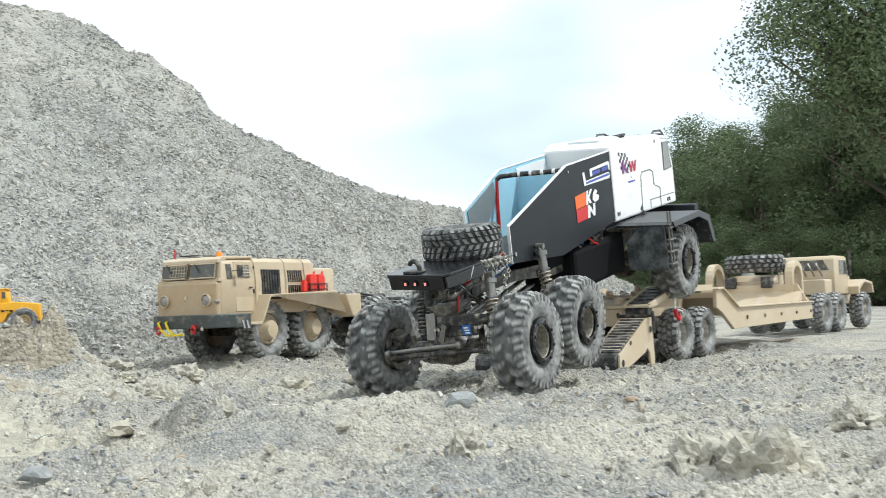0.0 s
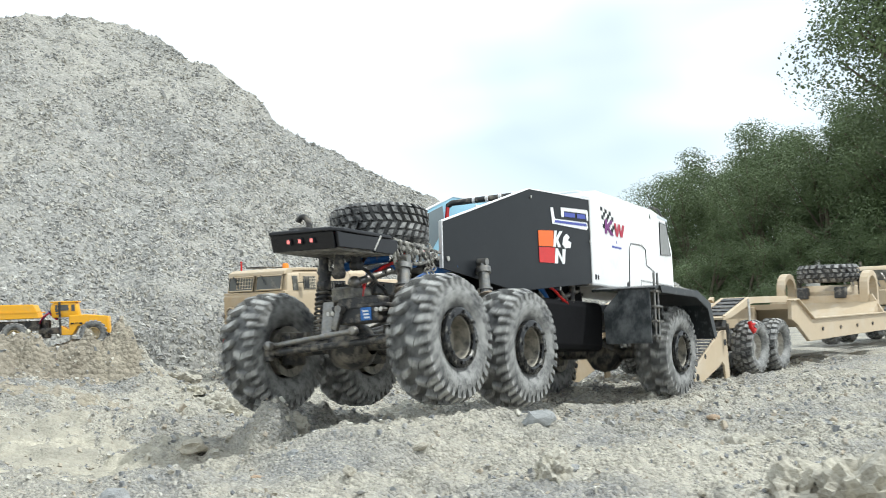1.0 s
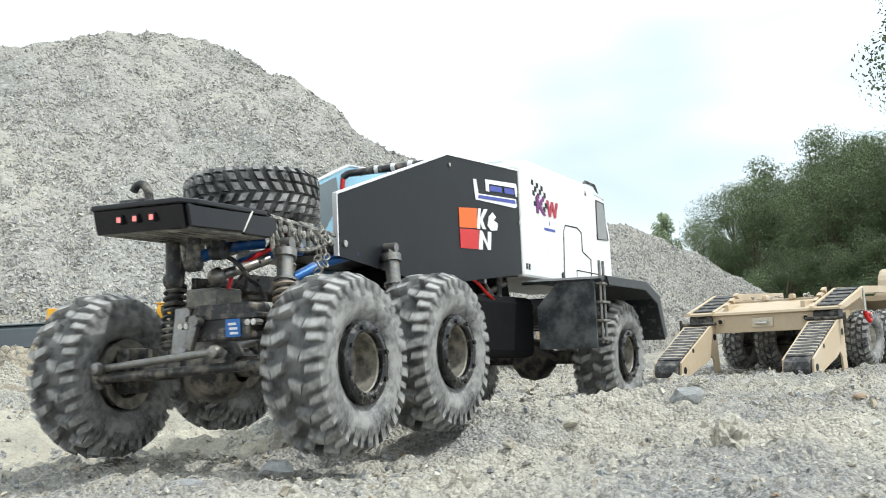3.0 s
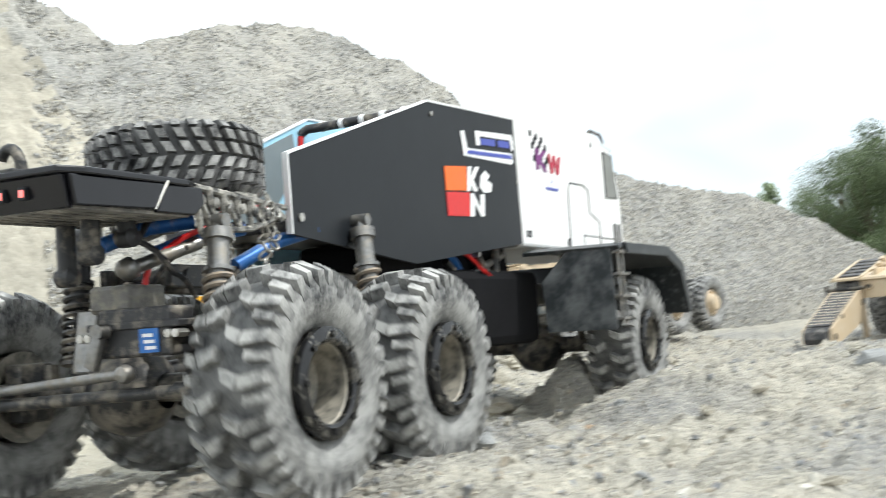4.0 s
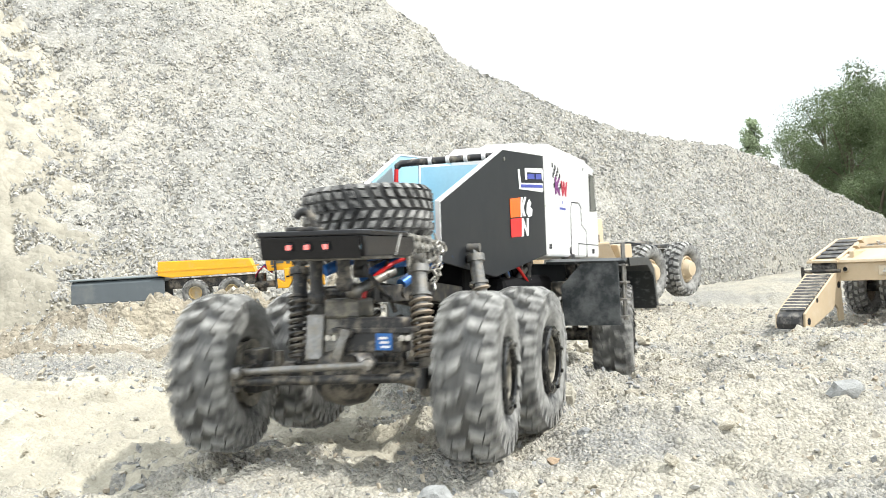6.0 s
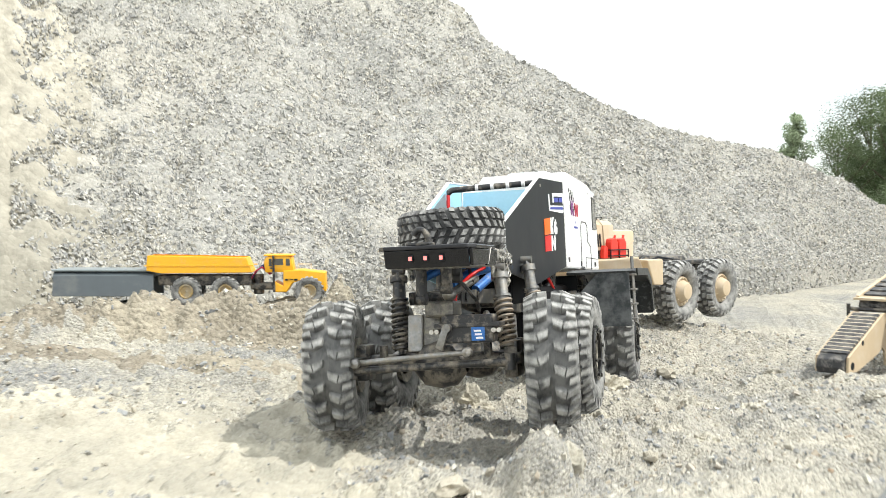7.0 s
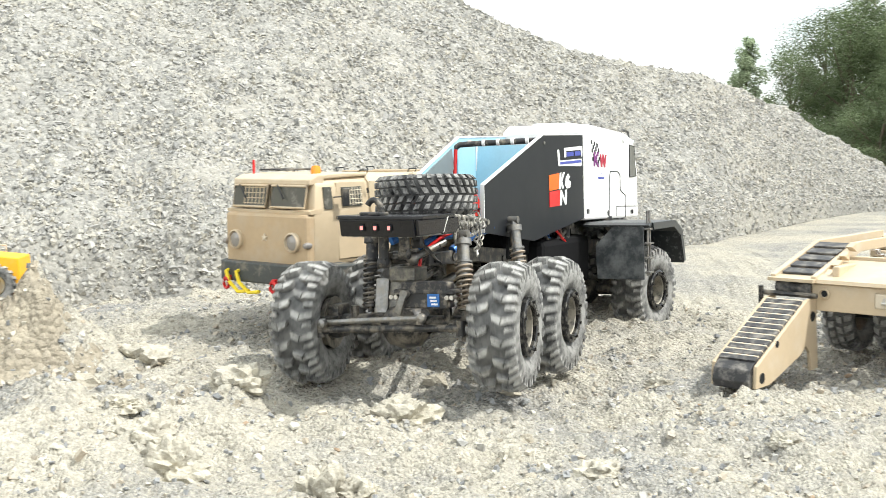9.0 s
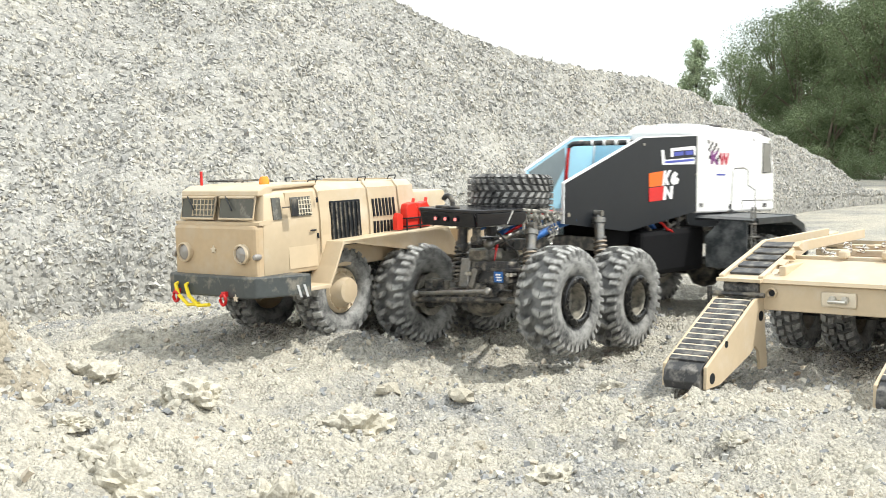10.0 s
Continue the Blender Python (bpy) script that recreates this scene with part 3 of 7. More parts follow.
# pale crumbly lumps, as (x, y, height, reach)
PALE = [(0.358, 2.09, 0.014, 0.060), (0.328, 1.79, 0.012, 0.048), (0.19, 2.06, 0.016, 0.060), (0.30, 1.86, 0.010, 0.06), (0.565, 1.85, 0.010, 0.06), (0.487, 1.82, 0.010, 0.05), (0.05, 2.0, 0.020, 0.06), (0.72, 1.70, 0.012, 0.05), (0.25, 1.66, 0.012, 0.05)]
CLODS += PALE


def lie(x, y):
    w, z = 0.30, 0.30 * -0.034
    for a, b, h, r in LIE:
        k = math.exp(-((x - a) ** 2 + (y - b) ** 2) / (r * r))
        w, z = w + k, z + k * h
    return z / w


def yard(x, y):
    """Height of the ground at a place."""
    near = math.exp(-max(0.0, math.hypot(x - 0.3, y - 1.6) - 1.6) ** 2 / 1.5)
    z = lie(x, y) - 0.009 * near
    z += near * (0.012 * fbm(x * 2.3, y * 2.3, 3.1) + 0.008 * fbm(x * 9, y * 9, 7.7) + 0.008 * abs(fbm(x * 19, y * 19, 4.3, 3)) + 0.0085 * abs(fbm(x * 42, y * 42, 1.3, 3)) + 0.0050 * fbm(x * 82, y * 82, 8.3, 2))
    # small scarps and crusts
    z += near * 0.010 * max(0.0, min(1.0, 9.0 * fbm(x * 4.2, y * 7.5, 11.0, 4) - 0.6)) - near * 0.006 * max(0.0, min(1.0, 12.0 * fbm(x * 6.5, y * 10.0, 21.0, 4) - 2.4))
    for a, b, h, r in CLODS:
        d = math.hypot(x - a, y - b) / r
        if d < 1.6:
            d *= 1 + 0.45 * fbm(x * 22, y * 22, a, 3)
            z += h * max(0.0, 1 - d * d) ** 1.3 * (1 + 0.35 * fbm(x * 45, y * 45, b, 3))
    if near < 0.999:
        z += (1 - near) * 0.10 * fbm(x * 0.3, y * 0.3, 5.0, 2) * min(1.0, math.hypot(x, y) / 20)
    return z


def steps(lo, hi, step, far, grow=1.22):
    mid = [lo + step * k for k in range(int(round((hi - lo) / step)) + 1)]
    a, b, d = [], [], step
    x = lo
    while x > -far:
        d *= grow
        x -= d
        a.append(x)
    x, d = mid[-1], step
    while x < far:
        d *= grow
        x += d
        b.append(x)
    return a[::-1] + mid + b


def grid_mesh(name, pts, nx, ny):
    me = bpy.data.meshes.new(name)
    faces = [(j * nx + i, j * nx + i + 1, (j + 1) * nx + i + 1, (j + 1) * nx + i) for j in range(ny - 1) for i in range(nx - 1)]
    me.from_pydata(pts, [], faces)
    me.polygons.foreach_set("use_smooth", [True] * len(faces))
    return me


def zone(x, y):
    """What lies on top at a place: 0 gravel, 1 darker damp earth, 2 packed sand."""
    e = 0.40 * fbm(x * 9, y * 9, 2.7, 4) + 0.35 * fbm(x * 45, y * 45, 5.1, 3)
    if math.hypot((x + 0.24) / 0.36, (y - 2.08 - 0.12 * (x + 0.2)) / 0.10) + e < 1.0 or math.hypot((x + 0.45) / 0.5, (y - 1.85) / 0.05) + e < 1.0:
        return 1
    if math.hypot((x + 0.18) / 0.30, (y - 1.42) / 0.26) + 1.2 * e < 1.0:
        return 2
    return 0


def ground():
    xs, ys = steps(-0.75, 1.30, 0.0056, 600), steps(0.45, 3.0, 0.0058, 600)
    me = grid_mesh("ground", [(x, y, yard(x, y)) for y in ys for x in xs], len(xs), len(ys))
    for mat in (GROUND, EARTH, SAND):
        me.materials.append(mat)
    top = []
    for j in range(len(ys) - 1):
        for i in range(len(xs) - 1):
            top.append(zone(xs[i], ys[j]) if abs(xs[i]) < 1.2 and 1.0 < ys[j] < 2.3 else 0)
    me.polygons.foreach_set("material_index", top)
    ob = tagged(new("ground", me), "pale grey and tan gravelly quarry floor", "ground", kind="structure")
    return ob


# bearing to the left of +y in degrees, and the crest's height above level in degrees, seen from ROUND
CREST = [(-22, -4), (-16.6, -1), (-14.5, 0.7), (-13, 1.6), (-12.3, 2.0), (-11, 3.1), (-10.3, 3.2), (-9.3, 3.9), (-7.8, 4.45), (-6.2, 4.9), (-4.2, 5.3), (-1.8, 6.2), (0.2, 7.1), (1.1, 7.6), (1.9, 8.1), (3.6, 8.9), (4.9, 9.6), (5.4, 10.0),
         (5.9, 10.95), (7.4, 11.9), (8.4, 12.75), (9.3, 12.8), (10.4, 13.6), (12.4, 14.4), (15, 14.75), (18, 14.6), (20, 14.2), (21.2, 13.8), (22.4, 14.3), (23.6, 15.3), (28, 17.5), (35, 19), (60, 20)]


def along(table, a):
    if a <= table[0][0]:
        return table[0][1]
    for (a0, v0), (a1, v1) in zip(table, table[1:]):
        if a <= a1:
            return v0 + (v1 - v0) * (a - a0) / (a1 - a0)
    return table[-1][1]


FOOT = [(-22, 7.0), (-14, 5.6), (-8, 4.2), (0, 3.4), (8, 3.0), (16, 2.85), (30, 2.75), (60, 2.6)]


def heap_point(a, u):
    """A place on the heap at a bearing, u from its foot (0) to its crest (1) and down behind it (2)."""
    d0 = along(FOOT, a) + 0.07 * fbm(a * 0.12, 1.7)
    te, ts = math.tan(radians(along(CREST, a) + 0.06 * fbm(a * 0.5, 9.1, 0, 3) + 0.12 * fbm(a * 3.1, 2.2, 0, 4))), math.tan(radians(38.0))
    z0 = 0.02
    d1 = max(d0 + 0.05, (d0 * ts - z0 + ROUND.z) / (ts - te))
    z1 = ROUND.z + d1 * te
    if u <= 1:
        d = d0 + (d1 - d0) * u
        z = z0 + (z1 - z0) * u
        z += (z1 - z0) * 0.05 * math.sin(u * math.pi) * fbm(a * 0.16, u * 2.0, 4.0)
        z += 0.020 * min(1, u * 8) * min(1.0, 12 * (1 - u) + 0.3) * fbm(a * 0.6, u * 5, 2.0, 4)
    else:
        d = d1 + (u - 1) * 5.2 * max(0.8, 1.5 * z1)
        z = z1 - (u - 1) * 5.2 * (z1 + 0.1)
    z -= 0.15 * max(0.0, 0.06 - u) / 0.06
    r = radians(a)
    return Vector((ROUND.x - math.sin(r) * d, ROUND.y + math.cos(r) * d, z))


def heap():
    na, nu = 420, 120
    aa = [-20 + 80 * i / (na - 1) for i in range(na)]
    uu = [j / 99 if j < 100 else 1 + (j - 99) / 20 for j in range(nu)]
    pts = []
    for u in uu:
        for a in aa:
            p = heap_point(a, u)
            p += Vector((0, 0, (0.006 + 0.03 * max(0.0, min(1.0, (a - 21) / 5))) * fbm(p.x * 14, p.y * 14, p.z * 14, 3)))
            pts.append(p)
    me = grid_mesh("gravel_heap", pts, na, nu)
    me.materials.append(HEAP)
    me.materials.append(BANK)
    bank = []
    for j in range(nu - 1):
        for i in range(na - 1):
            a, u = aa[i], uu[j]
            bank.append(1 if a + 5 * fbm(a * 0.15, u * 3, 8.0, 3) + 4 * (0.5 - u) > 23.5 else 0)
    me.polygons.foreach_set("material_index", bank)
    return tagged(new("gravel_heap", me), "high heap of loose grey crushed stone", "gravel heap", kind="structure")


STONE_FACES = ((0, 2, 4), (2, 1, 4), (1, 3, 4), (3, 0, 4), (2, 0, 5), (1, 2, 5), (3, 1, 5), (0, 3, 5))


CHIP_FACES = ((0, 2, 3, 1), (4, 5, 7, 6), (0, 1, 5, 4), (2, 6, 7, 3), (0, 4, 6, 2), (1, 3, 7, 5))
CHIP_CORNERS = tuple((a, b, c) for a in (-0.7, 0.7) for b in (-0.7, 0.7) for c in (-0.7, 0.7))


def scatter(name, places, mat, label, rnd, faces=STONE_FACES, corners=((1, 0, 0), (-1, 0, 0), (0, 1, 0), (0, -1, 0), (0, 0, 1), (0, 0, -1))):
    """Many small angular stones, each of (place, size), in one mesh."""
    vs, fs = [], []
    base = [Vector(v) for v in corners]
    for p, s in places:
        q = Euler((rnd.uniform(0, 6.3), rnd.uniform(0, 6.3), rnd.uniform(0, 6.3))).to_matrix()
        st = Vector((rnd.uniform(0.7, 1.35), rnd.uniform(0.6, 1.1), rnd.uniform(0.35, 0.8))) * s
        n = len(vs)
        for b in base:
            c = b + Vector((rnd.uniform(-0.3, 0.3), rnd.uniform(-0.3, 0.3), rnd.uniform(-0.3, 0.3)))
            vs.append(p + q @ Vector((c.x * st.x, c.y * st.y, c.z * st.z)))
        fs += [tuple(i + n for i in f) for f in faces]
    me = bpy.data.meshes.new(name)
    me.from_pydata(vs, [], fs)
    me.materials.append(mat)
    return tagged(new(name, me), label, "stones", kind="stuff")


def heap_stones():
    rnd = random.Random(21)
    out = []
    while len(out) < 84000:
        a, u = rnd.uniform(-19, 26), rnd.random() ** 1.25
        if rnd.random() > 0.7 + 0.3 * max(0.0, min(1.0, 0.6 + 1.3 * fbm(a * 0.22, u * 3.0, 6.0, 3))):
            continue
        p = heap_point(a, u)
        s = rnd.choice((0.0042, 0.0050, 0.0055, 0.0065, 0.0085)) * rnd.uniform(0.8, 1.3)
        out.append((p - Vector((0, 0, s * 0.15)), s))
    return scatter("heap_stones", out, HEAP_STONE, "loose grey crushed stones on the heap", rnd)


def yard_stones():
    rnd = random.Random(22)
    out = []
    while len(out) < 40000:
        x, y = rnd.uniform(-0.7, 1.5), 0.35 + 2.7 * rnd.random() ** 1.15
        k = fbm(x * 5, y * 5, 12.0, 3)
        if rnd.random() > 0.55 + 0.9 * k or (zone(x, y) == 2 and rnd.random() < 0.75):
            continue
        s = rnd.choice((0.0010, 0.0012, 0.0014, 0.0016, 0.0018, 0.0022, 0.0026, 0.0032, 0.0042))
        s *= 0.75 if y < 1.3 else 1.0
        out.append((Vector((x, y, yard(x, y) + s * 0.1)), s * rnd.uniform(0.8, 1.3)))
    return scatter("yard_stones", out, YARD_STONE, "small loose stones strewn over the yard", rnd, CHIP_FACES, CHIP_CORNERS)


def rock_mesh(seed, rough=0.35, cuts=2):
    bm = bmesh.new()
    bmesh.ops.create_icosphere(bm, subdivisions=cuts, radius=1.0)
    for v in bm.verts:
        p = v.co
        k = 1 + rough * fbm(p.x * 1.3 + seed * 3.1, p.y * 1.3, p.z * 1.3, 3) + 0.30 * fbm(p.x * 5, p.y * 5 + seed, p.z * 5, 2)
        v.co = Vector((p.x * k, p.y * k * 0.85, p.z * k * 0.62))
    return finish(bm, "stone")


def single_stones(parent):
    """Stones and clods that lie singly in the foreground, as parts of the ground."""
    rnd = random.Random(5)
    kinds = {}
    for nm, mat in (("grey", ROCK_GREY), ("tan", CLOD_TAN), ("rust", ROCK_RUST)):
        kinds[nm] = []
        for k in range(6):
            me = rock_mesh(k + (10 if nm == "tan" else 0), 0.55 if nm == "tan" else 0.35)
            me.materials.append(mat)
            kinds[nm].append(me)
    spots = [(0.30, 1.06, 0.016, "grey"), (0.25, 0.97, 0.015, "grey"), (0.34, 1.17, 0.010, "rust"), (0.63, 1.285, 0.018, "grey"), (0.455, 1.356, 0.008, "grey"), (0.37, 1.22, 0.010, "grey"), (0.195, 0.90, 0.014, "grey"),
             (0.44, 1.6, 0.012, "tan"), (0.415, 2.315, 0.018, "tan"), (0.506, 2.283, 0.022, "tan"), (0.24, 1.36, 0.020, "tan"), (-0.24, 2.37, 0.03, "tan"), (-0.16, 2.30, 0.025, "tan"),
             (0.05, 2.10, 0.020, "tan"), (0.55, 0.70, 0.010, "tan")]
    for k in range(260):
        y = 0.55 + 2.4 * rnd.random() ** 1.3
        spots.append((rnd.uniform(-0.45, 1.15), y, rnd.choice((0.003, 0.004, 0.004, 0.005, 0.006, 0.008)), rnd.choice(("grey", "grey", "tan", "tan", "tan", "rust") if k % 5 else ("grey",))))
    for x, y, s, nm in spots:
        s *= 0.8
        ob = new("stone", rnd.choice(kinds[nm]))
        ob.parent = parent
        ob.matrix_basis = pose(x, y, yard(x, y) + s * 0.25, rnd.uniform(-20, 20), rnd.uniform(-20, 20), rnd.uniform(0, 360)) @ Matrix.Diagonal((s * rnd.uniform(0.9, 1.4), s, s * rnd.uniform(0.8, 1.1), 1))


LUMPS = [(0.83, 0.90, 0.046, 1.0), (0.79, 0.93, 0.026, 1.1), (0.87, 0.94, 0.026, 1.0), (0.606, 0.985, 0.017, 1.4), (0.395, 0.915, 0.012, 1.5), (0.394, 2.14, 0.036, 0.9), (0.36, 2.16, 0.022, 0.8), (0.347, 1.90, 0.032, 1.0), (0.385, 1.895, 0.020, 0.8),
         (0.516, 1.985, 0.015, 1.2), (0.60, 1.93, 0.022, 0.8), (0.205, 2.18, 0.032, 0.8), (0.16, 1.97, 0.026, 0.8), (0.78, 2.0, 0.015, 0.8), (0.69, 2.325, 0.015, 0.8), (0.20, 1.92, 0.030, 1.0), (0.455, 1.735, 0.016, 0.9), (0.51, 1.71, 0.016, 0.9),
         (0.83, 1.225, 0.026, 0.8), (0.87, 1.25, 0.018, 0.8), (1.02, 1.15, 0.030, 0.8), (0.06, 2.25, 0.040, 0.6), (0.337, 1.455, 0.026, 1.3), (0.12, 2.02, 0.020, 0.6)]


def lump_mesh(seed, r, tall):
    """A lump of caked earth, crumbled on its flanks and flat below."""
    bm = bmesh.new()
    bmesh.ops.create_icosphere(bm, subdivisions=4, radius=1.0)
    for v in bm.verts:
        p = v.co.copy()
        k = 1 + 0.55 * fbm(p.x * 1.4 + seed * 2.3, p.y * 1.4, p.z * 1.4, 3) + 0.30 * abs(fbm(p.x * 4, p.y * 4 + seed, p.z * 4, 3)) + 0.20 * fbm(p.x * 11, p.y * 11, p.z * 11 + seed, 3)
        v.co = Vector((p.x * k * r, p.y * k * 0.8 * r, max(-0.35, p.z * k * 0.85) * tall * r))
    return finish(bm, "lump")


def lumps(parent):
    """The larger caked lumps, as parts of the ground: (x, y, radius, height over radius)."""
    rnd = random.Random(31)
    for k, (x, y, r, tall) in enumerate(LUMPS):
        me = lump_mesh(k + 1, r, tall)
        me.materials.append(CAKED)
        ob = new("lump", me)
        ob.parent = parent
        ob.matrix_basis = pose(x, y, yard(x, y) - 0.002, 0, 0, rnd.uniform(0, 360))
        tagged(ob, "crumbling lump of caked pale earth")


def leaf_cloud(rnd, blobs, leaves, size):
    """Leaves in clumps round the ends of limbs."""
    vs, fs = [], []
    for k in range(leaves):
        c, r = blobs[k % len(blobs)]
        d = Vector((rnd.gauss(0, 1), rnd.gauss(0, 1), rnd.gauss(0, 1))).normalized()
        p = c + Vector((d.x, d.y, d.z * 0.8)) * r * (0.45 + 0.6 * rnd.random())
        n = (d + Vector((rnd.uniform(-1, 1), rnd.uniform(-1, 1), rnd.uniform(-0.6, 1)))).normalized()
        a = n.orthogonal().normalized()
        a.rotate(Matrix.Rotation(rnd.uniform(0, 6.3), 3, n))
        b = n.cross(a)
        s = size * rnd.uniform(0.6, 1.3)
        i = len(vs)
        vs += [p - a * s, p + b * s * 0.55, p + a * s + n * s * 0.2, p - b * s * 0.55]
        fs.append((i, i + 1, i + 2, i + 3))
    me = bpy.data.meshes.new("crown")
    me.from_pydata(vs, [], fs)
    return me


def tree(kind, seed, height, m, leaf, leaves, spread=0.36, low=0.18, label="dense green broadleaf tree"):
    rnd = random.Random(seed)
    t = thing("tree", label, "tree", m, "trees at the quarry edge")
    bm = bmesh.new()
    pts = [Vector((0, 0, -0.3)), Vector((rnd.uniform(-.02, .02) * height, rnd.uniform(-.02, .02) * height, height * 0.3)), Vector((rnd.uniform(-.05, .05) * height, 0, height * 0.6)), Vector((0, rnd.uniform(-.05, .05) * height, height * 0.92))]
    for k, (a, b) in enumerate(zip(pts, pts[1:])):
        rod(bm, a, b, height * (0.028 - 0.008 * k), 8, height * (0.020 - 0.008 * k) + 0.002)
    blobs = []
    n = 26 if kind == "broad" else 30
    for k in range(n):
        f = low + (0.97 - low) * (k + rnd.random()) / n
        root = pts[0].lerp(pts[3], f * 0.85)
        if kind == "broad":
            reach = height * spread * math.sqrt(max(0.05, 1 - (2 * (f - low) / (1 - low) - 0.8) ** 2 * 0.75)) * rnd.uniform(0.55, 1.1)
        else:
            reach = height * 0.31 * (1.03 - f) * rnd.uniform(0.8, 1.15)
        a = rnd.uniform(0, math.tau)
        end = Vector((math.cos(a) * reach, math.sin(a) * reach, f * height + (0.05 * height if kind == "broad" else -0.02 * height)))
        rod(bm, root, end, height * 0.007, 5, height * 0.002)
        blobs.append((end, height * (rnd.uniform(0.08, 0.15) if kind == "broad" else 0.045 + 0.06 * (1 - f))))
        blobs.append((root.lerp(end, 0.55), height * (rnd.uniform(0.07, 0.12) if kind == "broad" else 0.04 + 0.05 * (1 - f))))
    part("trunk", bm, BARK, t, "", 50)
    me = leaf_cloud(rnd, blobs, leaves, leaf)
    me.materials.append(LEAF if kind == "broad" else NEEDLE)
    c = new("crown", me)
    c.parent = t
    tagged(c, "uneven leafy crown with gaps")
    return t


def trees():
    def at(bearing, d, z=0.0, turn=0):
        r = radians(bearing)
        return pose(ROUND.x - math.sin(r) * d, ROUND.y + math.cos(r) * d, z, 0, 0, turn)
    a = tree("broad", 1, 2.2, at(-16.5, 13.0, -0.3), 0.0115, 42000)
    b = tree("broad", 2, 2.3, at(-21, 12.5, -0.3), 0.0115, 42000)
    rnd = random.Random(77)
    # the wood's edge, nearer and higher to the far end
    for k in range(22):
        br = -11.8 - 0.85 * k + rnd.uniform(-0.4, 0.4)
        d = 12.5 - 0.10 * k + (1.6 if k % 2 else 0) + rnd.uniform(-0.5, 0.5)
        top = -0.5 + along([(-45, 15), (-33, 14), (-27, 13), (-25.5, 10.5), (-24, 9.0), (-20, 8.0), (-18.2, 7.6), (-16.5, 7.0), (-14.5, 6.6), (-13, 6.2), (-12, 5.0), (-11, 4.3)], br) + rnd.uniform(-0.4, 0.4)
        h = d * math.tan(radians(top)) + 0.4
        c = copy_thing(a if k % 3 else b, at(br, d, -0.3, rnd.uniform(0, 360)))
        s = h / (2.2 if k % 3 else 2.3)
        c.matrix_basis = c.matrix_basis @ Matrix.Diagonal((s * 0.92, s * 0.92, s, 1))
    for br, d, h in ((-11.2, 9.0, 0.55), (-12.4, 9.0, 0.6), (-13.8, 8.8, 0.6), (-15.4, 8.6, 0.65), (-17.2, 8.5, 0.7), (-13.2, 11.5, 0.9), (-14, 11, 1.0), (-15, 10.8, 1.1), (-17, 10.6, 1.1), (-19, 10.5, 1.2), (-21, 10.3, 1.2), (-23, 10.2, 1.2), (-25, 10, 1.2), (-27, 10, 1.2), (-29, 10, 1.2), (-31, 10, 1.2), (-33, 10, 1.2)):
        c = copy_thing(b, at(br, d, -0.5, rnd.uniform(0, 360)))
        c.matrix_basis = c.matrix_basis @ Matrix.Diagonal((h * 0.55, h * 0.55, h * 0.42, 1))
        tagged(c, "low dark green bush at the wood's edge", "bush")
    tree("spruce", 9, 1.50, at(-9.55, 14, -0.1), 0.013, 16000, label="slender pale green conifer standing apart")
    tree("broad", 14, 3.6, at(-27.6, 8.5, -0.4), 0.0145, 72000, 0.24, 0.42, "tall broadleaf tree with a reaching branch")


# ---------------------------------------------------------------- the trial truck (x ahead, y left, z up; origin on the ground under the rear axle)
TX = dict(mid=0.173, front=0.708)
PANEL = [(0.127, 0.2355), (0.378, 0.311), (0.598, 0.3195), (0.606, 0.180), (0.338, 0.1525), (0.129, 0.1725)]
# the wheels across (axle, side) and in height
HUB_Y = {(0, -1): 0.137, (0, 1): 0.117, (1, -1): 0.134, (1, 1): 0.115, (2, -1): 0.122, (2, 1): 0.103}
HUB_Z = {0: 0.0698, 1: 0.0695, 2: 0.0612}


plain_part = part


def off(s, v):
    """Across the body, whose middle lies a little to the left of the frame's."""
    return -v if s < 0 else v + 0.008


def shock(parent, foot, head, label):
    foot, head = Vector(foot), Vector(head)
    d = (head - foot)
    bm = bmesh.new()
    rod(bm, foot + d * 0.46, foot + d * 0.90, 0.0074, 14)
    rod(bm, foot + d * 0.86, foot + d * 0.93, 0.0102, 14)
    rod(bm, foot + d * 0.64, foot + d * 0.665, 0.0102, 14)
    rod(bm, foot + d * 0.92, head, 0.0045, 8)
    rod(bm, head + Vector((0, -0.007, 0)), head + Vector((0, 0.007, 0)), 0.005, 10)
    black = "black" in label
    s = part("shock_absorber", bm, BLACK_PLASTIC if black else DULL_STEEL, parent, label, 40)
    bm = bmesh.new()
    rod(bm, foot, foot + d * 0.55, 0.0035, 8)
    rod(bm, foot + d * 0.06, foot + d * 0.09, 0.010, 14)
    part("piston_rod", bm, DARK_METAL, s, "", 40)
    bm = bmesh.new()
    coil(bm, foot + d * 0.09, foot + d * 0.64, 0.0092, 0.0019, 9)
    part("spring", bm, DARK_METAL if black else SPRING, s, "dusty coil spring", 60)
    return s


def decal(bm, pts, y, mi=0, thick=0.0006):
    prism(bm, pts, y, y - thick, "y", mi=mi)


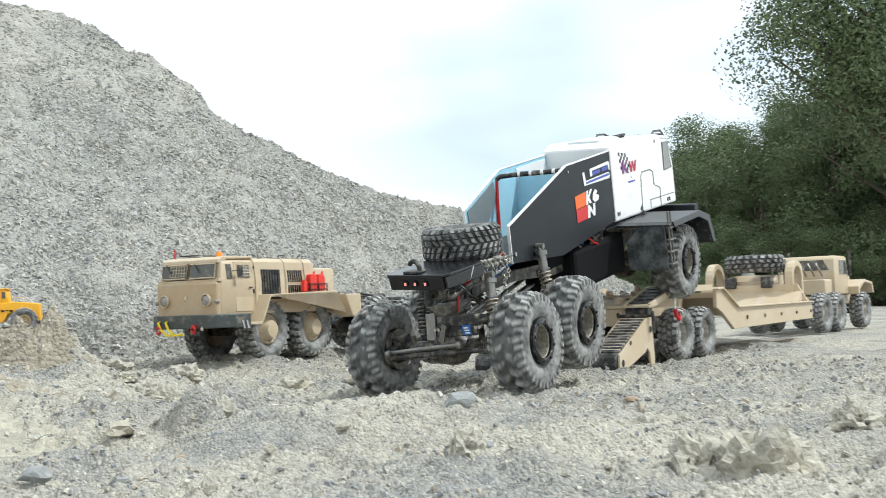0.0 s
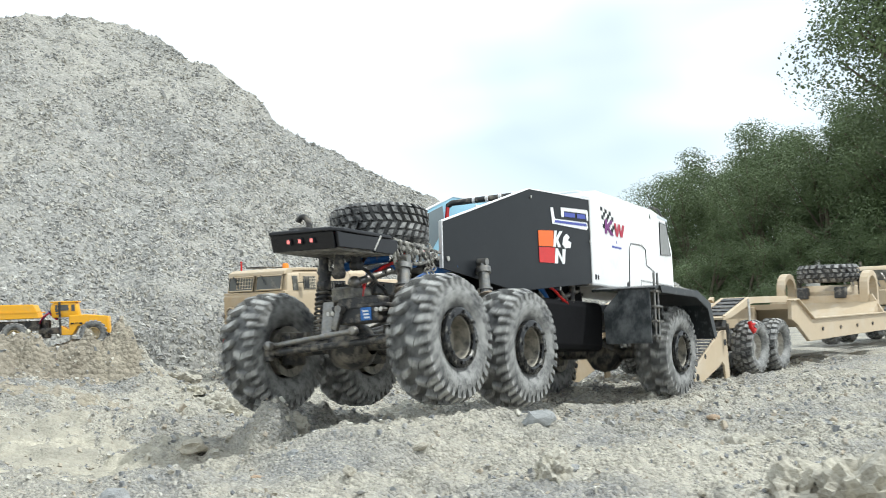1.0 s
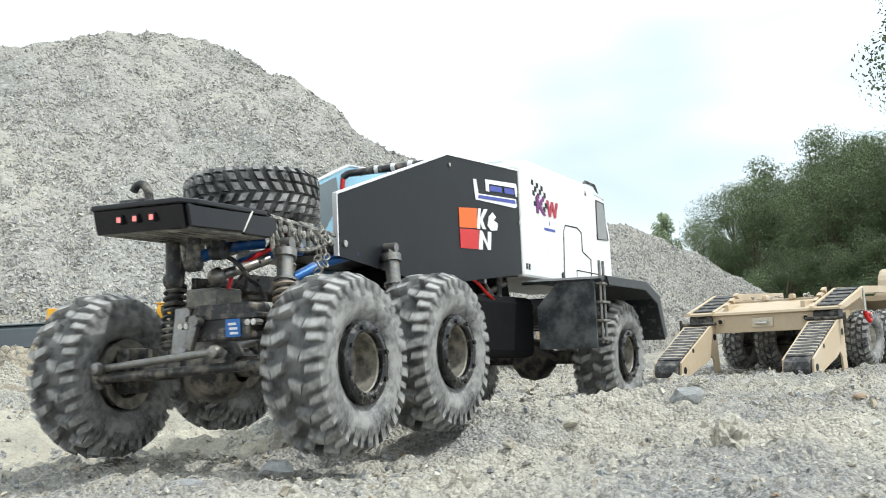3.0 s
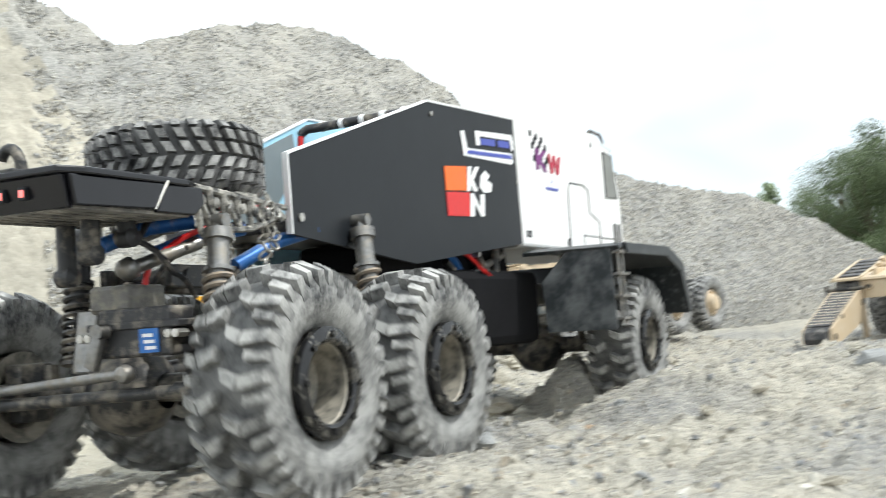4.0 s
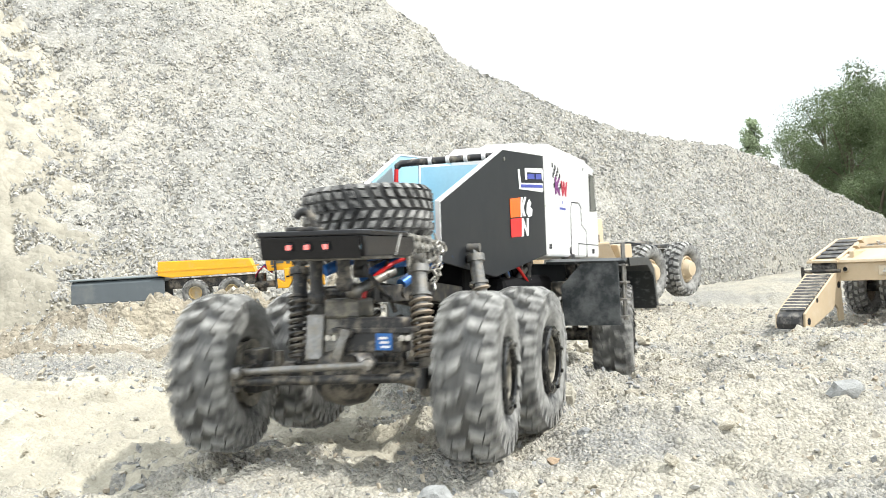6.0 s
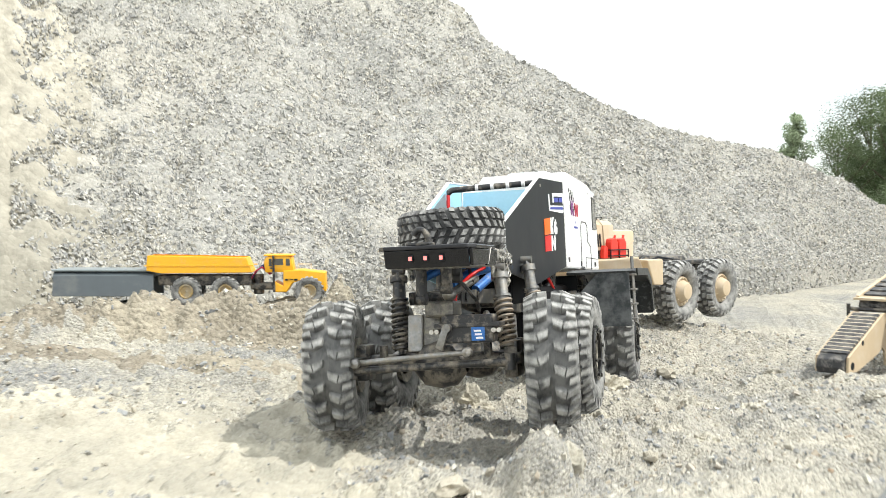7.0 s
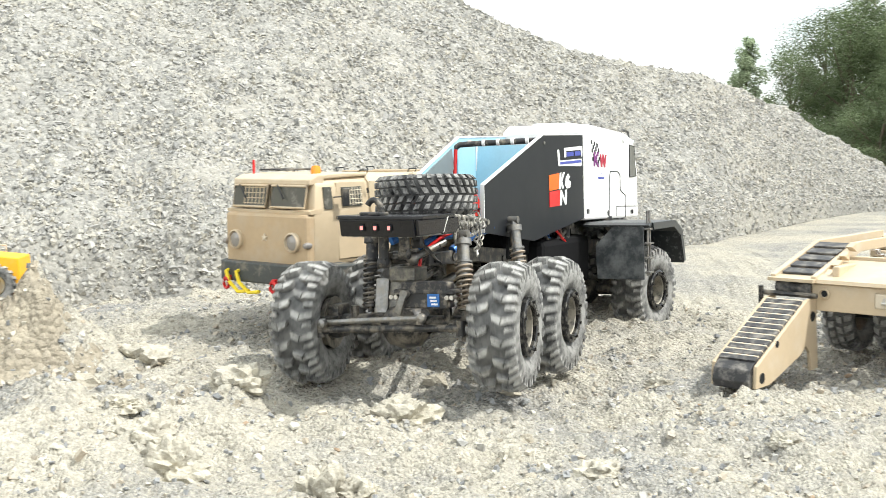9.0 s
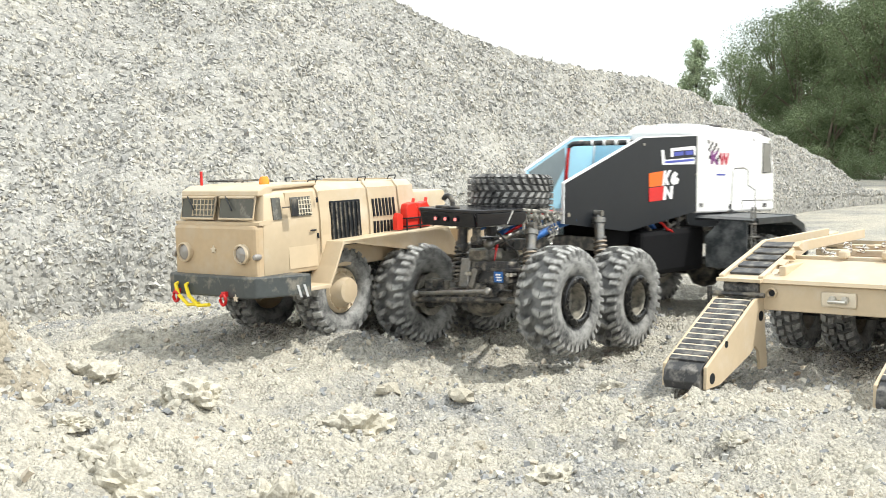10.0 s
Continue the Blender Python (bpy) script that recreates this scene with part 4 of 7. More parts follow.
def trial_truck():
    def part(name, bm, mat, parent, label="", smooth=None):
        # body proportions: shorter ahead of the rear axle, a little lower
        for v in bm.verts:
            if v.co.x > 0:
                v.co.x *= 0.926
            if v.co.z > 0.073:
                v.co.z = 0.073 + (v.co.z - 0.073) * 0.955
        return plain_part(name, bm, mat, parent, label, smooth)

    t = thing("trial_truck", "white and black six-wheeled model trial truck reversing over gravel", "model truck")
    gear = ([], [], [])       # what swings with each axle
    # frame
    for y in (-0.032, 0.026):
        bm = bmesh.new()
        prism(bm, [(0.02, 0.134), (0.2, 0.130), (0.36, 0.112), (0.90, 0.112), (0.90, 0.136), (0.36, 0.138), (0.2, 0.150), (0.02, 0.150)], y, y + 0.006, bevel=0.0012)
        part("chassis_rail", bm, DARK_METAL, t)
    for x, z in ((0.04, 0.142), (0.1, 0.142), (0.29, 0.128), (0.5, 0.122), (0.86, 0.122)):
        bm = bmesh.new()
        rod(bm, (x, -0.034, z), (x, 0.034, z), 0.006, 8)
        part("crossmember", bm, DARK_METAL, t, "", 40)
    # axles
    for n, x in enumerate((0.0, TX["mid"] / 0.926, TX["front"] / 0.926)):
        bm = bmesh.new()
        z = 0.072 if x < 0.5 else 0.060
        rod(bm, (x, -0.104, z), (x, 0.092, z), 0.0095, 12)
        lathe(bm, [(0.012, -0.030), (0.026, -0.018), (0.030, 0.0), (0.026, 0.018), (0.012, 0.030)], 16, "y", (x, -0.010, z - 0.002), closed=False)
        rod(bm, (x, -0.010, z + 0.002), (x + 0.05, -0.010, z + 0.010), 0.013, 12, 0.008)
        for s in (-1, 1):
            ye = -0.094 if s < 0 else 0.082
            box(bm, x - 0.016, x + 0.016, ye - 0.008, ye + 0.008, z - 0.020, z + 0.022, 0.003)
            rod(bm, (x - 0.004, ye * 0.7, z), (x - 0.004, ye * 0.7, z + 0.020), 0.005, 8)
        gear[n].append(part("axle", bm, DARK_METAL, t, "black metal axle with a round differential", 40))
    # steering links behind the rear axle
    bm = bmesh.new()
    rod(bm, (-0.046, -0.100, 0.072), (-0.046, 0.082, 0.066), 0.0042, 12)
    for y, z in ((-0.1, 0.072), (0.082, 0.066)):
        rod(bm, (-0.046, y, z - 0.009), (-0.046, y, z + 0.009), 0.006, 10)
        rod(bm, (-0.046, y, z), (-0.046, y * 0.86, z), 0.0055, 12)
    gear[0].append(part("tie_rod", bm, DARK_METAL, t, "", 40))
    bm = bmesh.new()
    rod(bm, (-0.056, -0.055, 0.084), (-0.048, 0.074, 0.075), 0.0034, 12)
    for y, z in ((-0.055, 0.084), (0.074, 0.075)):
        lathe(bm, [(0.0, -0.006), (0.005, -0.004), (0.0065, 0.0), (0.005, 0.004), (0.0, 0.006)], 10, "x", (-0.056, y, z), closed=False)
    gear[0].append(part("drag_link", bm, DULL_STEEL, t, "worn steel steering link", 40))
    for s in (-1, 1):
        bm = bmesh.new()
        o = 0.0 if s < 0 else -0.012
        prism(bm, [(-0.044, s * 0.088 + o), (-0.030, s * 0.108 + o), (0.006, s * 0.104 + o), (0.006, s * 0.084 + o)], 0.068, 0.080, "z", bevel=0.0015)
        gear[0].append(part("steering_knuckle", bm, DARK_METAL, t))
    # servo with its arm and stickers
    bm = bmesh.new()
    box(bm, -0.044, -0.020, -0.082, -0.024, 0.094, 0.126, 0.002)
    box(bm, -0.046, -0.018, -0.090, -0.016, 0.112, 0.117, 0.001)
    sv = part("servo", bm, BLACK_PLASTIC, t, "dusty black steering servo")
    gear[0].append(sv)
    bm = bmesh.new()
    box(bm, -0.0452, -0.0442, -0.073, -0.058, 0.0965, 0.112)
    part("sticker", bm, BLUE_PAINT, sv, "blue sticker with pale marks")
    bm = bmesh.new()
    for k, z in enumerate((0.0985, 0.1025, 0.1065)):
        box(bm, -0.0458, -0.0452, -0.071 + 0.001 * k, -0.063 + 0.001 * k, z, z + 0.0022)
    part("sticker_mark", bm, WHITE_PAINT, sv)
    bm = bmesh.new()
    prism(bm, [(-0.036, 0.116), (-0.028, 0.116), (-0.018, 0.090), (-0.026, 0.086)], -0.046, -0.052, "x", bevel=0.0008)
    rod(bm, (-0.055, -0.032, 0.112), (-0.046, -0.032, 0.112), 0.005, 10)
    part("servo_arm", bm, DULL_STEEL, sv, "", 40)
    for y in (-0.090, -0.084, -0.020, -0.014):
        bm = bmesh.new()
        rod(bm, (-0.050, y, 0.108), (-0.040, y, 0.108), 0.0028, 8)
        part("bolt", bm, STEEL, sv)
    # gearbox tower over the axle
    bm = bmesh.new()
    prism(bm, [(-0.016, 0.085), (0.020, 0.085), (0.014, 0.128), (-0.008, 0.128)], -0.016, 0.012, "y", bevel=0.003)
    box(bm, -0.026, 0.012, -0.034, 0.000, 0.124, 0.143, 0.003)
    gear[0].append(part("gearbox", bm, GREASY, t, "greasy dark gearbox"))
    bm = bmesh.new()
    prism(bm, [(-0.020, 0.084), (-0.008, 0.084), (0.0, 0.126), (-0.012, 0.128)], 0.006, 0.024, "y", bevel=0.002)
    gear[0].append(part("axle_bracket", bm, DULL_STEEL, t))
    # links and shafts
    for a, b in (((0.02, -0.055, 0.070), (0.17, -0.026, 0.118)), ((0.02, 0.055, 0.070), (0.17, 0.022, 0.118)), ((0.2, -0.055, 0.066), (0.34, -0.026, 0.108)),
                 ((0.2, 0.055, 0.066), (0.34, 0.022, 0.108)), ((0.73, -0.055, 0.066), (0.58, -0.026, 0.108)), ((0.73, 0.055, 0.066), (0.58, 0.022, 0.108))):
        bm = bmesh.new()
        rod(bm, a, b, 0.0042, 8)
        part("suspension_link", bm, DULL_STEEL, t, "", 40)
    for a, b in (((0.05, 0.012, 0.082), (0.18, 0.0, 0.110)), ((0.23, 0.012, 0.082), (0.40, 0.0, 0.108)), ((0.70, 0.012, 0.078), (0.5, 0.0, 0.108))):
        bm = bmesh.new()
        rod(bm, a, b, 0.0055, 10)
        rod(bm, a, Vector(a).lerp(Vector(b), 0.12), 0.009, 10)
        part("drive_shaft", bm, DULL_STEEL, t, "", 40)
    bm = bmesh.new()
    rod(bm, (-0.014, -0.028, 0.147), (0.034, -0.046, 0.164), 0.0048, 12)
    lathe(bm, [(0.0, -0.008), (0.006, -0.006), (0.0085, 0.0), (0.006, 0.006), (0.0, 0.008)], 16, "x", (-0.018, -0.027, 0.1462), closed=False)
    part("tow_ball", bm, DULL_STEEL, t, "rusty tow ball on an arm", 50)
    for a, b in (((0.08, -0.052, 0.176), (0.02, -0.02, 0.158)), ((0.10, -0.03, 0.150), (0.17, -0.058, 0.178)), ((0.0, 0.01, 0.166), (0.05, -0.03, 0.182)), ((0.42, -0.045, 0.178), (0.52, -0.03, 0.13))):
        bm = bmesh.new()
        tube(bm, [a, Vector(a).lerp(Vector(b), 0.5) + Vector((0, 0, 0.004)), b], 0.0058, 10)
        part("blue_tube", bm, BLUE_PAINT, t, "blue anodised tube", 50)
    # shocks
    shock(t, (-0.012, -0.092, 0.076), (0.012, -0.078, 0.171), "dusty metal shock absorber")
    shock(t, (-0.004, 0.036, 0.076), (0.014, 0.042, 0.172), "dusty black shock absorber")
    shock(t, (0.190, -0.090, 0.074), (0.207, -0.070, 0.182), "dusty metal shock absorber")
    shock(t, (0.190, 0.050, 0.076), (0.207, 0.042, 0.182), "dusty black shock absorber")
    for s in (-1, 1):
        shock(t, (TX["front"], s * 0.055 - 0.02, 0.074), (TX["front"] - 0.02, s * 0.045 - 0.015, 0.180), "dusty black shock absorber")
    # upper bracket, chain-like heap of worn metal behind the bed
    rnd = random.Random(4)
    bm = bmesh.new()
    top = [(-0.006 + 0.0157 * k, 0.1985 - 0.0012 * k) for k in range(8)]
    foot = [(0.0 + 0.0145 * k, 0.1680 + 0.0018 * k + rnd.uniform(-0.003, 0.003)) for k in range(8)]
    for y in (-0.074, 0.024):
        for row in (top, foot):
            for a, b in zip(row, row[1:]):
                rod(bm, (a[0], y, a[1]), (b[0], y, b[1]), 0.0024, 7)
        for k in range(7):
            a, b, c = top[k], foot[k], foot[k + 1]
            rod(bm, (a[0], y, a[1]), (b[0], y, b[1]), 0.0030, 7, 0.0020)
            if k % 2 == 0:
                rod(bm, (a[0], y, a[1]), (c[0], y, c[1]), 0.0022, 7)
            lathe(bm, [(0.0, -0.0045), (0.0038, -0.0035), (0.0038, 0.0035), (0.0, 0.0045)], 10, "y", (a[0] + 0.004, y, a[1] - 0.009), closed=False)
    box(bm, 0.04, 0.07, -0.074, 0.024, 0.192, 0.199, 0.002)
    part("shock_tower", bm, WORN_GLINT_METAL, t, "worn metal lattice bracket with mud splashes and painted glints", 40)
    for x, z, links in ((0.030, 0.190, 7), (0.080, 0.196, 9), (0.088, 0.186, 6)):
        for k in range(links):
            bm = bmesh.new()
            m = pose(x, -0.074 + rnd.uniform(-0.003, 0.003), z, rnd.uniform(-30, 30), rnd.uniform(-40, 40) + (90 if k % 2 else 0), rnd.uniform(-30, 30))
            tube(bm, [m @ Vector((0.0028 * math.cos(a), 0, 0.0048 * math.sin(a))) for a in [q * math.tau / 12 for q in range(12)]], 0.0011, 6, closed=True)
            part("chain_link", bm, STEEL, t, "", 60)
            z -= 0.0060
            x += rnd.uniform(-0.002, 0.002)
    for k, (pts, mm) in enumerate(((((0.11, -0.03, 0.20), (0.04, -0.055, 0.176), (0.0, -0.03, 0.15), (-0.01, -0.03, 0.118)), RED_PAINT), (((0.09, -0.02, 0.19), (0.02, -0.045, 0.160), (0.012, -0.02, 0.135), (-0.012, 0.0, 0.13)), BLACK_PLASTIC),
                                  (((0.13, -0.05, 0.19), (0.06, -0.06, 0.186), (0.03, -0.045, 0.19)), RED_PAINT), (((0.02, -0.02, 0.185), (-0.01, -0.03, 0.165), (0.0, -0.05, 0.142), (0.02, -0.052, 0.125)), BLACK_PLASTIC),
                                  (((0.45, -0.05, 0.17), (0.5, -0.055, 0.15), (0.56, -0.05, 0.125), (0.6, -0.04, 0.12)), RED_PAINT))):
        bm = bmesh.new()
        p = [Vector(q) for q in pts]
        fine = []
        for i in range(len(p) - 1):
            for q in range(4):
                fine.append(p[i].lerp(p[i + 1], q / 4) + Vector((0, 0, 0.004 * math.sin(q * math.pi / 4))))
        tube(bm, fine + [p[-1]], 0.0022, 6)
        part("cable", bm, mm, t, "", 60)
    # motor and gear under the body
    bm = bmesh.new()
    box(bm, 0.40, 0.66, -0.056, 0.050, 0.068, 0.150, 0.010)
    rod(bm, (0.34, -0.002, 0.115), (0.42, -0.002, 0.115), 0.022, 18)
    part("motor_box", bm, SHADE_BLACK, t, "dark motor and gear housing")
    bm = bmesh.new()
    box(bm, 0.14, 0.60, -0.058, 0.066, 0.176, 0.186, 0.002)
    part("bed_floor", bm, BLACK_PLASTIC, t)
    # tail board: a thin black deck over a shallow box
    bm = bmesh.new()
    prism(bm, [(-0.129, -0.078), (-0.128, 0.012), (-0.114, 0.022), (0.004, 0.024), (0.004, -0.070), (-0.020, -0.082), (-0.112, -0.084)], 0.1965, 0.2012, "z", bevel=0.0012)
    tail = part("tail_board", bm, GLOSS_BLACK, t, "glossy black tail board with red lamps")
    bm = bmesh.new()
    prism(bm, [(-0.121, 0.177), (-0.126, 0.1965), (-0.121, 0.1965), (-0.116, 0.177)], -0.078, 0.012, "y", bevel=0.001)
    part("rear_plate", bm, GLOSS_BLACK, tail)
    for y in (-0.082, 0.010):
        bm = bmesh.new()
        prism(bm, [(-0.118, 0.1780), (-0.052, 0.1795), (-0.042, 0.1965), (-0.122, 0.1965)], y, y + 0.004, "y", bevel=0.001)
        part("side_plate", bm, GLOSS_BLACK, tail)
        bm = bmesh.new()
        prism(bm, [(-0.050, 0.1778), (-0.014, 0.1778), (-0.004, 0.1860), (-0.006, 0.1965), (-0.0405, 0.1965)], y + 0.001, y + 0.005, "y", bevel=0.001)
        part("side_bracket", bm, GLOSS_BLACK, tail)
        # thin bright rod along the side plate's slanted edge
        bm = bmesh.new()
        rod(bm, (-0.052, y + 0.001, 0.1795), (-0.0405, y, 0.1985), 0.0011, 6)
        part("plate_edge", bm, STEEL, tail, "bright plate edge")
    bm = bmesh.new()
    prism(bm, [(-0.117, 0.1768), (-0.016, 0.1768), (-0.016, 0.1790), (-0.117, 0.1790)], -0.077, 0.010)
    for k in range(7):
        rod(bm, (-0.114, -0.066 + 0.011 * k, 0.1766), (-0.022, -0.066 + 0.011 * k, 0.1766), 0.0008, 5)
    part("floor_plate", bm, DUSTY_UNDER, tail, "scratched underside dull with dust")
    for y in (-0.0165, -0.0328, -0.0497):
        bm = bmesh.new()
        box(bm, -0.1268, -0.1205, y - 0.0026, y + 0.0026, 0.1835, 0.1910, 0.0006)
        lamp = part("lamp_bezel", bm, MATT_BLACK, tail)
        bm = bmesh.new()
        box(bm, -0.1275, -0.1265, y - 0.0018, y + 0.0018, 0.1850, 0.1894, 0.0004)
        part("tail_lamp", bm, RED_LAMP, lamp, "small glowing red lamp")
    bm = bmesh.new()
    box(bm, -0.120, -0.098, -0.036, -0.010, 0.2012, 0.205, 0.001)
    tube(bm, [(-0.109, -0.023 - 0.009 * math.cos(a), 0.205 + 0.014 * math.sin(a)) for a in [q * math.pi / 10 for q in range(9)]], 0.0036, 10)
    part("tow_hook", bm, DARK_METAL, tail, "bent dark metal hook", 50)
    for x, y, low in ((-0.060, -0.036, 0.154), (-0.032, -0.040, 0.166), (-0.048, -0.004, 0.142)):
        bm = bmesh.new()
        rod(bm, (x, y, low), (x, y, 0.178), 0.0062, 10)
        lathe(bm, [(0.0, -0.0075), (0.0068, -0.0055), (0.0068, 0.0055), (0.0, 0.0075)], 12, "y", (x, y, low), closed=False)
        part("tail_stay", bm, BLACK_PLASTIC, tail, "", 40)
    # spare wheel lying on the tail board
    bm = bmesh.new()
    tyre_mesh(bm, 0.064, 0.052, 0.033, 32, "fine", 72)
    bmesh.ops.transform(bm, matrix=pose(0.054, -0.014, 0.2215, 88, 2, 0), verts=bm.verts[:])
    sp = part("spare_tyre", bm, RUBBER_BLACK, t, "black spare tyre lying flat", 40)
    bm = bmesh.new()
    lathe(bm, [(0.032, -0.018), (0.028, -0.016), (0.026, 0.0), (0.010, 0.004), (0.010, 0.010), (0.029, 0.012), (0.032, 0.018)], 28, "z", (0.054, -0.014, 0.2215), closed=False)
    part("rim", bm, DARK_METAL, sp, "", 40)
    # body sides
    for s in (-1, 1):
        y = off(s, 0.063)
        bm = bmesh.new()
        rim = PANEL if s < 0 else [(0.225, 0.252)] + PANEL[1:5] + [(0.240, 0.166)]
        prism(bm, rim, y, y - s * 0.003)
        side = part("side_panel", bm, MATT_BLACK if s < 0 else PALE_BLUE, t, "matt black side panel with colourful stickers" if s < 0 else "pale blue inner face of the far side panel")
        bm = bmesh.new()
        for i in (0, 1, 5):
            a, b = Vector((rim[i][0], y - s * 0.0015, rim[i][1])), Vector((rim[(i + 1) % 6][0], y - s * 0.0015, rim[(i + 1) % 6][1]))
            d = (b - a).normalized()
            nrm = Vector((-d.z, 0, d.x)) * 0.0009
            prism(bm, [((a - nrm).x, (a - nrm).z), ((b - nrm).x, (b - nrm).z), ((b + nrm).x, (b + nrm).z), ((a + nrm).x, (a + nrm).z)], y + s * 0.0008, y - s * 0.0042)
        part("edge_trim", bm, WHITE_PAINT, side, "white trim along the panel edge")
        if s > 0:
            bm = bmesh.new()
            prism(bm, [(0.452, 0.19), (0.448, 0.306), (0.585, 0.312), (0.590, 0.19)], y - 0.0032, y - 0.0045)
            part("inner_panel", bm, WHITE_PAINT, side, "white inner panel")
            bm = bmesh.new()
            prism(bm, [(0.236, 0.250), (0.345, 0.292), (0.352, 0.262), (0.300, 0.205), (0.246, 0.172)], y - 0.0032, y - 0.0050)
            part("inner_gusset", bm, GREY_PLASTIC_PALE, side, "grey inner gusset plate")
        else:
            for x, z in ((0.142, 0.186), (0.384, 0.299), (0.592, 0.248)):
                bm = bmesh.new()
                rod(bm, (x, y - 0.0002, z), (x, y - 0.0016, z), 0.0036 if x < 0.2 else 0.0024, 10)
                part("screw", bm, STEEL, side)
            yy = y - 0.0003
            bm = bmesh.new()
            decal(bm, [(0.408, 0.226), (0.4065, 0.250), (0.458, 0.254), (0.457, 0.229)], yy)
            part("decal", bm, ORANGE_PAINT, side, "orange sticker block")
            bm = bmesh.new()
            decal(bm, [(0.4095, 0.201), (0.408, 0.2245), (0.462, 0.2275), (0.461, 0.203)], yy)
            part("decal", bm, RED_PAINT, side, "red sticker block")
            bm = bmesh.new()
            decal(bm, [(0.4565, 0.2285), (0.462, 0.2545), (0.470, 0.255), (0.467, 0.243), (0.480, 0.2555), (0.490, 0.256), (0.474, 0.241), (0.484, 0.230), (0.474, 0.2295), (0.467, 0.237), (0.466, 0.229)], yy)
            part("decal", bm, WHITE_PAINT, side, "white sticker shapes")
            bm = bmesh.new()
            decal(bm, [(0.461, 0.2028), (0.465, 0.227), (0.472, 0.2272), (0.488, 0.2125), (0.4895, 0.2275), (0.500, 0.228), (0.497, 0.2045), (0.489, 0.204), (0.474, 0.2175), (0.472, 0.2033)], yy)
            part("decal", bm, WHITE_PAINT, side, "white sticker shapes")
            bm = bmesh.new()
            decal(bm, [(0.489, 0.235), (0.494, 0.2475), (0.505, 0.2535), (0.516, 0.2485), (0.508, 0.2435), (0.521, 0.2405), (0.518, 0.2315), (0.500, 0.2295)], yy)
            part("decal", bm, WHITE_PAINT, side, "white sticker shapes")
            bm = bmesh.new()
            decal(bm, [(0.455, 0.265), (0.449, 0.290), (0.458, 0.291), (0.464, 0.2735), (0.582, 0.279), (0.585, 0.270), (0.580, 0.2665)], yy)
            part("decal", bm, WHITE_PAINT, side, "white rounded sticker outline")
            bm = bmesh.new()
            decal(bm, [(0.487, 0.279), (0.485, 0.294), (0.583, 0.300), (0.587, 0.294), (0.587, 0.283), (0.582, 0.282), (0.578, 0.2935), (0.496, 0.2895), (0.497, 0.2795)], yy)
            part("decal", bm, WHITE_PAINT, side, "white rounded sticker outline")
            bm = bmesh.new()
            decal(bm, [(0.462, 0.2675), (0.4645, 0.2715), (0.578, 0.2768), (0.580, 0.2725)], yy - 0.0006)
            part("decal", bm, BLUE_INK, side, "blue sticker bars")
            bm = bmesh.new()
            decal(bm, [(0.499, 0.2805), (0.498, 0.2875), (0.536, 0.2895), (0.537, 0.2825)], yy)
            part("decal", bm, BLUE_INK, side, "blue sticker bars")
            bm = bmesh.new()
            decal(bm, [(0.545, 0.2828), (0.544, 0.290), (0.575, 0.2917), (0.577, 0.2843)], yy)
            part("decal", bm, BLUE_INK, side, "blue sticker bars")
    # padded bar across the bed, between the two panel tops
    bm = bmesh.new()
    tube(bm, [(0.362, 0.068, 0.2930), (0.366, 0.062, 0.2985), (0.372, 0.040, 0.3000), (0.376, -0.058, 0.3030)], 0.0046, 12)
    bar = part("roll_bar", bm, BLACK_PLASTIC, t, "black padded roll bar with white bands", 50)
    for k in range(5):
        y = 0.048 - 0.0225 * k
        bm = bmesh.new()
        z = 0.2997 + (0.048 - y) * 0.032
        rod(bm, (0.372, y + 0.0022, z), (0.372, y - 0.0022, z + 0.0001), 0.0052, 12)
        part("band", bm, WHITE_PAINT, bar, "", 40)
    bm = bmesh.new()
    tube(bm, [(0.352, 0.066, 0.205), (0.354, 0.066, 0.250), (0.361, 0.067, 0.291)], 0.0034, 8)
    part("strut", bm, RED_PAINT, bar, "red strut", 50)
    bm = bmesh.new()
    prism(bm, [(0.440, 0.186), (0.455, 0.300), (0.458, 0.300), (0.446, 0.186)], -0.059, 0.069)
    part("bulkhead", bm, PALE_BLUE, t, "pale blue bulkhead across the bed")
    # dark inner works; black box and plates stand in for shade under the body
    bm = bmesh.new()
    box(bm, 0.30, 0.585, -0.034, 0.040, 0.124, 0.174, 0.006)
    part("inner_box", bm, SHADE_BLACK, t, "black box filling in the shade under the bed")
    for s in (-1, 1):
        bm = bmesh.new()
        prism(bm, [(0.50, 0.172), (0.606, 0.186), (0.62, 0.150), (0.60, 0.110), (0.57, 0.114)], off(s, 0.036), off(s, 0.032), bevel=0.001)
        sk = part("skirt", bm, SHADE_BLACK, t, "black plate standing in for open shade")
        for a, b, r in (((0.47, 0.140), (0.59, 0.168), 0.0042), ((0.50, 0.168), (0.585, 0.122), 0.0036), ((0.43, 0.158), (0.50, 0.128), 0.0034), ((0.555, 0.176), (0.560, 0.112), 0.0050)):
            bm = bmesh.new()
            rod(bm, (a[0], off(s, 0.048), a[1]), (b[0], off(s, 0.042), b[1]), r, 10)
            part("stay", bm, DARK_METAL, sk, "", 40)
        for x, z in ((0.545, 0.142), (0.552, 0.136), (0.540, 0.134), (0.500, 0.166), (0.585, 0.124)):
            bm = bmesh.new()
            rod(bm, (x, off(s, 0.046), z), (x, off(s, 0.054), z), 0.0032, 8)
            part("bolt", bm, STEEL, sk)
    # cab
    bm = bmesh.new()
    cab = [(0.598, 0.176), (0.590, 0.326), (0.62, 0.338), (0.86, 0.332), (0.925, 0.322), (0.958, 0.262), (0.966, 0.172)]
    prism(bm, cab, -0.0655, off(1, 0.0655), bevel=0.004)
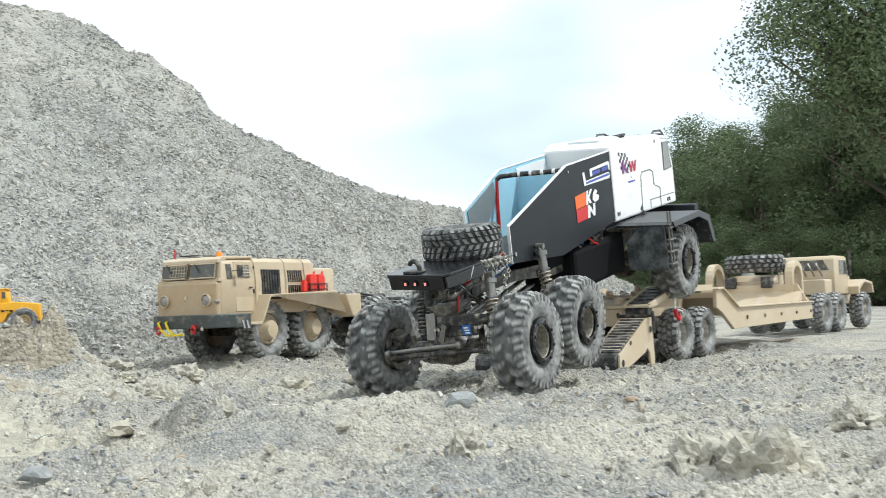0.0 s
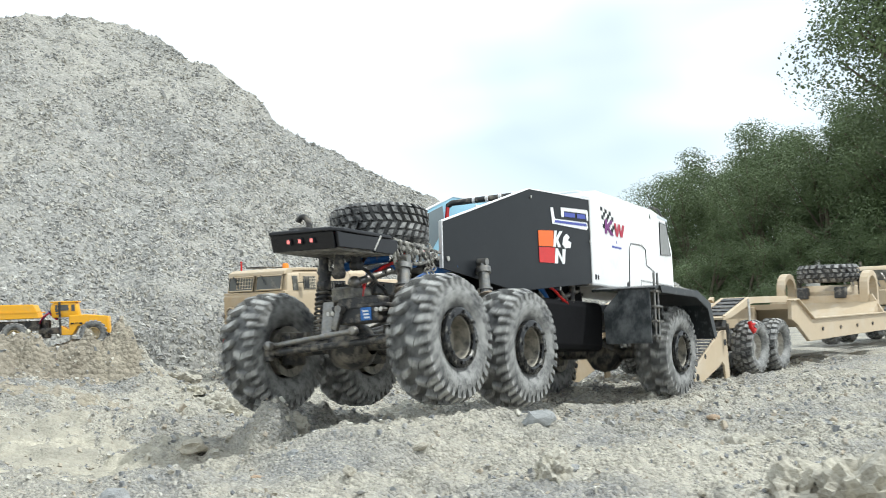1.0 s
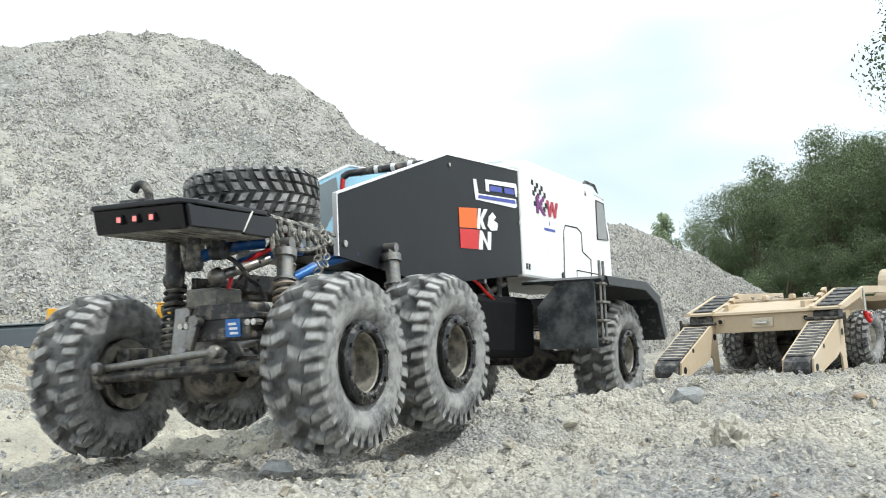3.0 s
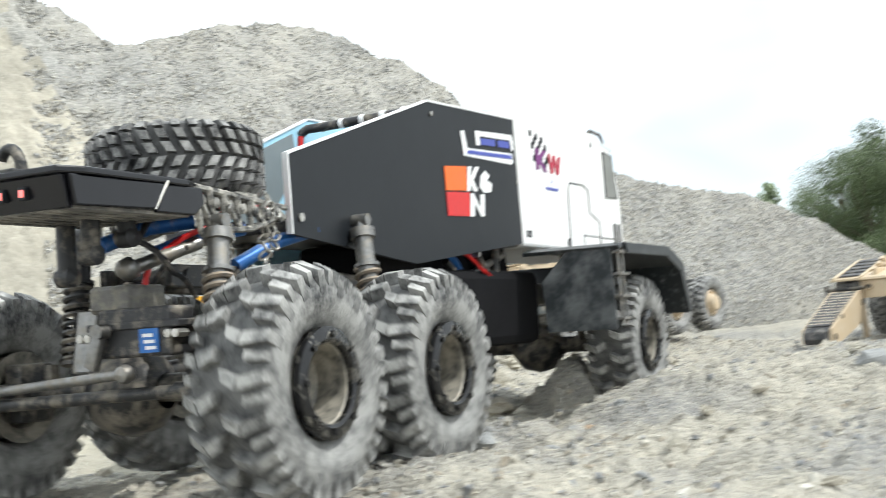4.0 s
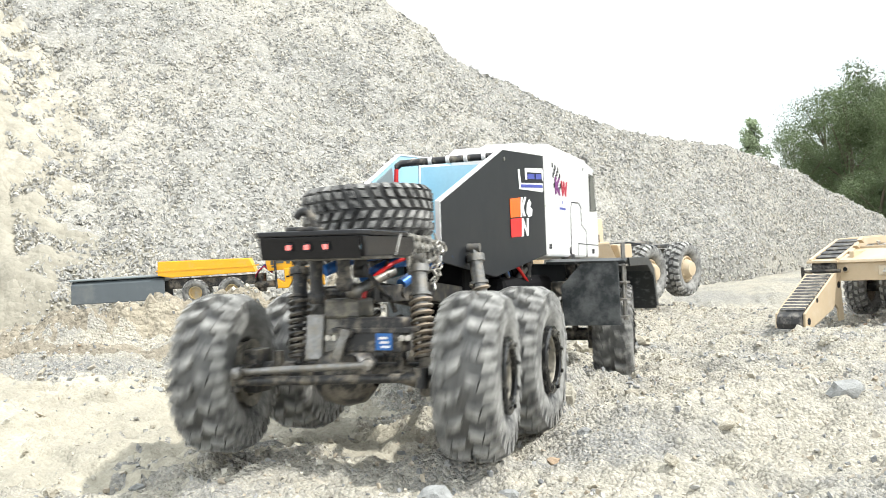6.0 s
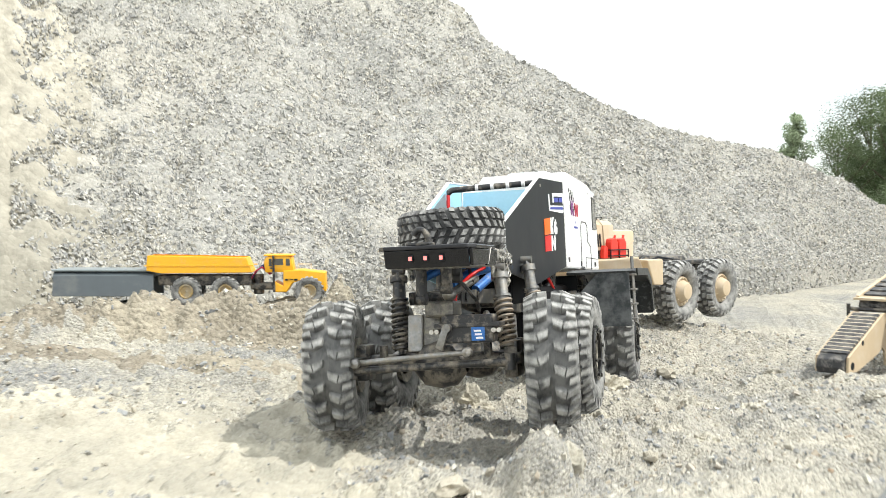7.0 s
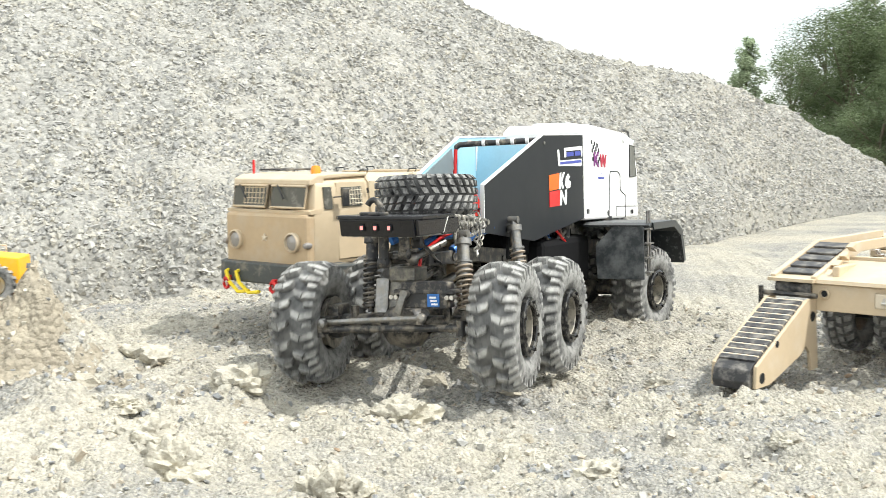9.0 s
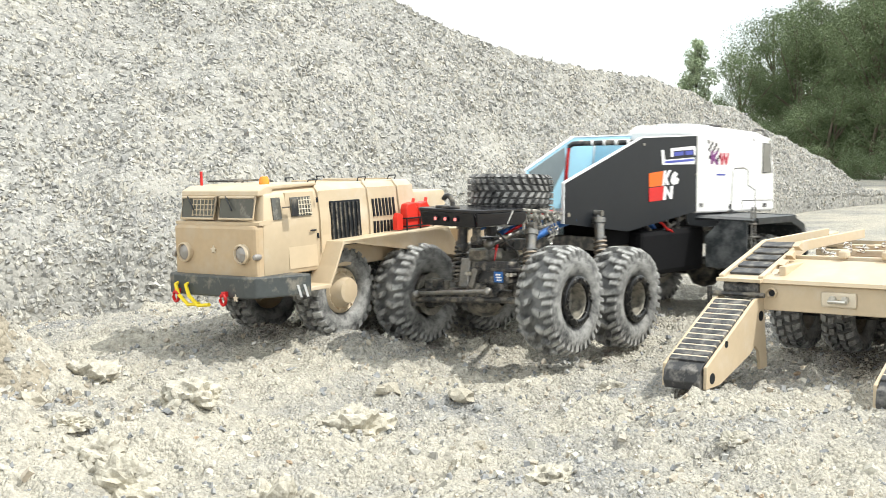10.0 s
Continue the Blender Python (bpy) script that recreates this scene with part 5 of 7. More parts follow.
    cb = part("cab", bm, CAB_WHITE, t, "white cab shell with stickers and panel lines")
    for s in (-1, 1):
        bm = bmesh.new()
        prism(bm, [(0.895, 0.250), (0.893, 0.311), (0.928, 0.309), (0.945, 0.252)], off(s, 0.0652), off(s, 0.0664))
        w = part("side_window", bm, CAB_GLASS, cb, "side window with a grey reflection in its colour")
        bm = bmesh.new()
        tube(bm, [(0.895, off(s, 0.0662), 0.250), (0.893, off(s, 0.0662), 0.311), (0.928, off(s, 0.0662), 0.309), (0.945, off(s, 0.0662), 0.252)], 0.0011, 6, closed=True)
        part("window_seal", bm, MATT_BLACK, w)
        bm = bmesh.new()
        tube(bm, [(0.748, off(s, 0.0657), 0.175), (0.750, off(s, 0.0657), 0.250), (0.758, off(s, 0.0657), 0.2595), (0.806, off(s, 0.0657), 0.2600), (0.824, off(s, 0.0657), 0.254), (0.826, off(s, 0.0657), 0.226), (0.862, off(s, 0.0657), 0.216), (0.864, off(s, 0.0657), 0.175)], 0.0010, 5)
        part("door_seam", bm, MATT_BLACK, cb, "dark door outline")
        bm = bmesh.new()
        tube(bm, [(0.80, off(s, 0.0657), 0.178), (0.80, off(s, 0.0657), 0.196), (0.955, off(s, 0.0657), 0.194)], 0.0007, 5)
        part("panel_seam", bm, MATT_BLACK, cb)
        bm = bmesh.new()
        for k in range(2):
            prism(bm, [(0.905 + 0.012 * k, 0.180), (0.905 + 0.012 * k, 0.188), (0.912 + 0.012 * k, 0.188), (0.912 + 0.012 * k, 0.180)], off(s, 0.0655), off(s, 0.0664))
        part("panel_mark", bm, MATT_BLACK, cb)
    yy = -0.0656
    for i in range(6):
        for j in range(5):
            if (i + j) % 2 == 0 and i + j < 9:
                bm = bmesh.new()
                x, z = 0.632 + i * 0.0085 + j * 0.002, 0.312 - j * 0.0072 - i * 0.0012
                decal(bm, [(x, z), (x, z - 0.0068), (x + 0.0078, z - 0.0075), (x + 0.0078, z - 0.0007)], yy, 0, 0.0004)
                part("chequer", bm, MATT_BLACK, cb)
    bm = bmesh.new()
    decal(bm, [(0.648, 0.267), (0.648, 0.292), (0.657, 0.292), (0.657, 0.283), (0.672, 0.2915), (0.682, 0.2915), (0.664, 0.280), (0.684, 0.266), (0.673, 0.266), (0.657, 0.276), (0.657, 0.267)], yy - 0.0004, 0, 0.0004)
    part("decal", bm, PURPLE_INK, cb, "purple sticker shape")
    bm = bmesh.new()
    decal(bm, [(0.686, 0.289), (0.694, 0.266), (0.702, 0.266), (0.707, 0.280), (0.713, 0.266), (0.721, 0.266), (0.730, 0.2885), (0.721, 0.2885), (0.716, 0.275), (0.711, 0.2885), (0.703, 0.2885), (0.698, 0.275), (0.694, 0.289)], yy - 0.0004, 0, 0.0004)
    part("decal", bm, RED_INK, cb, "dark red sticker shape")
    bm = bmesh.new()
    decal(bm, [(0.676, 0.2455), (0.676, 0.2490), (0.716, 0.2488), (0.716, 0.2453)], yy, 0, 0.0004)
    part("decal", bm, BLUE_INK, cb, "small sticker line")
    bm = bmesh.new()
    decal(bm, [(0.694, 0.254), (0.696, 0.259), (0.698, 0.254)], yy, 0, 0.0004)
    part("decal", bm, BLUE_INK, cb, "small sticker line")
    for k in range(2):
        bm = bmesh.new()
        decal(bm, [(0.606 + 0.009 * k, 0.1865), (0.606 + 0.009 * k, 0.1945), (0.612 + 0.009 * k, 0.1945), (0.612 + 0.009 * k, 0.1865)], yy, 0, 0.0004)
        part("decal", bm, MATT_BLACK, cb, "small dark mark")
    bm = bmesh.new()
    decal(bm, [(0.845, 0.3135), (0.847, 0.3215), (0.852, 0.3135)], yy, 0, 0.0004)
    part("decal", bm, MATT_BLACK, cb, "small dark marks")
    bm = bmesh.new()
    box(bm, 0.612, 0.725, -0.040, 0.034, 0.324, 0.3415, 0.009)
    rh = part("roof_hatch", bm, PALE_GREY, cb, "pale grey-blue roof hump", 40)
    bm = bmesh.new()
    for k in range(4):
        rod(bm, (0.715 + 0.012 * k, -0.034, 0.333), (0.715 + 0.012 * k, -0.034, 0.343), 0.0035, 8)
        rod(bm, (0.705 + 0.012 * k, -0.030, 0.3405), (0.722 + 0.012 * k, -0.036, 0.3405), 0.0022, 6)
    part("roof_fitting", bm, BLACK_PLASTIC, cb)
    bm = bmesh.new()
    tube(bm, [(0.856, -0.058, 0.331), (0.866, -0.060, 0.3375), (0.905, -0.060, 0.336), (0.935, -0.056, 0.326), (0.935, 0.062, 0.326), (0.905, 0.066, 0.336), (0.866, 0.066, 0.3375), (0.856, 0.064, 0.331)], 0.0024, 8)
    part("roof_rack", bm, BLACK_PLASTIC, cb, "black roof rail", 50)
    bm = bmesh.new()
    prism(bm, [(0.884, 0.3185), (0.884, 0.3245), (0.932, 0.3205), (0.934, 0.315)], -0.066, 0.074, bevel=0.001)
    part("sun_visor", bm, PALE_GREY, cb, "pale visor strip with tiny marks")
    # mudguards, flaps behind the front wheels, ladders
    for s in (-1, 1):
        bm = bmesh.new()
        arch = [(0.596, 0.168), (0.612, 0.172), (0.784, 0.172), (0.846, 0.154), (0.878, 0.094)]
        inner = [(a - 0.004 if i > 2 else a + (0.003 if i < 2 else 0), z - 0.004) for i, (a, z) in enumerate(arch)]
        prism(bm, arch + inner[::-1], off(s, 0.062), off(s, 0.170), bevel=0.0006)
        prism(bm, [(0.784, 0.172), (0.846, 0.154), (0.878, 0.094), (0.862, 0.094), (0.832, 0.143), (0.776, 0.160), (0.62, 0.160), (0.612, 0.172)], off(s, 0.170), off(s, 0.1725), bevel=0.0006)
        part("mudguard", bm, GUARD_BLACK, t, "dark scuffed angular mudguard")
        bm = bmesh.new()
        prism(bm, [(off(s, 0.085), 0.078), (off(s, 0.082), 0.134), (off(s, 0.112), 0.1675), (off(s, 0.160), 0.1675), (off(s, 0.162), 0.078)], 0.598, 0.6015, "x", bevel=0.0008)
        part("mud_flap", bm, SCUFFED, t, "dark mud flap scuffed with pale dust")
        bm = bmesh.new()
        for x in (0.607, 0.622):
            rod(bm, (x, off(s, 0.166), 0.084), (x, off(s, 0.164), 0.192), 0.0019, 8)
        lad = part("ladder", bm, DULL_STEEL, t, "small metal ladder", 40)
        for k in range(4):
            z = 0.088 + 0.024 * k
            bm = bmesh.new()
            box(bm, 0.600, 0.629, off(s, 0.1655) - 0.005, off(s, 0.1655) + 0.005, z, z + 0.0032, 0.0008)
            part("rung", bm, DULL_STEEL, lad)
    bm = bmesh.new()
    prism(bm, [(0.94, 0.11), (0.95, 0.165), (0.975, 0.165), (0.985, 0.12)], -0.110, 0.118, bevel=0.003)
    part("bumper", bm, MATT_BLACK, t)
    # wheels
    wheels = []
    first = {}
    for n, x in enumerate((0.0, TX["mid"], TX["front"])):
        for s in (-1, 1):
            if s not in first:
                w = crawler_wheel("wheel", t, s, RUBBER_DUSTY, RIM_DARK, RING_METAL, "dusty beadlock wheel")
                first[s] = w
            else:
                w = first[s].copy()
                scene.collection.objects.link(w)
                for c in first[s].children:
                    k = c.copy()
                    scene.collection.objects.link(k)
                    k.parent = w
            w.matrix_basis = pose(x, s * HUB_Y[n, s], HUB_Z[n])
            wheels.append(w)
    return t, wheels, gear


# ---------------------------------------------------------------- the parked eight-wheel tractor (origin on the ground under its first axle)
def maz_wheel(parent, m, s, source=None):
    if source:
        w = source.copy()
        scene.collection.objects.link(w)
        w.parent = parent
        for c in source.children:
            k = c.copy()
            scene.collection.objects.link(k)
            k.parent = w
        w.matrix_basis = m
        return w
    bm = bmesh.new()
    lathe(bm, [(0.0255, s * -0.012), (0.0240, s * 0.010), (0.0215, s * 0.0125), (0.0185, s * 0.010), (0.0175, s * 0.011), (0.0150, s * 0.017), (0.0125, s * 0.0215), (0.006, s * 0.0225), (0.0, s * 0.0225)], 28, closed=False)
    for k in range(12):
        a = k * math.tau / 12
        rod(bm, (0.0205 * math.cos(a), s * 0.010, 0.0205 * math.sin(a)), (0.0205 * math.cos(a), s * 0.0135, 0.0205 * math.sin(a)), 0.0013, 6)
    w = part("wheel", bm, TAN, parent, "tan steel wheel with a domed hub", 40)
    w.matrix_basis = m
    bm = bmesh.new()
    tyre_mesh(bm, 0.0490, 0.036, 0.0255, 24, "block", 44)
    part("tyre", bm, RUBBER_DUSTY, w, "dusty chunky black tyre", 40)
    return w


def tractor(m):
    def part(name, bm, mat, parent, label="", smooth=None):
        # the housing is narrower and lower than its wheels would have it
        for v in bm.verts:
            v.co.y = v.co.y * 0.86 + 0.009
            v.co.z = 0.050 + (v.co.z - 0.050) * 0.865
        return plain_part(name, bm, mat, parent, label, smooth)

    t = thing("eight_wheel_tractor", "tan model eight-wheel tractor unit parked on gravel", "model truck", m)
    # cab and engine body
    bm = bmesh.new()
    sec = [(-0.072, 0.080), (-0.072, 0.138), (-0.068, 0.172), (-0.060, 0.1805), (0.060, 0.1805), (0.068, 0.172), (0.072, 0.138), (0.072, 0.080)]
    prism(bm, sec, -0.104, 0.132, "x", bevel=0.0035)
    for v in bm.verts:
        if v.co.x > 0.12 and v.co.z > 0.13:
            v.co.x -= (v.co.z - 0.13) * 0.14
        if v.co.x > 0.1 and v.co.z < 0.13:
            v.co.x += 0.004 * (1 - abs(v.co.y) / 0.075)
    body = part("body", bm, TAN, t, "tan cab and engine housing with rounded edges", 35)
    bm = bmesh.new()
    box(bm, 0.120, 0.1405, -0.0705, 0.0705, 0.066, 0.139, 0.004)
    part("front_panel", bm, TAN_SHADED, body, "tan front panel, its shade in the colour")
    bm = bmesh.new()
    prism(bm, [(0.136, 0.139), (0.1365, 0.1425), (0.128, 0.1445), (0.12, 0.1445), (0.12, 0.139)], -0.072, 0.072)
    part("waist_ridge", bm, TAN, body)
    bm = bmesh.new()
    prism(bm, [(0.112, 0.1715), (0.132, 0.1715), (0.131, 0.178), (0.120, 0.183), (0.095, 0.184), (0.05, 0.184), (0.05, 0.180), (0.112, 0.178)], -0.066, 0.066, bevel=0.0015)
    part("roof_edge", bm, TAN, body)
    for y0, y1, bars in ((-0.062, -0.004, True), (0.004, 0.062, False)):
        bm = bmesh.new()
        prism(bm, [(0.1345, 0.146), (0.1310, 0.170), (0.1320, 0.1702), (0.1357, 0.1462)], y0, y1)
        w = part("windscreen", bm, DARK_GLASS, body, "dark windscreen pane")
        bm = bmesh.new()
        tube(bm, [(0.1357, y0, 0.146), (0.1357, y1, 0.146), (0.1322, y1, 0.1705), (0.1322, y0, 0.1705)], 0.0016, 6, closed=True)
        part("frame", bm, TAN, w, "", 50)
        bm = bmesh.new()
        if bars:
            for k in range(6):
                y = y0 + 0.020 + 0.0065 * k
                rod(bm, (0.1352, y, 0.149), (0.1328, y, 0.169), 0.0006, 5)
            for k in range(4):
                z = 0.150 + 0.006 * k
                rod(bm, (0.1348 - 0.0008 * k, y0 + 0.018, z), (0.1348 - 0.0008 * k, y0 + 0.055, z), 0.0006, 5)
            part("grid", bm, TAN, w, "pale grid before the pane")
        else:
            bm.free()
        bm = bmesh.new()
        rod(bm, (0.1335, y0 + 0.010, 0.1715), (0.1368, y0 + 0.024, 0.156), 0.0009, 5)
        part("wiper", bm, MATT_BLACK, w)
    for y in (-0.049, 0.049):
        bm = bmesh.new()
        lathe(bm, [(0.0115, 0.139), (0.0115, 0.1445), (0.0098, 0.1455), (0.0090, 0.1425), (0.0, 0.1415)], 22, "x", (0, y, 0.107), closed=False)
        hl = part("headlight", bm, TAN, t, "round headlight with a tan ring", 40)
        bm = bmesh.new()
        lathe(bm, [(0.0092, 0.1432), (0.006, 0.1448), (0.0, 0.1455)], 20, "x", (0, y, 0.107), closed=False)
        part("lens", bm, LAMP_GLASS, hl, "dull lens", 40)
        bm = bmesh.new()
        lathe(bm, [(0.0, 0.148), (0.003, 0.147), (0.0042, 0.143), (0.003, 0.139)], 12, "x", (-0.004, y * 1.42, 0.104), closed=False)
        part("side_lamp", bm, LAMP_GLASS, t, "small clear side lamp", 40)
    bm = bmesh.new()
    pts = []
    for k in range(10):
        r = 0.0048 if k % 2 == 0 else 0.0020
        pts.append((r * math.sin(k * math.tau / 10), 0.111 + r * math.cos(k * math.tau / 10)))
    prism(bm, pts, 0.1402, 0.1420, "x")
    part("emblem", bm, PALE_TAN, t, "small pale star emblem")
    # doors, windows and louvres on both sides
    for s in (-1, 1):
        def slab(x0, x1, z0, z1, lift=0.0012, bev=0.0006):
            b = bmesh.new()
            def yy(z):
                return 0.072 - max(0.0, z - 0.138) * 0.118
            vs = []
            prism(b, [(x0, z0), (x1, z0), (x1, z1), (x0, z1)], 0.0, 1.0)
            for v in b.verts:
                v.co.y = s * (yy(v.co.z) + (lift if v.co.y > 0.5 else -0.003))
            return b
        door = part("door", slab(0.058, 0.098, 0.086, 0.1735), TAN, body, "tan cab door")
        part("window", slab(0.064, 0.092, 0.146, 0.168, 0.0018), DARK_GLASS, door, "dark door window")
        bm = bmesh.new()
        for k in range(5):
            x = 0.066 + 0.004 * k
            rod(bm, (x, s * 0.0735, 0.147), (x, s * 0.0712, 0.167), 0.0005, 5)
        for k in range(4):
            rod(bm, (0.064, s * (0.0733 - 0.0006 * k), 0.149 + 0.005 * k), (0.084, s * (0.0733 - 0.0006 * k), 0.149 + 0.005 * k), 0.0005, 5)
        part("window_grid", bm, PALE_TAN, door)
        bm = bmesh.new()
        rod(bm, (0.060, s * 0.0738, 0.128), (0.068, s * 0.0745, 0.128), 0.0011, 6)
        part("handle", bm, MATT_BLACK, door)
        for z in (0.118, 0.160):
            bm = bmesh.new()
            rod(bm, (0.0565, s * 0.0735, z), (0.0565, s * 0.0728, z + 0.006), 0.0012, 6)
            part("hinge", bm, MATT_BLACK, door)
        part("quarter_window", slab(0.106, 0.117, 0.144, 0.169, 0.0016), DARK_GLASS, body, "narrow dark quarter window")
        bm = bmesh.new()
        rod(bm, (0.104, s * 0.071, 0.157), (0.100, s * 0.082, 0.158), 0.0009, 5)
        box(bm, 0.092, 0.101, s * 0.083 - 0.001, s * 0.083 + 0.001, 0.147, 0.167, 0.0008)
        part("mirror", bm, DARK_METAL, body, "dark square mirror")
        part("side_hatch", slab(-0.022, 0.050, 0.100, 0.1735), TAN, body, "tan engine hatch")
        part("side_hatch", slab(-0.072, -0.026, 0.100, 0.1735), TAN, body, "tan engine hatch")
        part("side_hatch", slab(-0.101, -0.075, 0.100, 0.1735), TAN, body, "tan engine hatch")
        gr = part("grille", slab(-0.010, 0.036, 0.106, 0.160, 0.0017), MATT_BLACK, body, "dark slatted grille")
        bm = bmesh.new()
        for k in range(7):
            x = -0.006 + 0.0065 * k
            box(bm, x, x + 0.0022, s * 0.0722 - 0.001, s * 0.0722 + 0.0028, 0.108, 0.158, 0.0, m=Matrix.Translation((0, 0, 0)))
        for v in bm.verts:
            v.co.y -= s * max(0.0, v.co.z - 0.138) * 0.118
        part("slat", bm, DARK_METAL, gr)
        for row in range(2):
            for k in range(7):
                x0 = -0.0665 + 0.0056 * k
                z0 = 0.109 + 0.028 * row
                part("louvre", slab(x0, x0 + 0.0026, z0, z0 + 0.022, 0.0016, 0), MATT_BLACK, body)
    for x in (0.052, -0.024, -0.074):
        bm = bmesh.new()
        tube(bm, [(x, -0.0735, 0.100), (x, -0.0735, 0.138), (x, -0.0695, 0.172), (x, -0.060, 0.1825), (x, 0.060, 0.1825), (x, 0.0695, 0.172), (x, 0.0735, 0.138), (x, 0.0735, 0.100)], 0.0010, 5)
        part("body_seam", bm, TAN, body)
        for s in (-1, 1):
            bm = bmesh.new()
            tube(bm, [(x - 0.004, s * 0.062, 0.182), (x - 0.004, s * 0.064, 0.1865), (x + 0.008, s * 0.064, 0.1865), (x + 0.008, s * 0.062, 0.182)], 0.0009, 5)
            part("lifting_eye", bm, MATT_BLACK, body)
    # roof fittings
    bm = bmesh.new()
    lathe(bm, [(0.0055, 0.183), (0.0055, 0.189), (0.0040, 0.1925), (0.0, 0.1935)], 16, "z", (0.098, 0.036, 0), closed=False)
    part("beacon", bm, ORANGE_LENS, t, "small orange roof beacon", 40)
    bm = bmesh.new()
    rod(bm, (0.112, -0.055, 0.182), (0.112, -0.055, 0.200), 0.0015, 8)
    part("aerial", bm, RED_PAINT, t, "short red aerial", 40)
    bm = bmesh.new()
    tube(bm, [(0.06, -0.05, 0.184), (0.06, -0.05, 0.188), (0.11, -0.045, 0.188), (0.11, -0.01, 0.188), (0.06, -0.01, 0.188)], 0.0012, 6)
    part("roof_tool", bm, DARK_METAL, t, "dark tools strapped on the roof", 40)
    # bumper with straps and shackle
    bm = bmesh.new()
    prism(bm, [(0.098, -0.102), (0.146, -0.074), (0.150, -0.06), (0.150, 0.06), (0.146, 0.074), (0.098, 0.102), (0.094, 0.102), (0.094, -0.102)], 0.048, 0.072, "z", bevel=0.002)
    for v in bm.verts:
        v.co.z += 0.010
    bp = part("bumper", bm, BUMPER_GREY, t, "dark grey bumper with angled ends")
    for y, z in ((-0.048, 0.0), (-0.030, 0.0)):
        bm = bmesh.new()
        tube(bm, [(0.142, y - 0.006, 0.074), (0.153, y - 0.006, 0.070), (0.154, y, 0.058), (0.154, y + 0.016, 0.047), (0.153, y + 0.034, 0.049)], 0.0022, 6)
        part("strap", bm, YELLOW_STRAP, bp, "yellow towing strap", 50)
    for y in (-0.052, 0.030):
        bm = bmesh.new()
        tube(bm, [(0.1545, y + 0.0045 * math.cos(a), 0.056 + 0.006 * math.sin(a)) for a in [q * math.tau / 12 for q in range(12)]], 0.0018, 6, closed=True)
        box(bm, 0.149, 0.155, y - 0.003, y + 0.003, 0.059, 0.065, 0.0008)
        part("shackle", bm, RED_PAINT, bp, "red tow shackle", 50)
    for s in (-1, 1):
        for k in range(2):
            bm = bmesh.new()
            x = 0.0985 + 0.006 * k
            b0 = s * (0.102 - (x - 0.098) * 0.583)
            b1 = s * (0.102 - (x + 0.0022 - 0.098) * 0.583)
            vs = [bm.verts.new(p) for p in ((x, b0 + s * 0.0009, 0.056), (x + 0.0022, b1 + s * 0.0009, 0.056), (x + 0.0052, b1 + s * (0.0009 - 0.0018), 0.0705), (x + 0.003, b0 + s * (0.0009 - 0.0018), 0.0705))]
            bm.faces.new(vs)
            bmesh.ops.solidify(bm, geom=bm.faces[:], thickness=0.0006)
            part("warning_stripe", bm, WHITE_PAINT, bp)
    bm = bmesh.new()
    prism(bm, pts and [(p[0], p[1] - 0.053) for p in pts], 0.1502, 0.1512, "x")
    for v in bm.verts:
        v.co.y += 0.046
    part("emblem", bm, PALE_TAN, bp)
    # running boards
    for s in (-1, 1):
        bm = bmesh.new()
        run = [(0.098, 0.066), (0.066, 0.066), (0.056, 0.086), (0.044, 0.114), (-0.130, 0.119), (-0.156, 0.076)]
        prism(bm, run + [(x - 0.001, z - 0.0045) for x, z in run[::-1]], s * 0.064, s * 0.100, bevel=0.0008)
        rb = part("running_board", bm, TAN, t, "tan running board over the wheels")
        for k in range(2):
            bm = bmesh.new()
            box(bm, 0.0535 - 0.007 * k, 0.0575 - 0.007 * k, s * 0.070 - (0 if s > 0 else 0.024), s * 0.070 + (0.024 if s > 0 else 0), 0.0795 + 0.008 * k, 0.0815 + 0.008 * k, 0.0005)
            part("step", bm, TAN, rb)
        bm = bmesh.new()
        prism(bm, [(-0.205, 0.112), (-0.160, 0.112), (-0.180, 0.068), (-0.207, 0.066)], s * 0.058, s * 0.096, bevel=0.002)
        part("side_box", bm, TAN, t, "tan side box tapering downwards")
    # jerry cans
    for k, x in enumerate((-0.086, -0.108)):
        bm = bmesh.new()
        prism(bm, [(x, 0.119), (x, 0.144), (x + 0.006, 0.152), (x + 0.017, 0.150), (x + 0.019, 0.144), (x + 0.019, 0.119)], 0.080, 0.092, bevel=0.0015)
        rod(bm, (x + 0.003, 0.086, 0.150), (x + 0.001, 0.086, 0.156), 0.002, 8)
        part("jerry_can", bm, RED_PLASTIC, t, "red plastic jerry can")
    bm = bmesh.new()
    prism(bm, [(-0.062, 0.118), (-0.062, 0.137), (-0.055, 0.140), (-0.052, 0.134), (-0.052, 0.118)], 0.082, 0.090, bevel=0.001)
    part("extinguisher", bm, RED_PLASTIC, t, "red fire extinguisher")
    bm = bmesh.new()
    for z in (0.122, 0.132):
        tube(bm, [(-0.110, 0.078, z), (-0.110, 0.094, z), (-0.064, 0.094, z), (-0.064, 0.078, z)], 0.0011, 5)
    for x in (-0.11, -0.087, -0.064):
        rod(bm, (x, 0.094, 0.117), (x, 0.094, 0.133), 0.0011, 5)
    part("can_rack", bm, MATT_BLACK, t, "thin dark rack")
    # rear box, frame, coupling
    bm = bmesh.new()
    box(bm, -0.172, -0.108, -0.060, 0.060, 0.104, 0.164, 0.005)
    rbx = part("rear_box", bm, TAN, t, "tan equipment box behind the engine", 40)
    bm = bmesh.new()
    for s in (-1, 1):
        tube(bm, [(-0.110, s * 0.0605, 0.110), (-0.170, s * 0.0605, 0.145)], 0.0008, 5)
        tube(bm, [(-0.110, s * 0.0605, 0.145), (-0.170, s * 0.0605, 0.110)], 0.0008, 5)
    part("crease", bm, TAN, rbx)
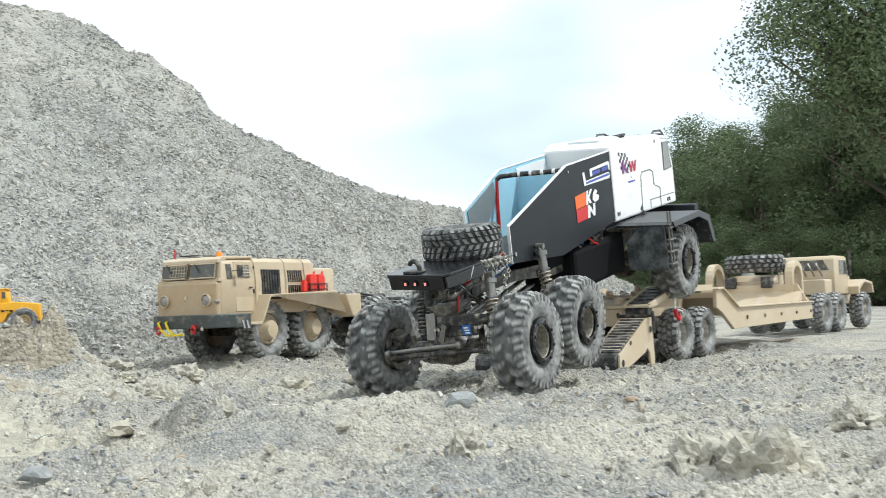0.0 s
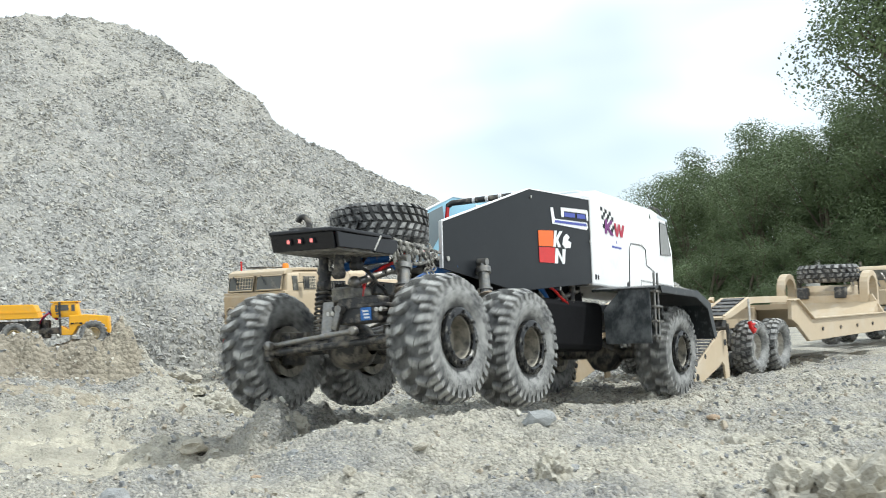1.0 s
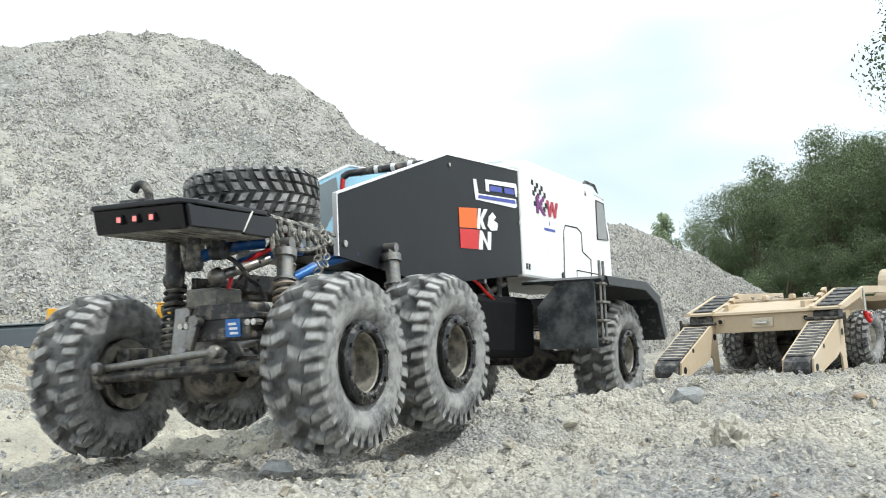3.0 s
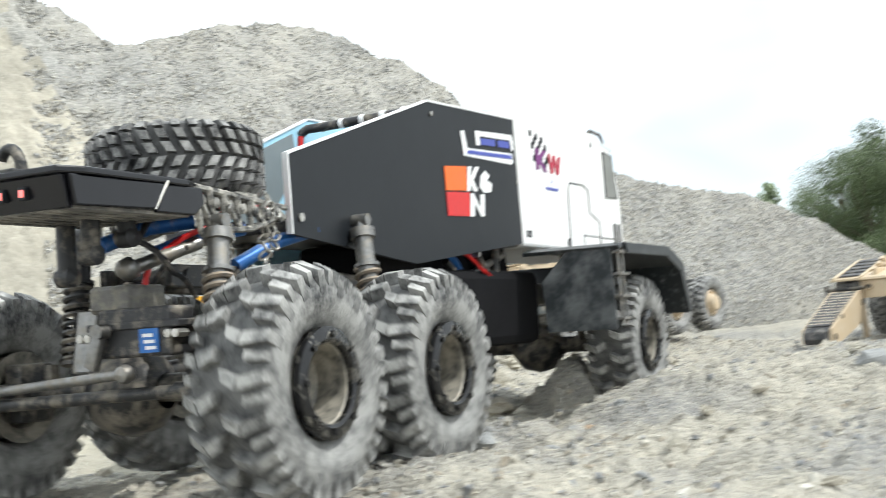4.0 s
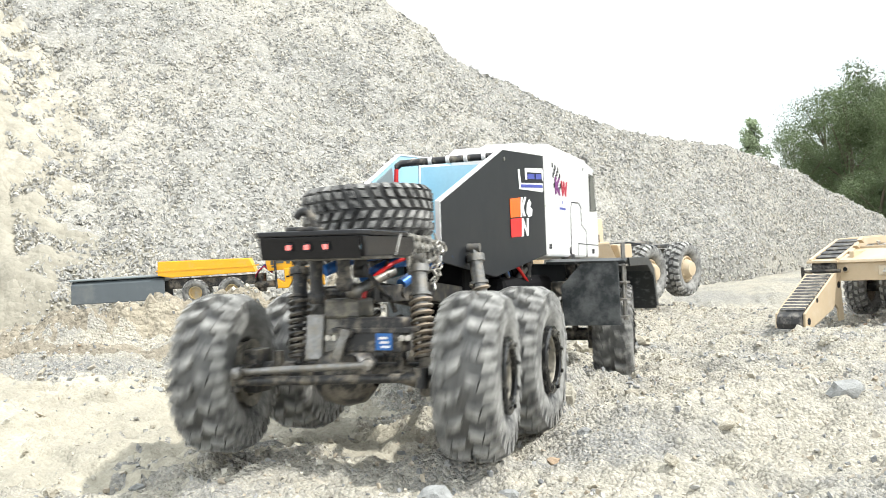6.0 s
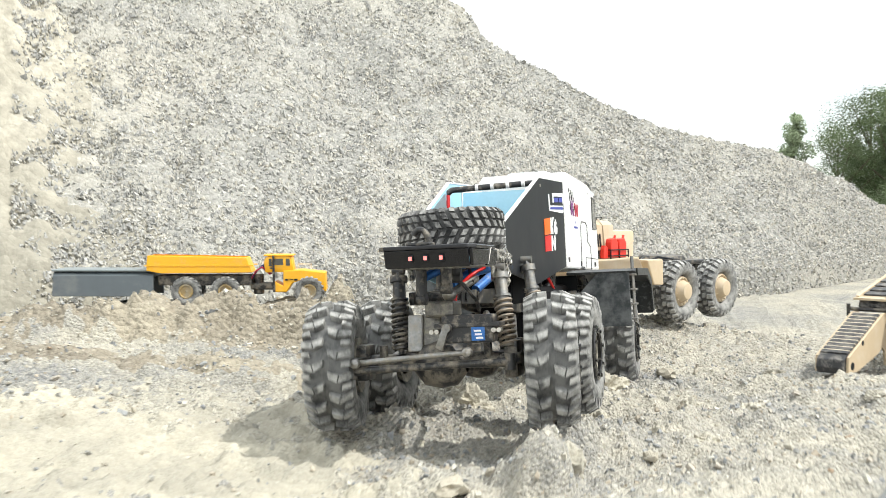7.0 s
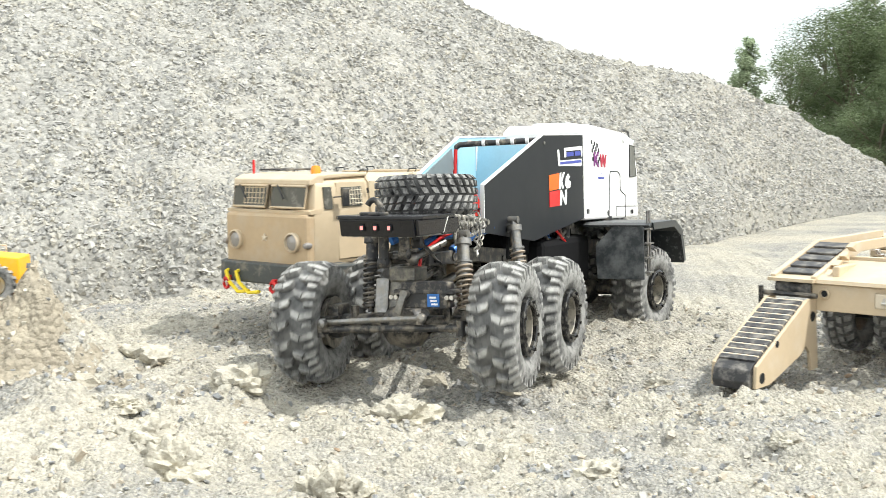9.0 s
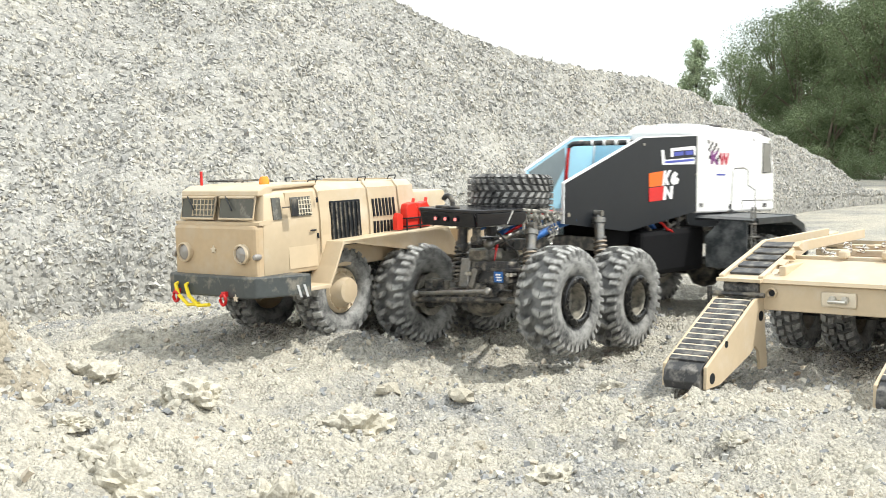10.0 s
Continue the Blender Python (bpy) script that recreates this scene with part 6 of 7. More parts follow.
    for s in (-1, 1):
        bm = bmesh.new()
        box(bm, -0.440, 0.10, s * 0.030 - 0.004, s * 0.030 + 0.004, 0.070, 0.094, 0.001)
        part("chassis_rail", bm, DARK_METAL, t)
    bm = bmesh.new()
    box(bm, -0.42, -0.19, -0.045, 0.045, 0.096, 0.104, 0.002)
    lathe(bm, [(0.0, 0.114), (0.040, 0.113), (0.044, 0.108), (0.044, 0.103)], 24, "z", (-0.335, 0, 0), closed=False)
    part("fifth_wheel", bm, DARK_METAL, t, "dark coupling plate", 40)
    for s in (-1, 1):
        bm = bmesh.new()
        for q, (x0, x1) in enumerate(((-0.25, -0.20), (-0.235, -0.30))):
            tube(bm, [(x0, s * 0.03, 0.10), (0.5 * (x0 + x1), s * 0.04, 0.113), (x1, s * 0.05, 0.108)], 0.002, 6)
        part("hose", bm, MATT_BLACK, t, "", 50)
    src = {}
    for x, half in ((0.018, 0.055), (-0.099, 0.053), (-0.279, 0.071), (-0.399, 0.074)):
        bm = bmesh.new()
        rod(bm, (x, -0.07, 0.0495), (x, 0.07, 0.0495), 0.010, 10)
        lathe(bm, [(0.010, -0.02), (0.020, 0.0), (0.010, 0.02)], 12, "y", (x, 0, 0.0495), closed=False)
        part("axle", bm, DARK_METAL, t, "", 40)
        for s in (-1, 1):
            w = maz_wheel(t, pose(x, s * half, 0.0505, 0, random.uniform(0, 90), 0), s, src.get(s))
            src[s] = w
    return t


# ---------------------------------------------------------------- the articulated dump truck, yellow (origin on the ground under its front axle)
def dump_truck(m):
    def part(name, bm, mat, parent, label="", smooth=None):
        # a low cab, its roof level with the body's rim
        for v in bm.verts:
            if name in ("cab", "window", "roof"):
                v.co.z = 0.078 + (v.co.z - 0.078) * 0.78
            elif name in ("dump_body", "body_rib"):
                v.co.z += 0.002
        return plain_part(name, bm, mat, parent, label, smooth)

    t = thing("dump_truck", "yellow model dump truck parked behind low mounds of earth", "model truck", m)
    bm = bmesh.new()
    prism(bm, [(-0.030, 0.050), (-0.030, 0.084), (0.012, 0.086), (0.064, 0.080), (0.066, 0.038), (0.050, 0.036), (0.036, 0.058), (0.014, 0.064), (-0.010, 0.056), (-0.022, 0.036), (-0.050, 0.036), (-0.050, 0.06)], -0.036, 0.036, bevel=0.002)
    hood = part("hood", bm, YELLOW, t, "yellow bonnet with a wheel arch")
    for k in range(3):
        bm = bmesh.new()
        box(bm, -0.026 + 0.010 * k, -0.018 + 0.010 * k, -0.0372, -0.036, 0.062 + 0.002 * (k % 2), 0.066)
        part("panel_mark", bm, MATT_BLACK, hood)
    bm = bmesh.new()
    prism(bm, [(-0.070, 0.080), (-0.074, 0.112), (-0.068, 0.126), (-0.030, 0.130), (-0.012, 0.126), (-0.006, 0.082)], -0.034, 0.034, bevel=0.003)
    cab = part("cab", bm, YELLOW, t, "yellow cab with dark windows", 35)
    for x0, x1, z0, z1 in ((-0.062, -0.055, 0.098, 0.120), (-0.049, -0.030, 0.102, 0.120), (-0.024, -0.015, 0.100, 0.120), (-0.060, -0.048, 0.090, 0.095)):
        for s in (-1, 1):
            bm = bmesh.new()
            prism(bm, [(x0, z0), (x1, z0), (x1 - 0.001, z1), (x0, z1)], s * 0.0335, s * 0.0348)
            part("window", bm, DARK_GLASS, cab, "dark cab window")
    for y0, y1 in ((-0.028, -0.003), (0.003, 0.028)):
        bm = bmesh.new()
        prism(bm, [(-0.0752, 0.100), (-0.0715, 0.122), (-0.0705, 0.122), (-0.074, 0.100)], y0, y1)
        part("window", bm, DARK_GLASS, cab, "dark rear window")
    bm = bmesh.new()
    box(bm, -0.074, -0.008, -0.036, 0.036, 0.1275, 0.1315, 0.0015)
    part("roof", bm, YELLOW, cab, "yellow cab roof")
    bm = bmesh.new()
    rod(bm, (-0.050, -0.037, 0.036), (-0.052, -0.037, 0.118), 0.0028, 8)
    part("exhaust", bm, BLACK_PLASTIC, t, "thin black exhaust pipe", 40)
    bm = bmesh.new()
    bm.free()
    for y in (-0.025, 0.025):
        bm = bmesh.new()
        tube(bm, [(0.0, y, 0.085), (0.0, y, 0.098), (0.03, y, 0.096), (0.03, y, 0.084)], 0.001, 5)
        part("hand_rail", bm, PALE_TAN, t)
    bm = bmesh.new()
    box(bm, -0.105, -0.04, -0.016, 0.016, 0.040, 0.056, 0.003)
    rod(bm, (-0.088, 0, 0.03), (-0.088, 0, 0.075), 0.012, 12)
    part("joint", bm, DARK_METAL, t, "dark articulated joint", 40)
    rnd = random.Random(8)
    for k in range(4):
        bm = bmesh.new()
        y = -0.02 + 0.01 * k
        tube(bm, [(-0.060, y, 0.075), (-0.078, y - 0.012, 0.092 + 0.004 * (k % 2)), (-0.092, y - 0.01, 0.082), (-0.102, y, 0.066)], 0.0017, 6)
        part("hose", bm, BLUE_INK if k % 2 else RED_INK, t, "", 50)
    bm = bmesh.new()
    prism(bm, [(-0.098, 0.078), (-0.112, 0.112), (-0.330, 0.116), (-0.332, 0.082), (-0.30, 0.076)], -0.042, 0.042, bevel=0.0015)
    bmesh.ops.delete(bm, geom=[f for f in bm.faces if f.normal.z > 0.9 and f.calc_area() > 0.005], context="FACES_ONLY")
    part("dump_body", bm, YELLOW, t, "yellow dump body")
    bm = bmesh.new()
    box(bm, -0.335, -0.095, -0.043, -0.0405, 0.092, 0.0945)
    box(bm, -0.335, -0.095, 0.0405, 0.043, 0.092, 0.0945)
    part("body_rib", bm, YELLOW, t)
    bm = bmesh.new()
    box(bm, -0.31, -0.10, -0.022, 0.022, 0.050, 0.074, 0.003)
    part("chassis", bm, DARK_METAL, t)
    src = {}
    for x in (0.028, -0.158, -0.245):
        for s in (-1, 1):
            if s in src:
                w = src[s].copy()
                scene.collection.objects.link(w)
                for c in src[s].children:
                    k = c.copy()
                    scene.collection.objects.link(k)
                    k.parent = w
            else:
                bm = bmesh.new()
                lathe(bm, [(0.0165, s * -0.008), (0.0160, s * 0.009), (0.0135, s * 0.010), (0.0125, s * 0.003), (0.004, s * 0.002), (0.0, s * 0.004)], 22, closed=False)
                w = part("wheel", bm, DUSTY_YELLOW, t, "dusty yellow-grey wheel rim", 40)
                bm = bmesh.new()
                tyre_mesh(bm, 0.034, 0.026, 0.0165, 18, "bar", 32)
                part("tyre", bm, RUBBER_DUSTY, w, "", 40)
            w.matrix_basis = pose(x, s * 0.034, 0.038, 0, 17 * x * 100, 0)
            src[s] = w
    return t


# ---------------------------------------------------------------- low-loader trailer (x ahead towards its tractor, origin on the ground between the ramp feet)
def trailer_wheel(parent, m, s, R, w_, src):
    if s in src:
        w = src[s].copy()
        scene.collection.objects.link(w)
        w.parent = parent
        for c in src[s].children:
            k = c.copy()
            scene.collection.objects.link(k)
            k.parent = w
    else:
        b = R * 0.5
        bm = bmesh.new()
        lathe(bm, [(b, s * -0.3 * w_), (b * 0.96, s * 0.28 * w_), (b * 0.86, s * 0.30 * w_), (b * 0.80, s * 0.05 * w_), (b * 0.3, s * 0.02 * w_), (b * 0.28, s * 0.2 * w_), (0, s * 0.22 * w_)], 26, closed=False)
        w = part("wheel", bm, STEEL, parent, "shiny metal wheel rim", 40)
        bm = bmesh.new()
        tyre_mesh(bm, R, w_, b, 22, "block", 40)
        part("tyre", bm, RUBBER_DUSTY, w, "", 40)
        src[s] = w
    w.matrix_basis = m
    return w


def ramp_trailer(m):
    """Rear bogie section with two folding ramps, and the long low bed with hoops ahead of it."""
    t = thing("low_loader_trailer", "tan model low-loader trailer with lowered rubber-slatted ramps", "model trailer", m)
    HW, A, B, TZ = 0.139, 0.125, 0.255, 0.116
    for s in (-1, 1):
        y0, y1 = s * HW, s * (HW - 0.049)
        # lower ramp: two cheeks and a belt of slats
        for y in (y0, y1):
            bm = bmesh.new()
            pr = [(-0.002, 0.004), (0.0, 0.028), (A - 0.006, 0.086), (A + 0.016, 0.088), (A + 0.024, 0.005), (A + 0.006, 0.004), (A + 0.002, 0.026), (A - 0.008, 0.034), (A - 0.020, 0.026), (0.030, 0.004)]
            prism(bm, pr, y - 0.002, y + 0.002, bevel=0.0006)
            ck = part("ramp_cheek", bm, TAN, t, "tan ramp side plate")
            # the plate isn't pierced; black discs paint the openings' shade
            for x, z, r in ((0.012, 0.014, 0.006), (0.046, 0.046, 0.004), (A + 0.008, 0.066, 0.006)):
                bm = bmesh.new()
                rod(bm, (x, y - 0.0023, z), (x, y + 0.0023, z), r, 12)
                part("hole", bm, MATT_BLACK, ck, "black disc painted for the shade of a round opening")
        ya, yb = min(y0, y1) + 0.003, max(y0, y1) - 0.003
        bm = bmesh.new()
        prism(bm, [(-0.006, 0.003), (-0.009, 0.012), (-0.006, 0.024), (0.004, 0.031), (A - 0.008, 0.084), (A - 0.004, 0.080), (0.010, 0.024), (0.006, 0.003)], ya, yb, bevel=0.001)
        part("ramp_deck", bm, RUBBER_SMOOTH, t, "dark rubber ramp facing")
        n = 12
        for k in range(n):
            u = (k + 0.5) / n
            x, z = 0.004 + (A - 0.012) * u, 0.0315 + 0.053 * u
            bm = bmesh.new()
            box(bm, -0.0038, 0.0038, ya, yb, -0.0012, 0.0016, 0.0006, m=pose(x, 0, z, 0, -25, 0))
            part("ramp_slat", bm, RUBBER_SMOOTH, t)
            bm = bmesh.new()
            box(bm, -0.0008, 0.0008, ya, yb, -0.001, 0.0012, 0.0, m=pose(x + 0.0046, 0, z + 0.0023, 0, -25, 0))
            part("ramp_bar", bm, PALE_TAN, t)
        # hinge roller
        bm = bmesh.new()
        rod(bm, (A + 0.022, ya, 0.096), (A + 0.022, yb, 0.096), 0.011, 16)
        part("hinge_roller", bm, RUBBER_SMOOTH, t, "dark hinge roller", 40)
        # upper ramp
        for y in (y0, y1):
            bm = bmesh.new()
            prism(bm, [(A + 0.012, 0.106), (A + 0.012, 0.111), (B, TZ + 0.026), (B + 0.20, TZ + 0.026), (B + 0.20, TZ + 0.014), (B + 0.010, TZ + 0.014), (A + 0.034, 0.106)], y - 0.003, y + 0.003, bevel=0.0006)
            part("deck_rail", bm, TAN, t, "tan deck rail")
        bm = bmesh.new()
        prism(bm, [(A + 0.016, 0.108), (B, TZ + 0.0235), (B, TZ + 0.020), (A + 0.022, 0.106)], ya, yb)
        prism(bm, [(A + 0.004, 0.104), (A + 0.004, 0.108), (A + 0.026, 0.108), (A + 0.026, 0.104)], ya - 0.006, yb + 0.006, bevel=0.0005)
        part("upper_ramp", bm, TAN, t, "tan upper ramp plate")
        for k in range(5):
            u = (k + 0.5) / 5
            x, z = A + 0.022 + (B - A - 0.026) * u, 0.1105 + (TZ + 0.0245 - 0.1105) * u
            bm = bmesh.new()
            box(bm, -0.0085, 0.0085, ya + 0.002, yb - 0.002, -0.001, 0.0016, 0.0007, m=pose(x, 0, z, 0, -math.degrees(math.atan2(TZ - 0.085, B - A)), 0))
            part("upper_slat", bm, RUBBER_SMOOTH, t)
        bm = bmesh.new()
        for k in range(4):
            x = A + 0.03 + 0.02 * k
            prism(bm, [(x, 0.112 + 0.009 * k), (x + 0.012, 0.117 + 0.009 * k), (x + 0.012, 0.106 + 0.009 * k)], y1 - s * 0.004, y1 - s * 0.012)
        part("gusset", bm, TAN, t)
        bm = bmesh.new()
        rod(bm, (A + 0.004, y0 + s * 0.008, 0.090), (A + 0.004, y1 - s * 0.008, 0.090), 0.003, 8)
        rod(bm, (A + 0.004, y0 + s * 0.010, 0.060), (A + 0.002, y0 + s * 0.010, 0.098), 0.003, 8)
        part("hinge_pin", bm, DARK_METAL, t, "", 40)
        bm = bmesh.new()
        tube(bm, [(B - 0.01, -HW - 0.004, TZ + 0.022), (B - 0.012, -HW - 0.006, 0.11), (B - 0.014, -HW - 0.006, 0.096)], 0.0018, 6)
        if s < 0:
            part("chain", bm, STEEL, t, "hanging bright chain", 50)
            bm = bmesh.new()
            tube(bm, [(B - 0.014, -HW - 0.006, 0.098), (B - 0.014, -HW - 0.008, 0.088), (B - 0.006, -HW - 0.010, 0.080), (B + 0.002, -HW - 0.009, 0.084), (B - 0.002, -HW - 0.008, 0.094)], 0.004, 8)
            part("hook", bm, RED_PAINT, t, "red load hook", 50)
        else:
            bm.free()
    # rear beam with lamps and hitch
    bm = bmesh.new()
    box(bm, A + 0.016, A + 0.026, -0.094, 0.094, 0.072, 0.104, 0.001)
    prism(bm, [(A + 0.010, 0.104), (A + 0.012, 0.108), (A + 0.09, TZ + 0.008), (A + 0.09, TZ), (A + 0.02, 0.100)], -0.094, 0.094)
    rb = part("rear_beam", bm, TAN, t, "tan rear beam")
    for s in (-1, 1):
        bm = bmesh.new()
        lathe(bm, [(0.0065, A + 0.017), (0.0065, A + 0.0135), (0.005, A + 0.0125), (0.004, A + 0.016), (0.0, A + 0.016)], 16, "x", (0, s * 0.078, 0.092), closed=False)
        rl = part("rear_lamp", bm, TAN, rb, "round lamp socket", 40)
        bm = bmesh.new()
        rod(bm, (A + 0.0150, s * 0.078, 0.092), (A + 0.0162, s * 0.078, 0.092), 0.0036, 12)
        part("socket", bm, MATT_BLACK, rl)
    bm = bmesh.new()
    box(bm, A + 0.0135, A + 0.016, -0.020, 0.020, 0.080, 0.097, 0.002)
    hp = part("hitch_plate", bm, PALE_TAN, rb, "hitch recess plate")
    bm = bmesh.new()
    for y in (-0.008, 0.006):
        rod(bm, (A + 0.010, y, 0.089), (A + 0.015, y, 0.089), 0.0042, 10)
    rod(bm, (A + 0.009, -0.010, 0.087), (A + 0.009, 0.010, 0.087), 0.0022, 8)
    part("coupling", bm, STEEL, hp, "metal coupling pins", 40)
    # frame, cross beams and gear between the rails
    for s in (-1, 1):
        bm = bmesh.new()
        box(bm, A + 0.026, B + 0.21, s * 0.070 - 0.004, s * 0.070 + 0.004, 0.084, TZ + 0.006, 0.001)
        part("frame_rail", bm, TAN, t)
    for k, x in enumerate((A + 0.095, B + 0.05, B + 0.12)):
        bm = bmesh.new()
        box(bm, x, x + 0.008, -0.094, 0.094, TZ + 0.004, TZ + 0.012, 0.001)
        part("cross_beam", bm, TAN, t)
    bm = bmesh.new()
    box(bm, A + 0.10, B + 0.16, -0.066, 0.066, TZ - 0.020, TZ - 0.016)
    part("well_floor", bm, RUST_BROWN, t, "brown rusty well floor")
    for y in (-0.03, 0.02):
        bm = bmesh.new()
        box(bm, A + 0.088, A + 0.104, y, y + 0.010, TZ + 0.010, TZ + 0.020, 0.003)
        part("bollard", bm, TAN, t)
    rnd = random.Random(12)
    for y0c, n in ((-0.055, 26), (0.045, 22)):
        for k in range(n):
            bm = bmesh.new()
            x = A + 0.11 + 0.0058 * k
            mm = pose(x, y0c + 0.02 * math.sin(k * 0.5) + rnd.uniform(-0.002, 0.002), TZ + 0.014 + 0.004 * math.sin(k * 0.9), 90 * (k % 2), rnd.uniform(-15, 15), rnd.uniform(-15, 15))
            tube(bm, [mm @ Vector((0.0048 * math.cos(a), 0.0026 * math.sin(a), 0)) for a in [q * math.tau / 8 for q in range(8)]], 0.0010, 5, closed=True)
            part("chain_link", bm, STEEL, t, "", 60)
    # bogie wheels: two axles, twin tyres inside and out
    src = {}
    for x in (B + 0.055, B + 0.175):
        bm = bmesh.new()
        rod(bm, (x, -0.12, 0.050), (x, 0.12, 0.050), 0.008, 10)
        part("axle", bm, DARK_METAL, t, "", 40)
        for s in (-1, 1):
            for y in (0.118, 0.052):
                trailer_wheel(t, pose(x, s * y, 0.050, 0, rnd.uniform(0, 60), 0), s, 0.050, 0.040, src)
    # sloping neck down to the low bed
    X0, X1, X2 = 0.46, 0.57, 1.12
    for s in (-1, 1):
        bm = bmesh.new()
        prism(bm, [(X0 - 0.01, TZ + 0.016), (X0 + 0.02, TZ + 0.018), (X1, 0.094), (X2, 0.094), (X2 + 0.008, 0.086), (X2 + 0.008, 0.054), (X1 - 0.02, 0.050), (X0 + 0.02, 0.086), (X0 - 0.01, 0.096)], s * 0.150, s * 0.142, bevel=0.001)
        sb = part("side_beam", bm, TAN, t, "tan bed side beam")
        bm = bmesh.new()
        run = [(X0 - 0.01, TZ + 0.018), (X0 + 0.02, TZ + 0.020), (X1, 0.0965), (X2 + 0.004, 0.0965)]
        prism(bm, run + [(x, z - 0.003) for x, z in run[::-1]], s * 0.156, s * 0.134, bevel=0.0006)
        part("top_flange", bm, TAN, sb)
        for k in range(5):
            bm = bmesh.new()
            x = X1 + 0.06 + 0.12 * k
            rod(bm, (x, s * 0.1505, 0.072), (x, s * 0.1525, 0.072), 0.004, 10)
            part("stake_pocket", bm, DARK_METAL, sb)
    bm = bmesh.new()
    prism(bm, [(X0, TZ + 0.010), (X1, 0.086), (X2, 0.086), (X2, 0.078), (X1 - 0.004, 0.078), (X0, TZ)], -0.142, 0.142)
    part("bed_floor", bm, TAN, t, "tan bed floor")
    # front wall with hoops and stops
    bm = bmesh.new()
    prism(bm, [(-0.150, 0.088), (-0.120, 0.140), (0.120, 0.140), (0.150, 0.088)], X2 - 0.012, X2 - 0.004, "x", bevel=0.001)
    prism(bm, [(X2 - 0.07, 0.087), (X2 - 0.008, 0.125), (X2 - 0.008, 0.087)], -0.132, 0.132)
    part("head_board", bm, TAN, t, "tan sloping head board")
    for s in (-1, 1):
        bm = bmesh.new()
        arc = [(X2 - 0.016 + 0.0, 0.110)] + [(X2 + 0.030 - 0.046 * math.cos(a), 0.158 + 0.040 * math.sin(a)) for a in [q * math.pi / 10 for q in range(11)]] + [(X2 + 0.076, 0.110)]
        inn = [(X2 - 0.004, 0.110)] + [(X2 + 0.030 - 0.034 * math.cos(a), 0.156 + 0.029 * math.sin(a)) for a in [q * math.pi / 10 for q in range(11)]] + [(X2 + 0.064, 0.110)]
        prism(bm, arc + inn[::-1], s * 0.112, s * 0.092, bevel=0.0008)
        part("hoop", bm, TAN, t, "tan hoop over the gooseneck")
        for y in (0.046,):
            bm = bmesh.new()
            box(bm, X2 - 0.020, X2 - 0.002, s * y - 0.014, s * y + 0.014, 0.132, 0.160, 0.003)
            part("buffer", bm, RUBBER_SMOOTH, t, "dark rubber buffer")
    bm = bmesh.new()
    prism(bm, [(X2, 0.092), (X2, 0.150), (X2 + 0.03, 0.165), (X2 + 0.20, 0.160), (X2 + 0.20, 0.138), (X2 + 0.05, 0.130), (X2 + 0.03, 0.092)], -0.060, 0.060, bevel=0.002)
    part("gooseneck", bm, TAN, t, "tan gooseneck")
    for s in (-1, 1):
        bm = bmesh.new()
        rod(bm, (X2 + 0.05, s * 0.076, 0.115), (X2 + 0.05, s * 0.076, 0.185), 0.006, 10)
        part("ram", bm, DARK_METAL, t, "", 40)
    # spare tyre across the neck
    bm = bmesh.new()
    tyre_mesh(bm, 0.075, 0.044, 0.038, 24, "block", 44)
    bmesh.ops.transform(bm, matrix=pose(X2 + 0.045, 0.0, 0.194, 90, 0, 0), verts=bm.verts[:])
    part("spare_tyre", bm, RUBBER_BLACK, t, "black spare tyre lying flat on the neck", 40)
    return t


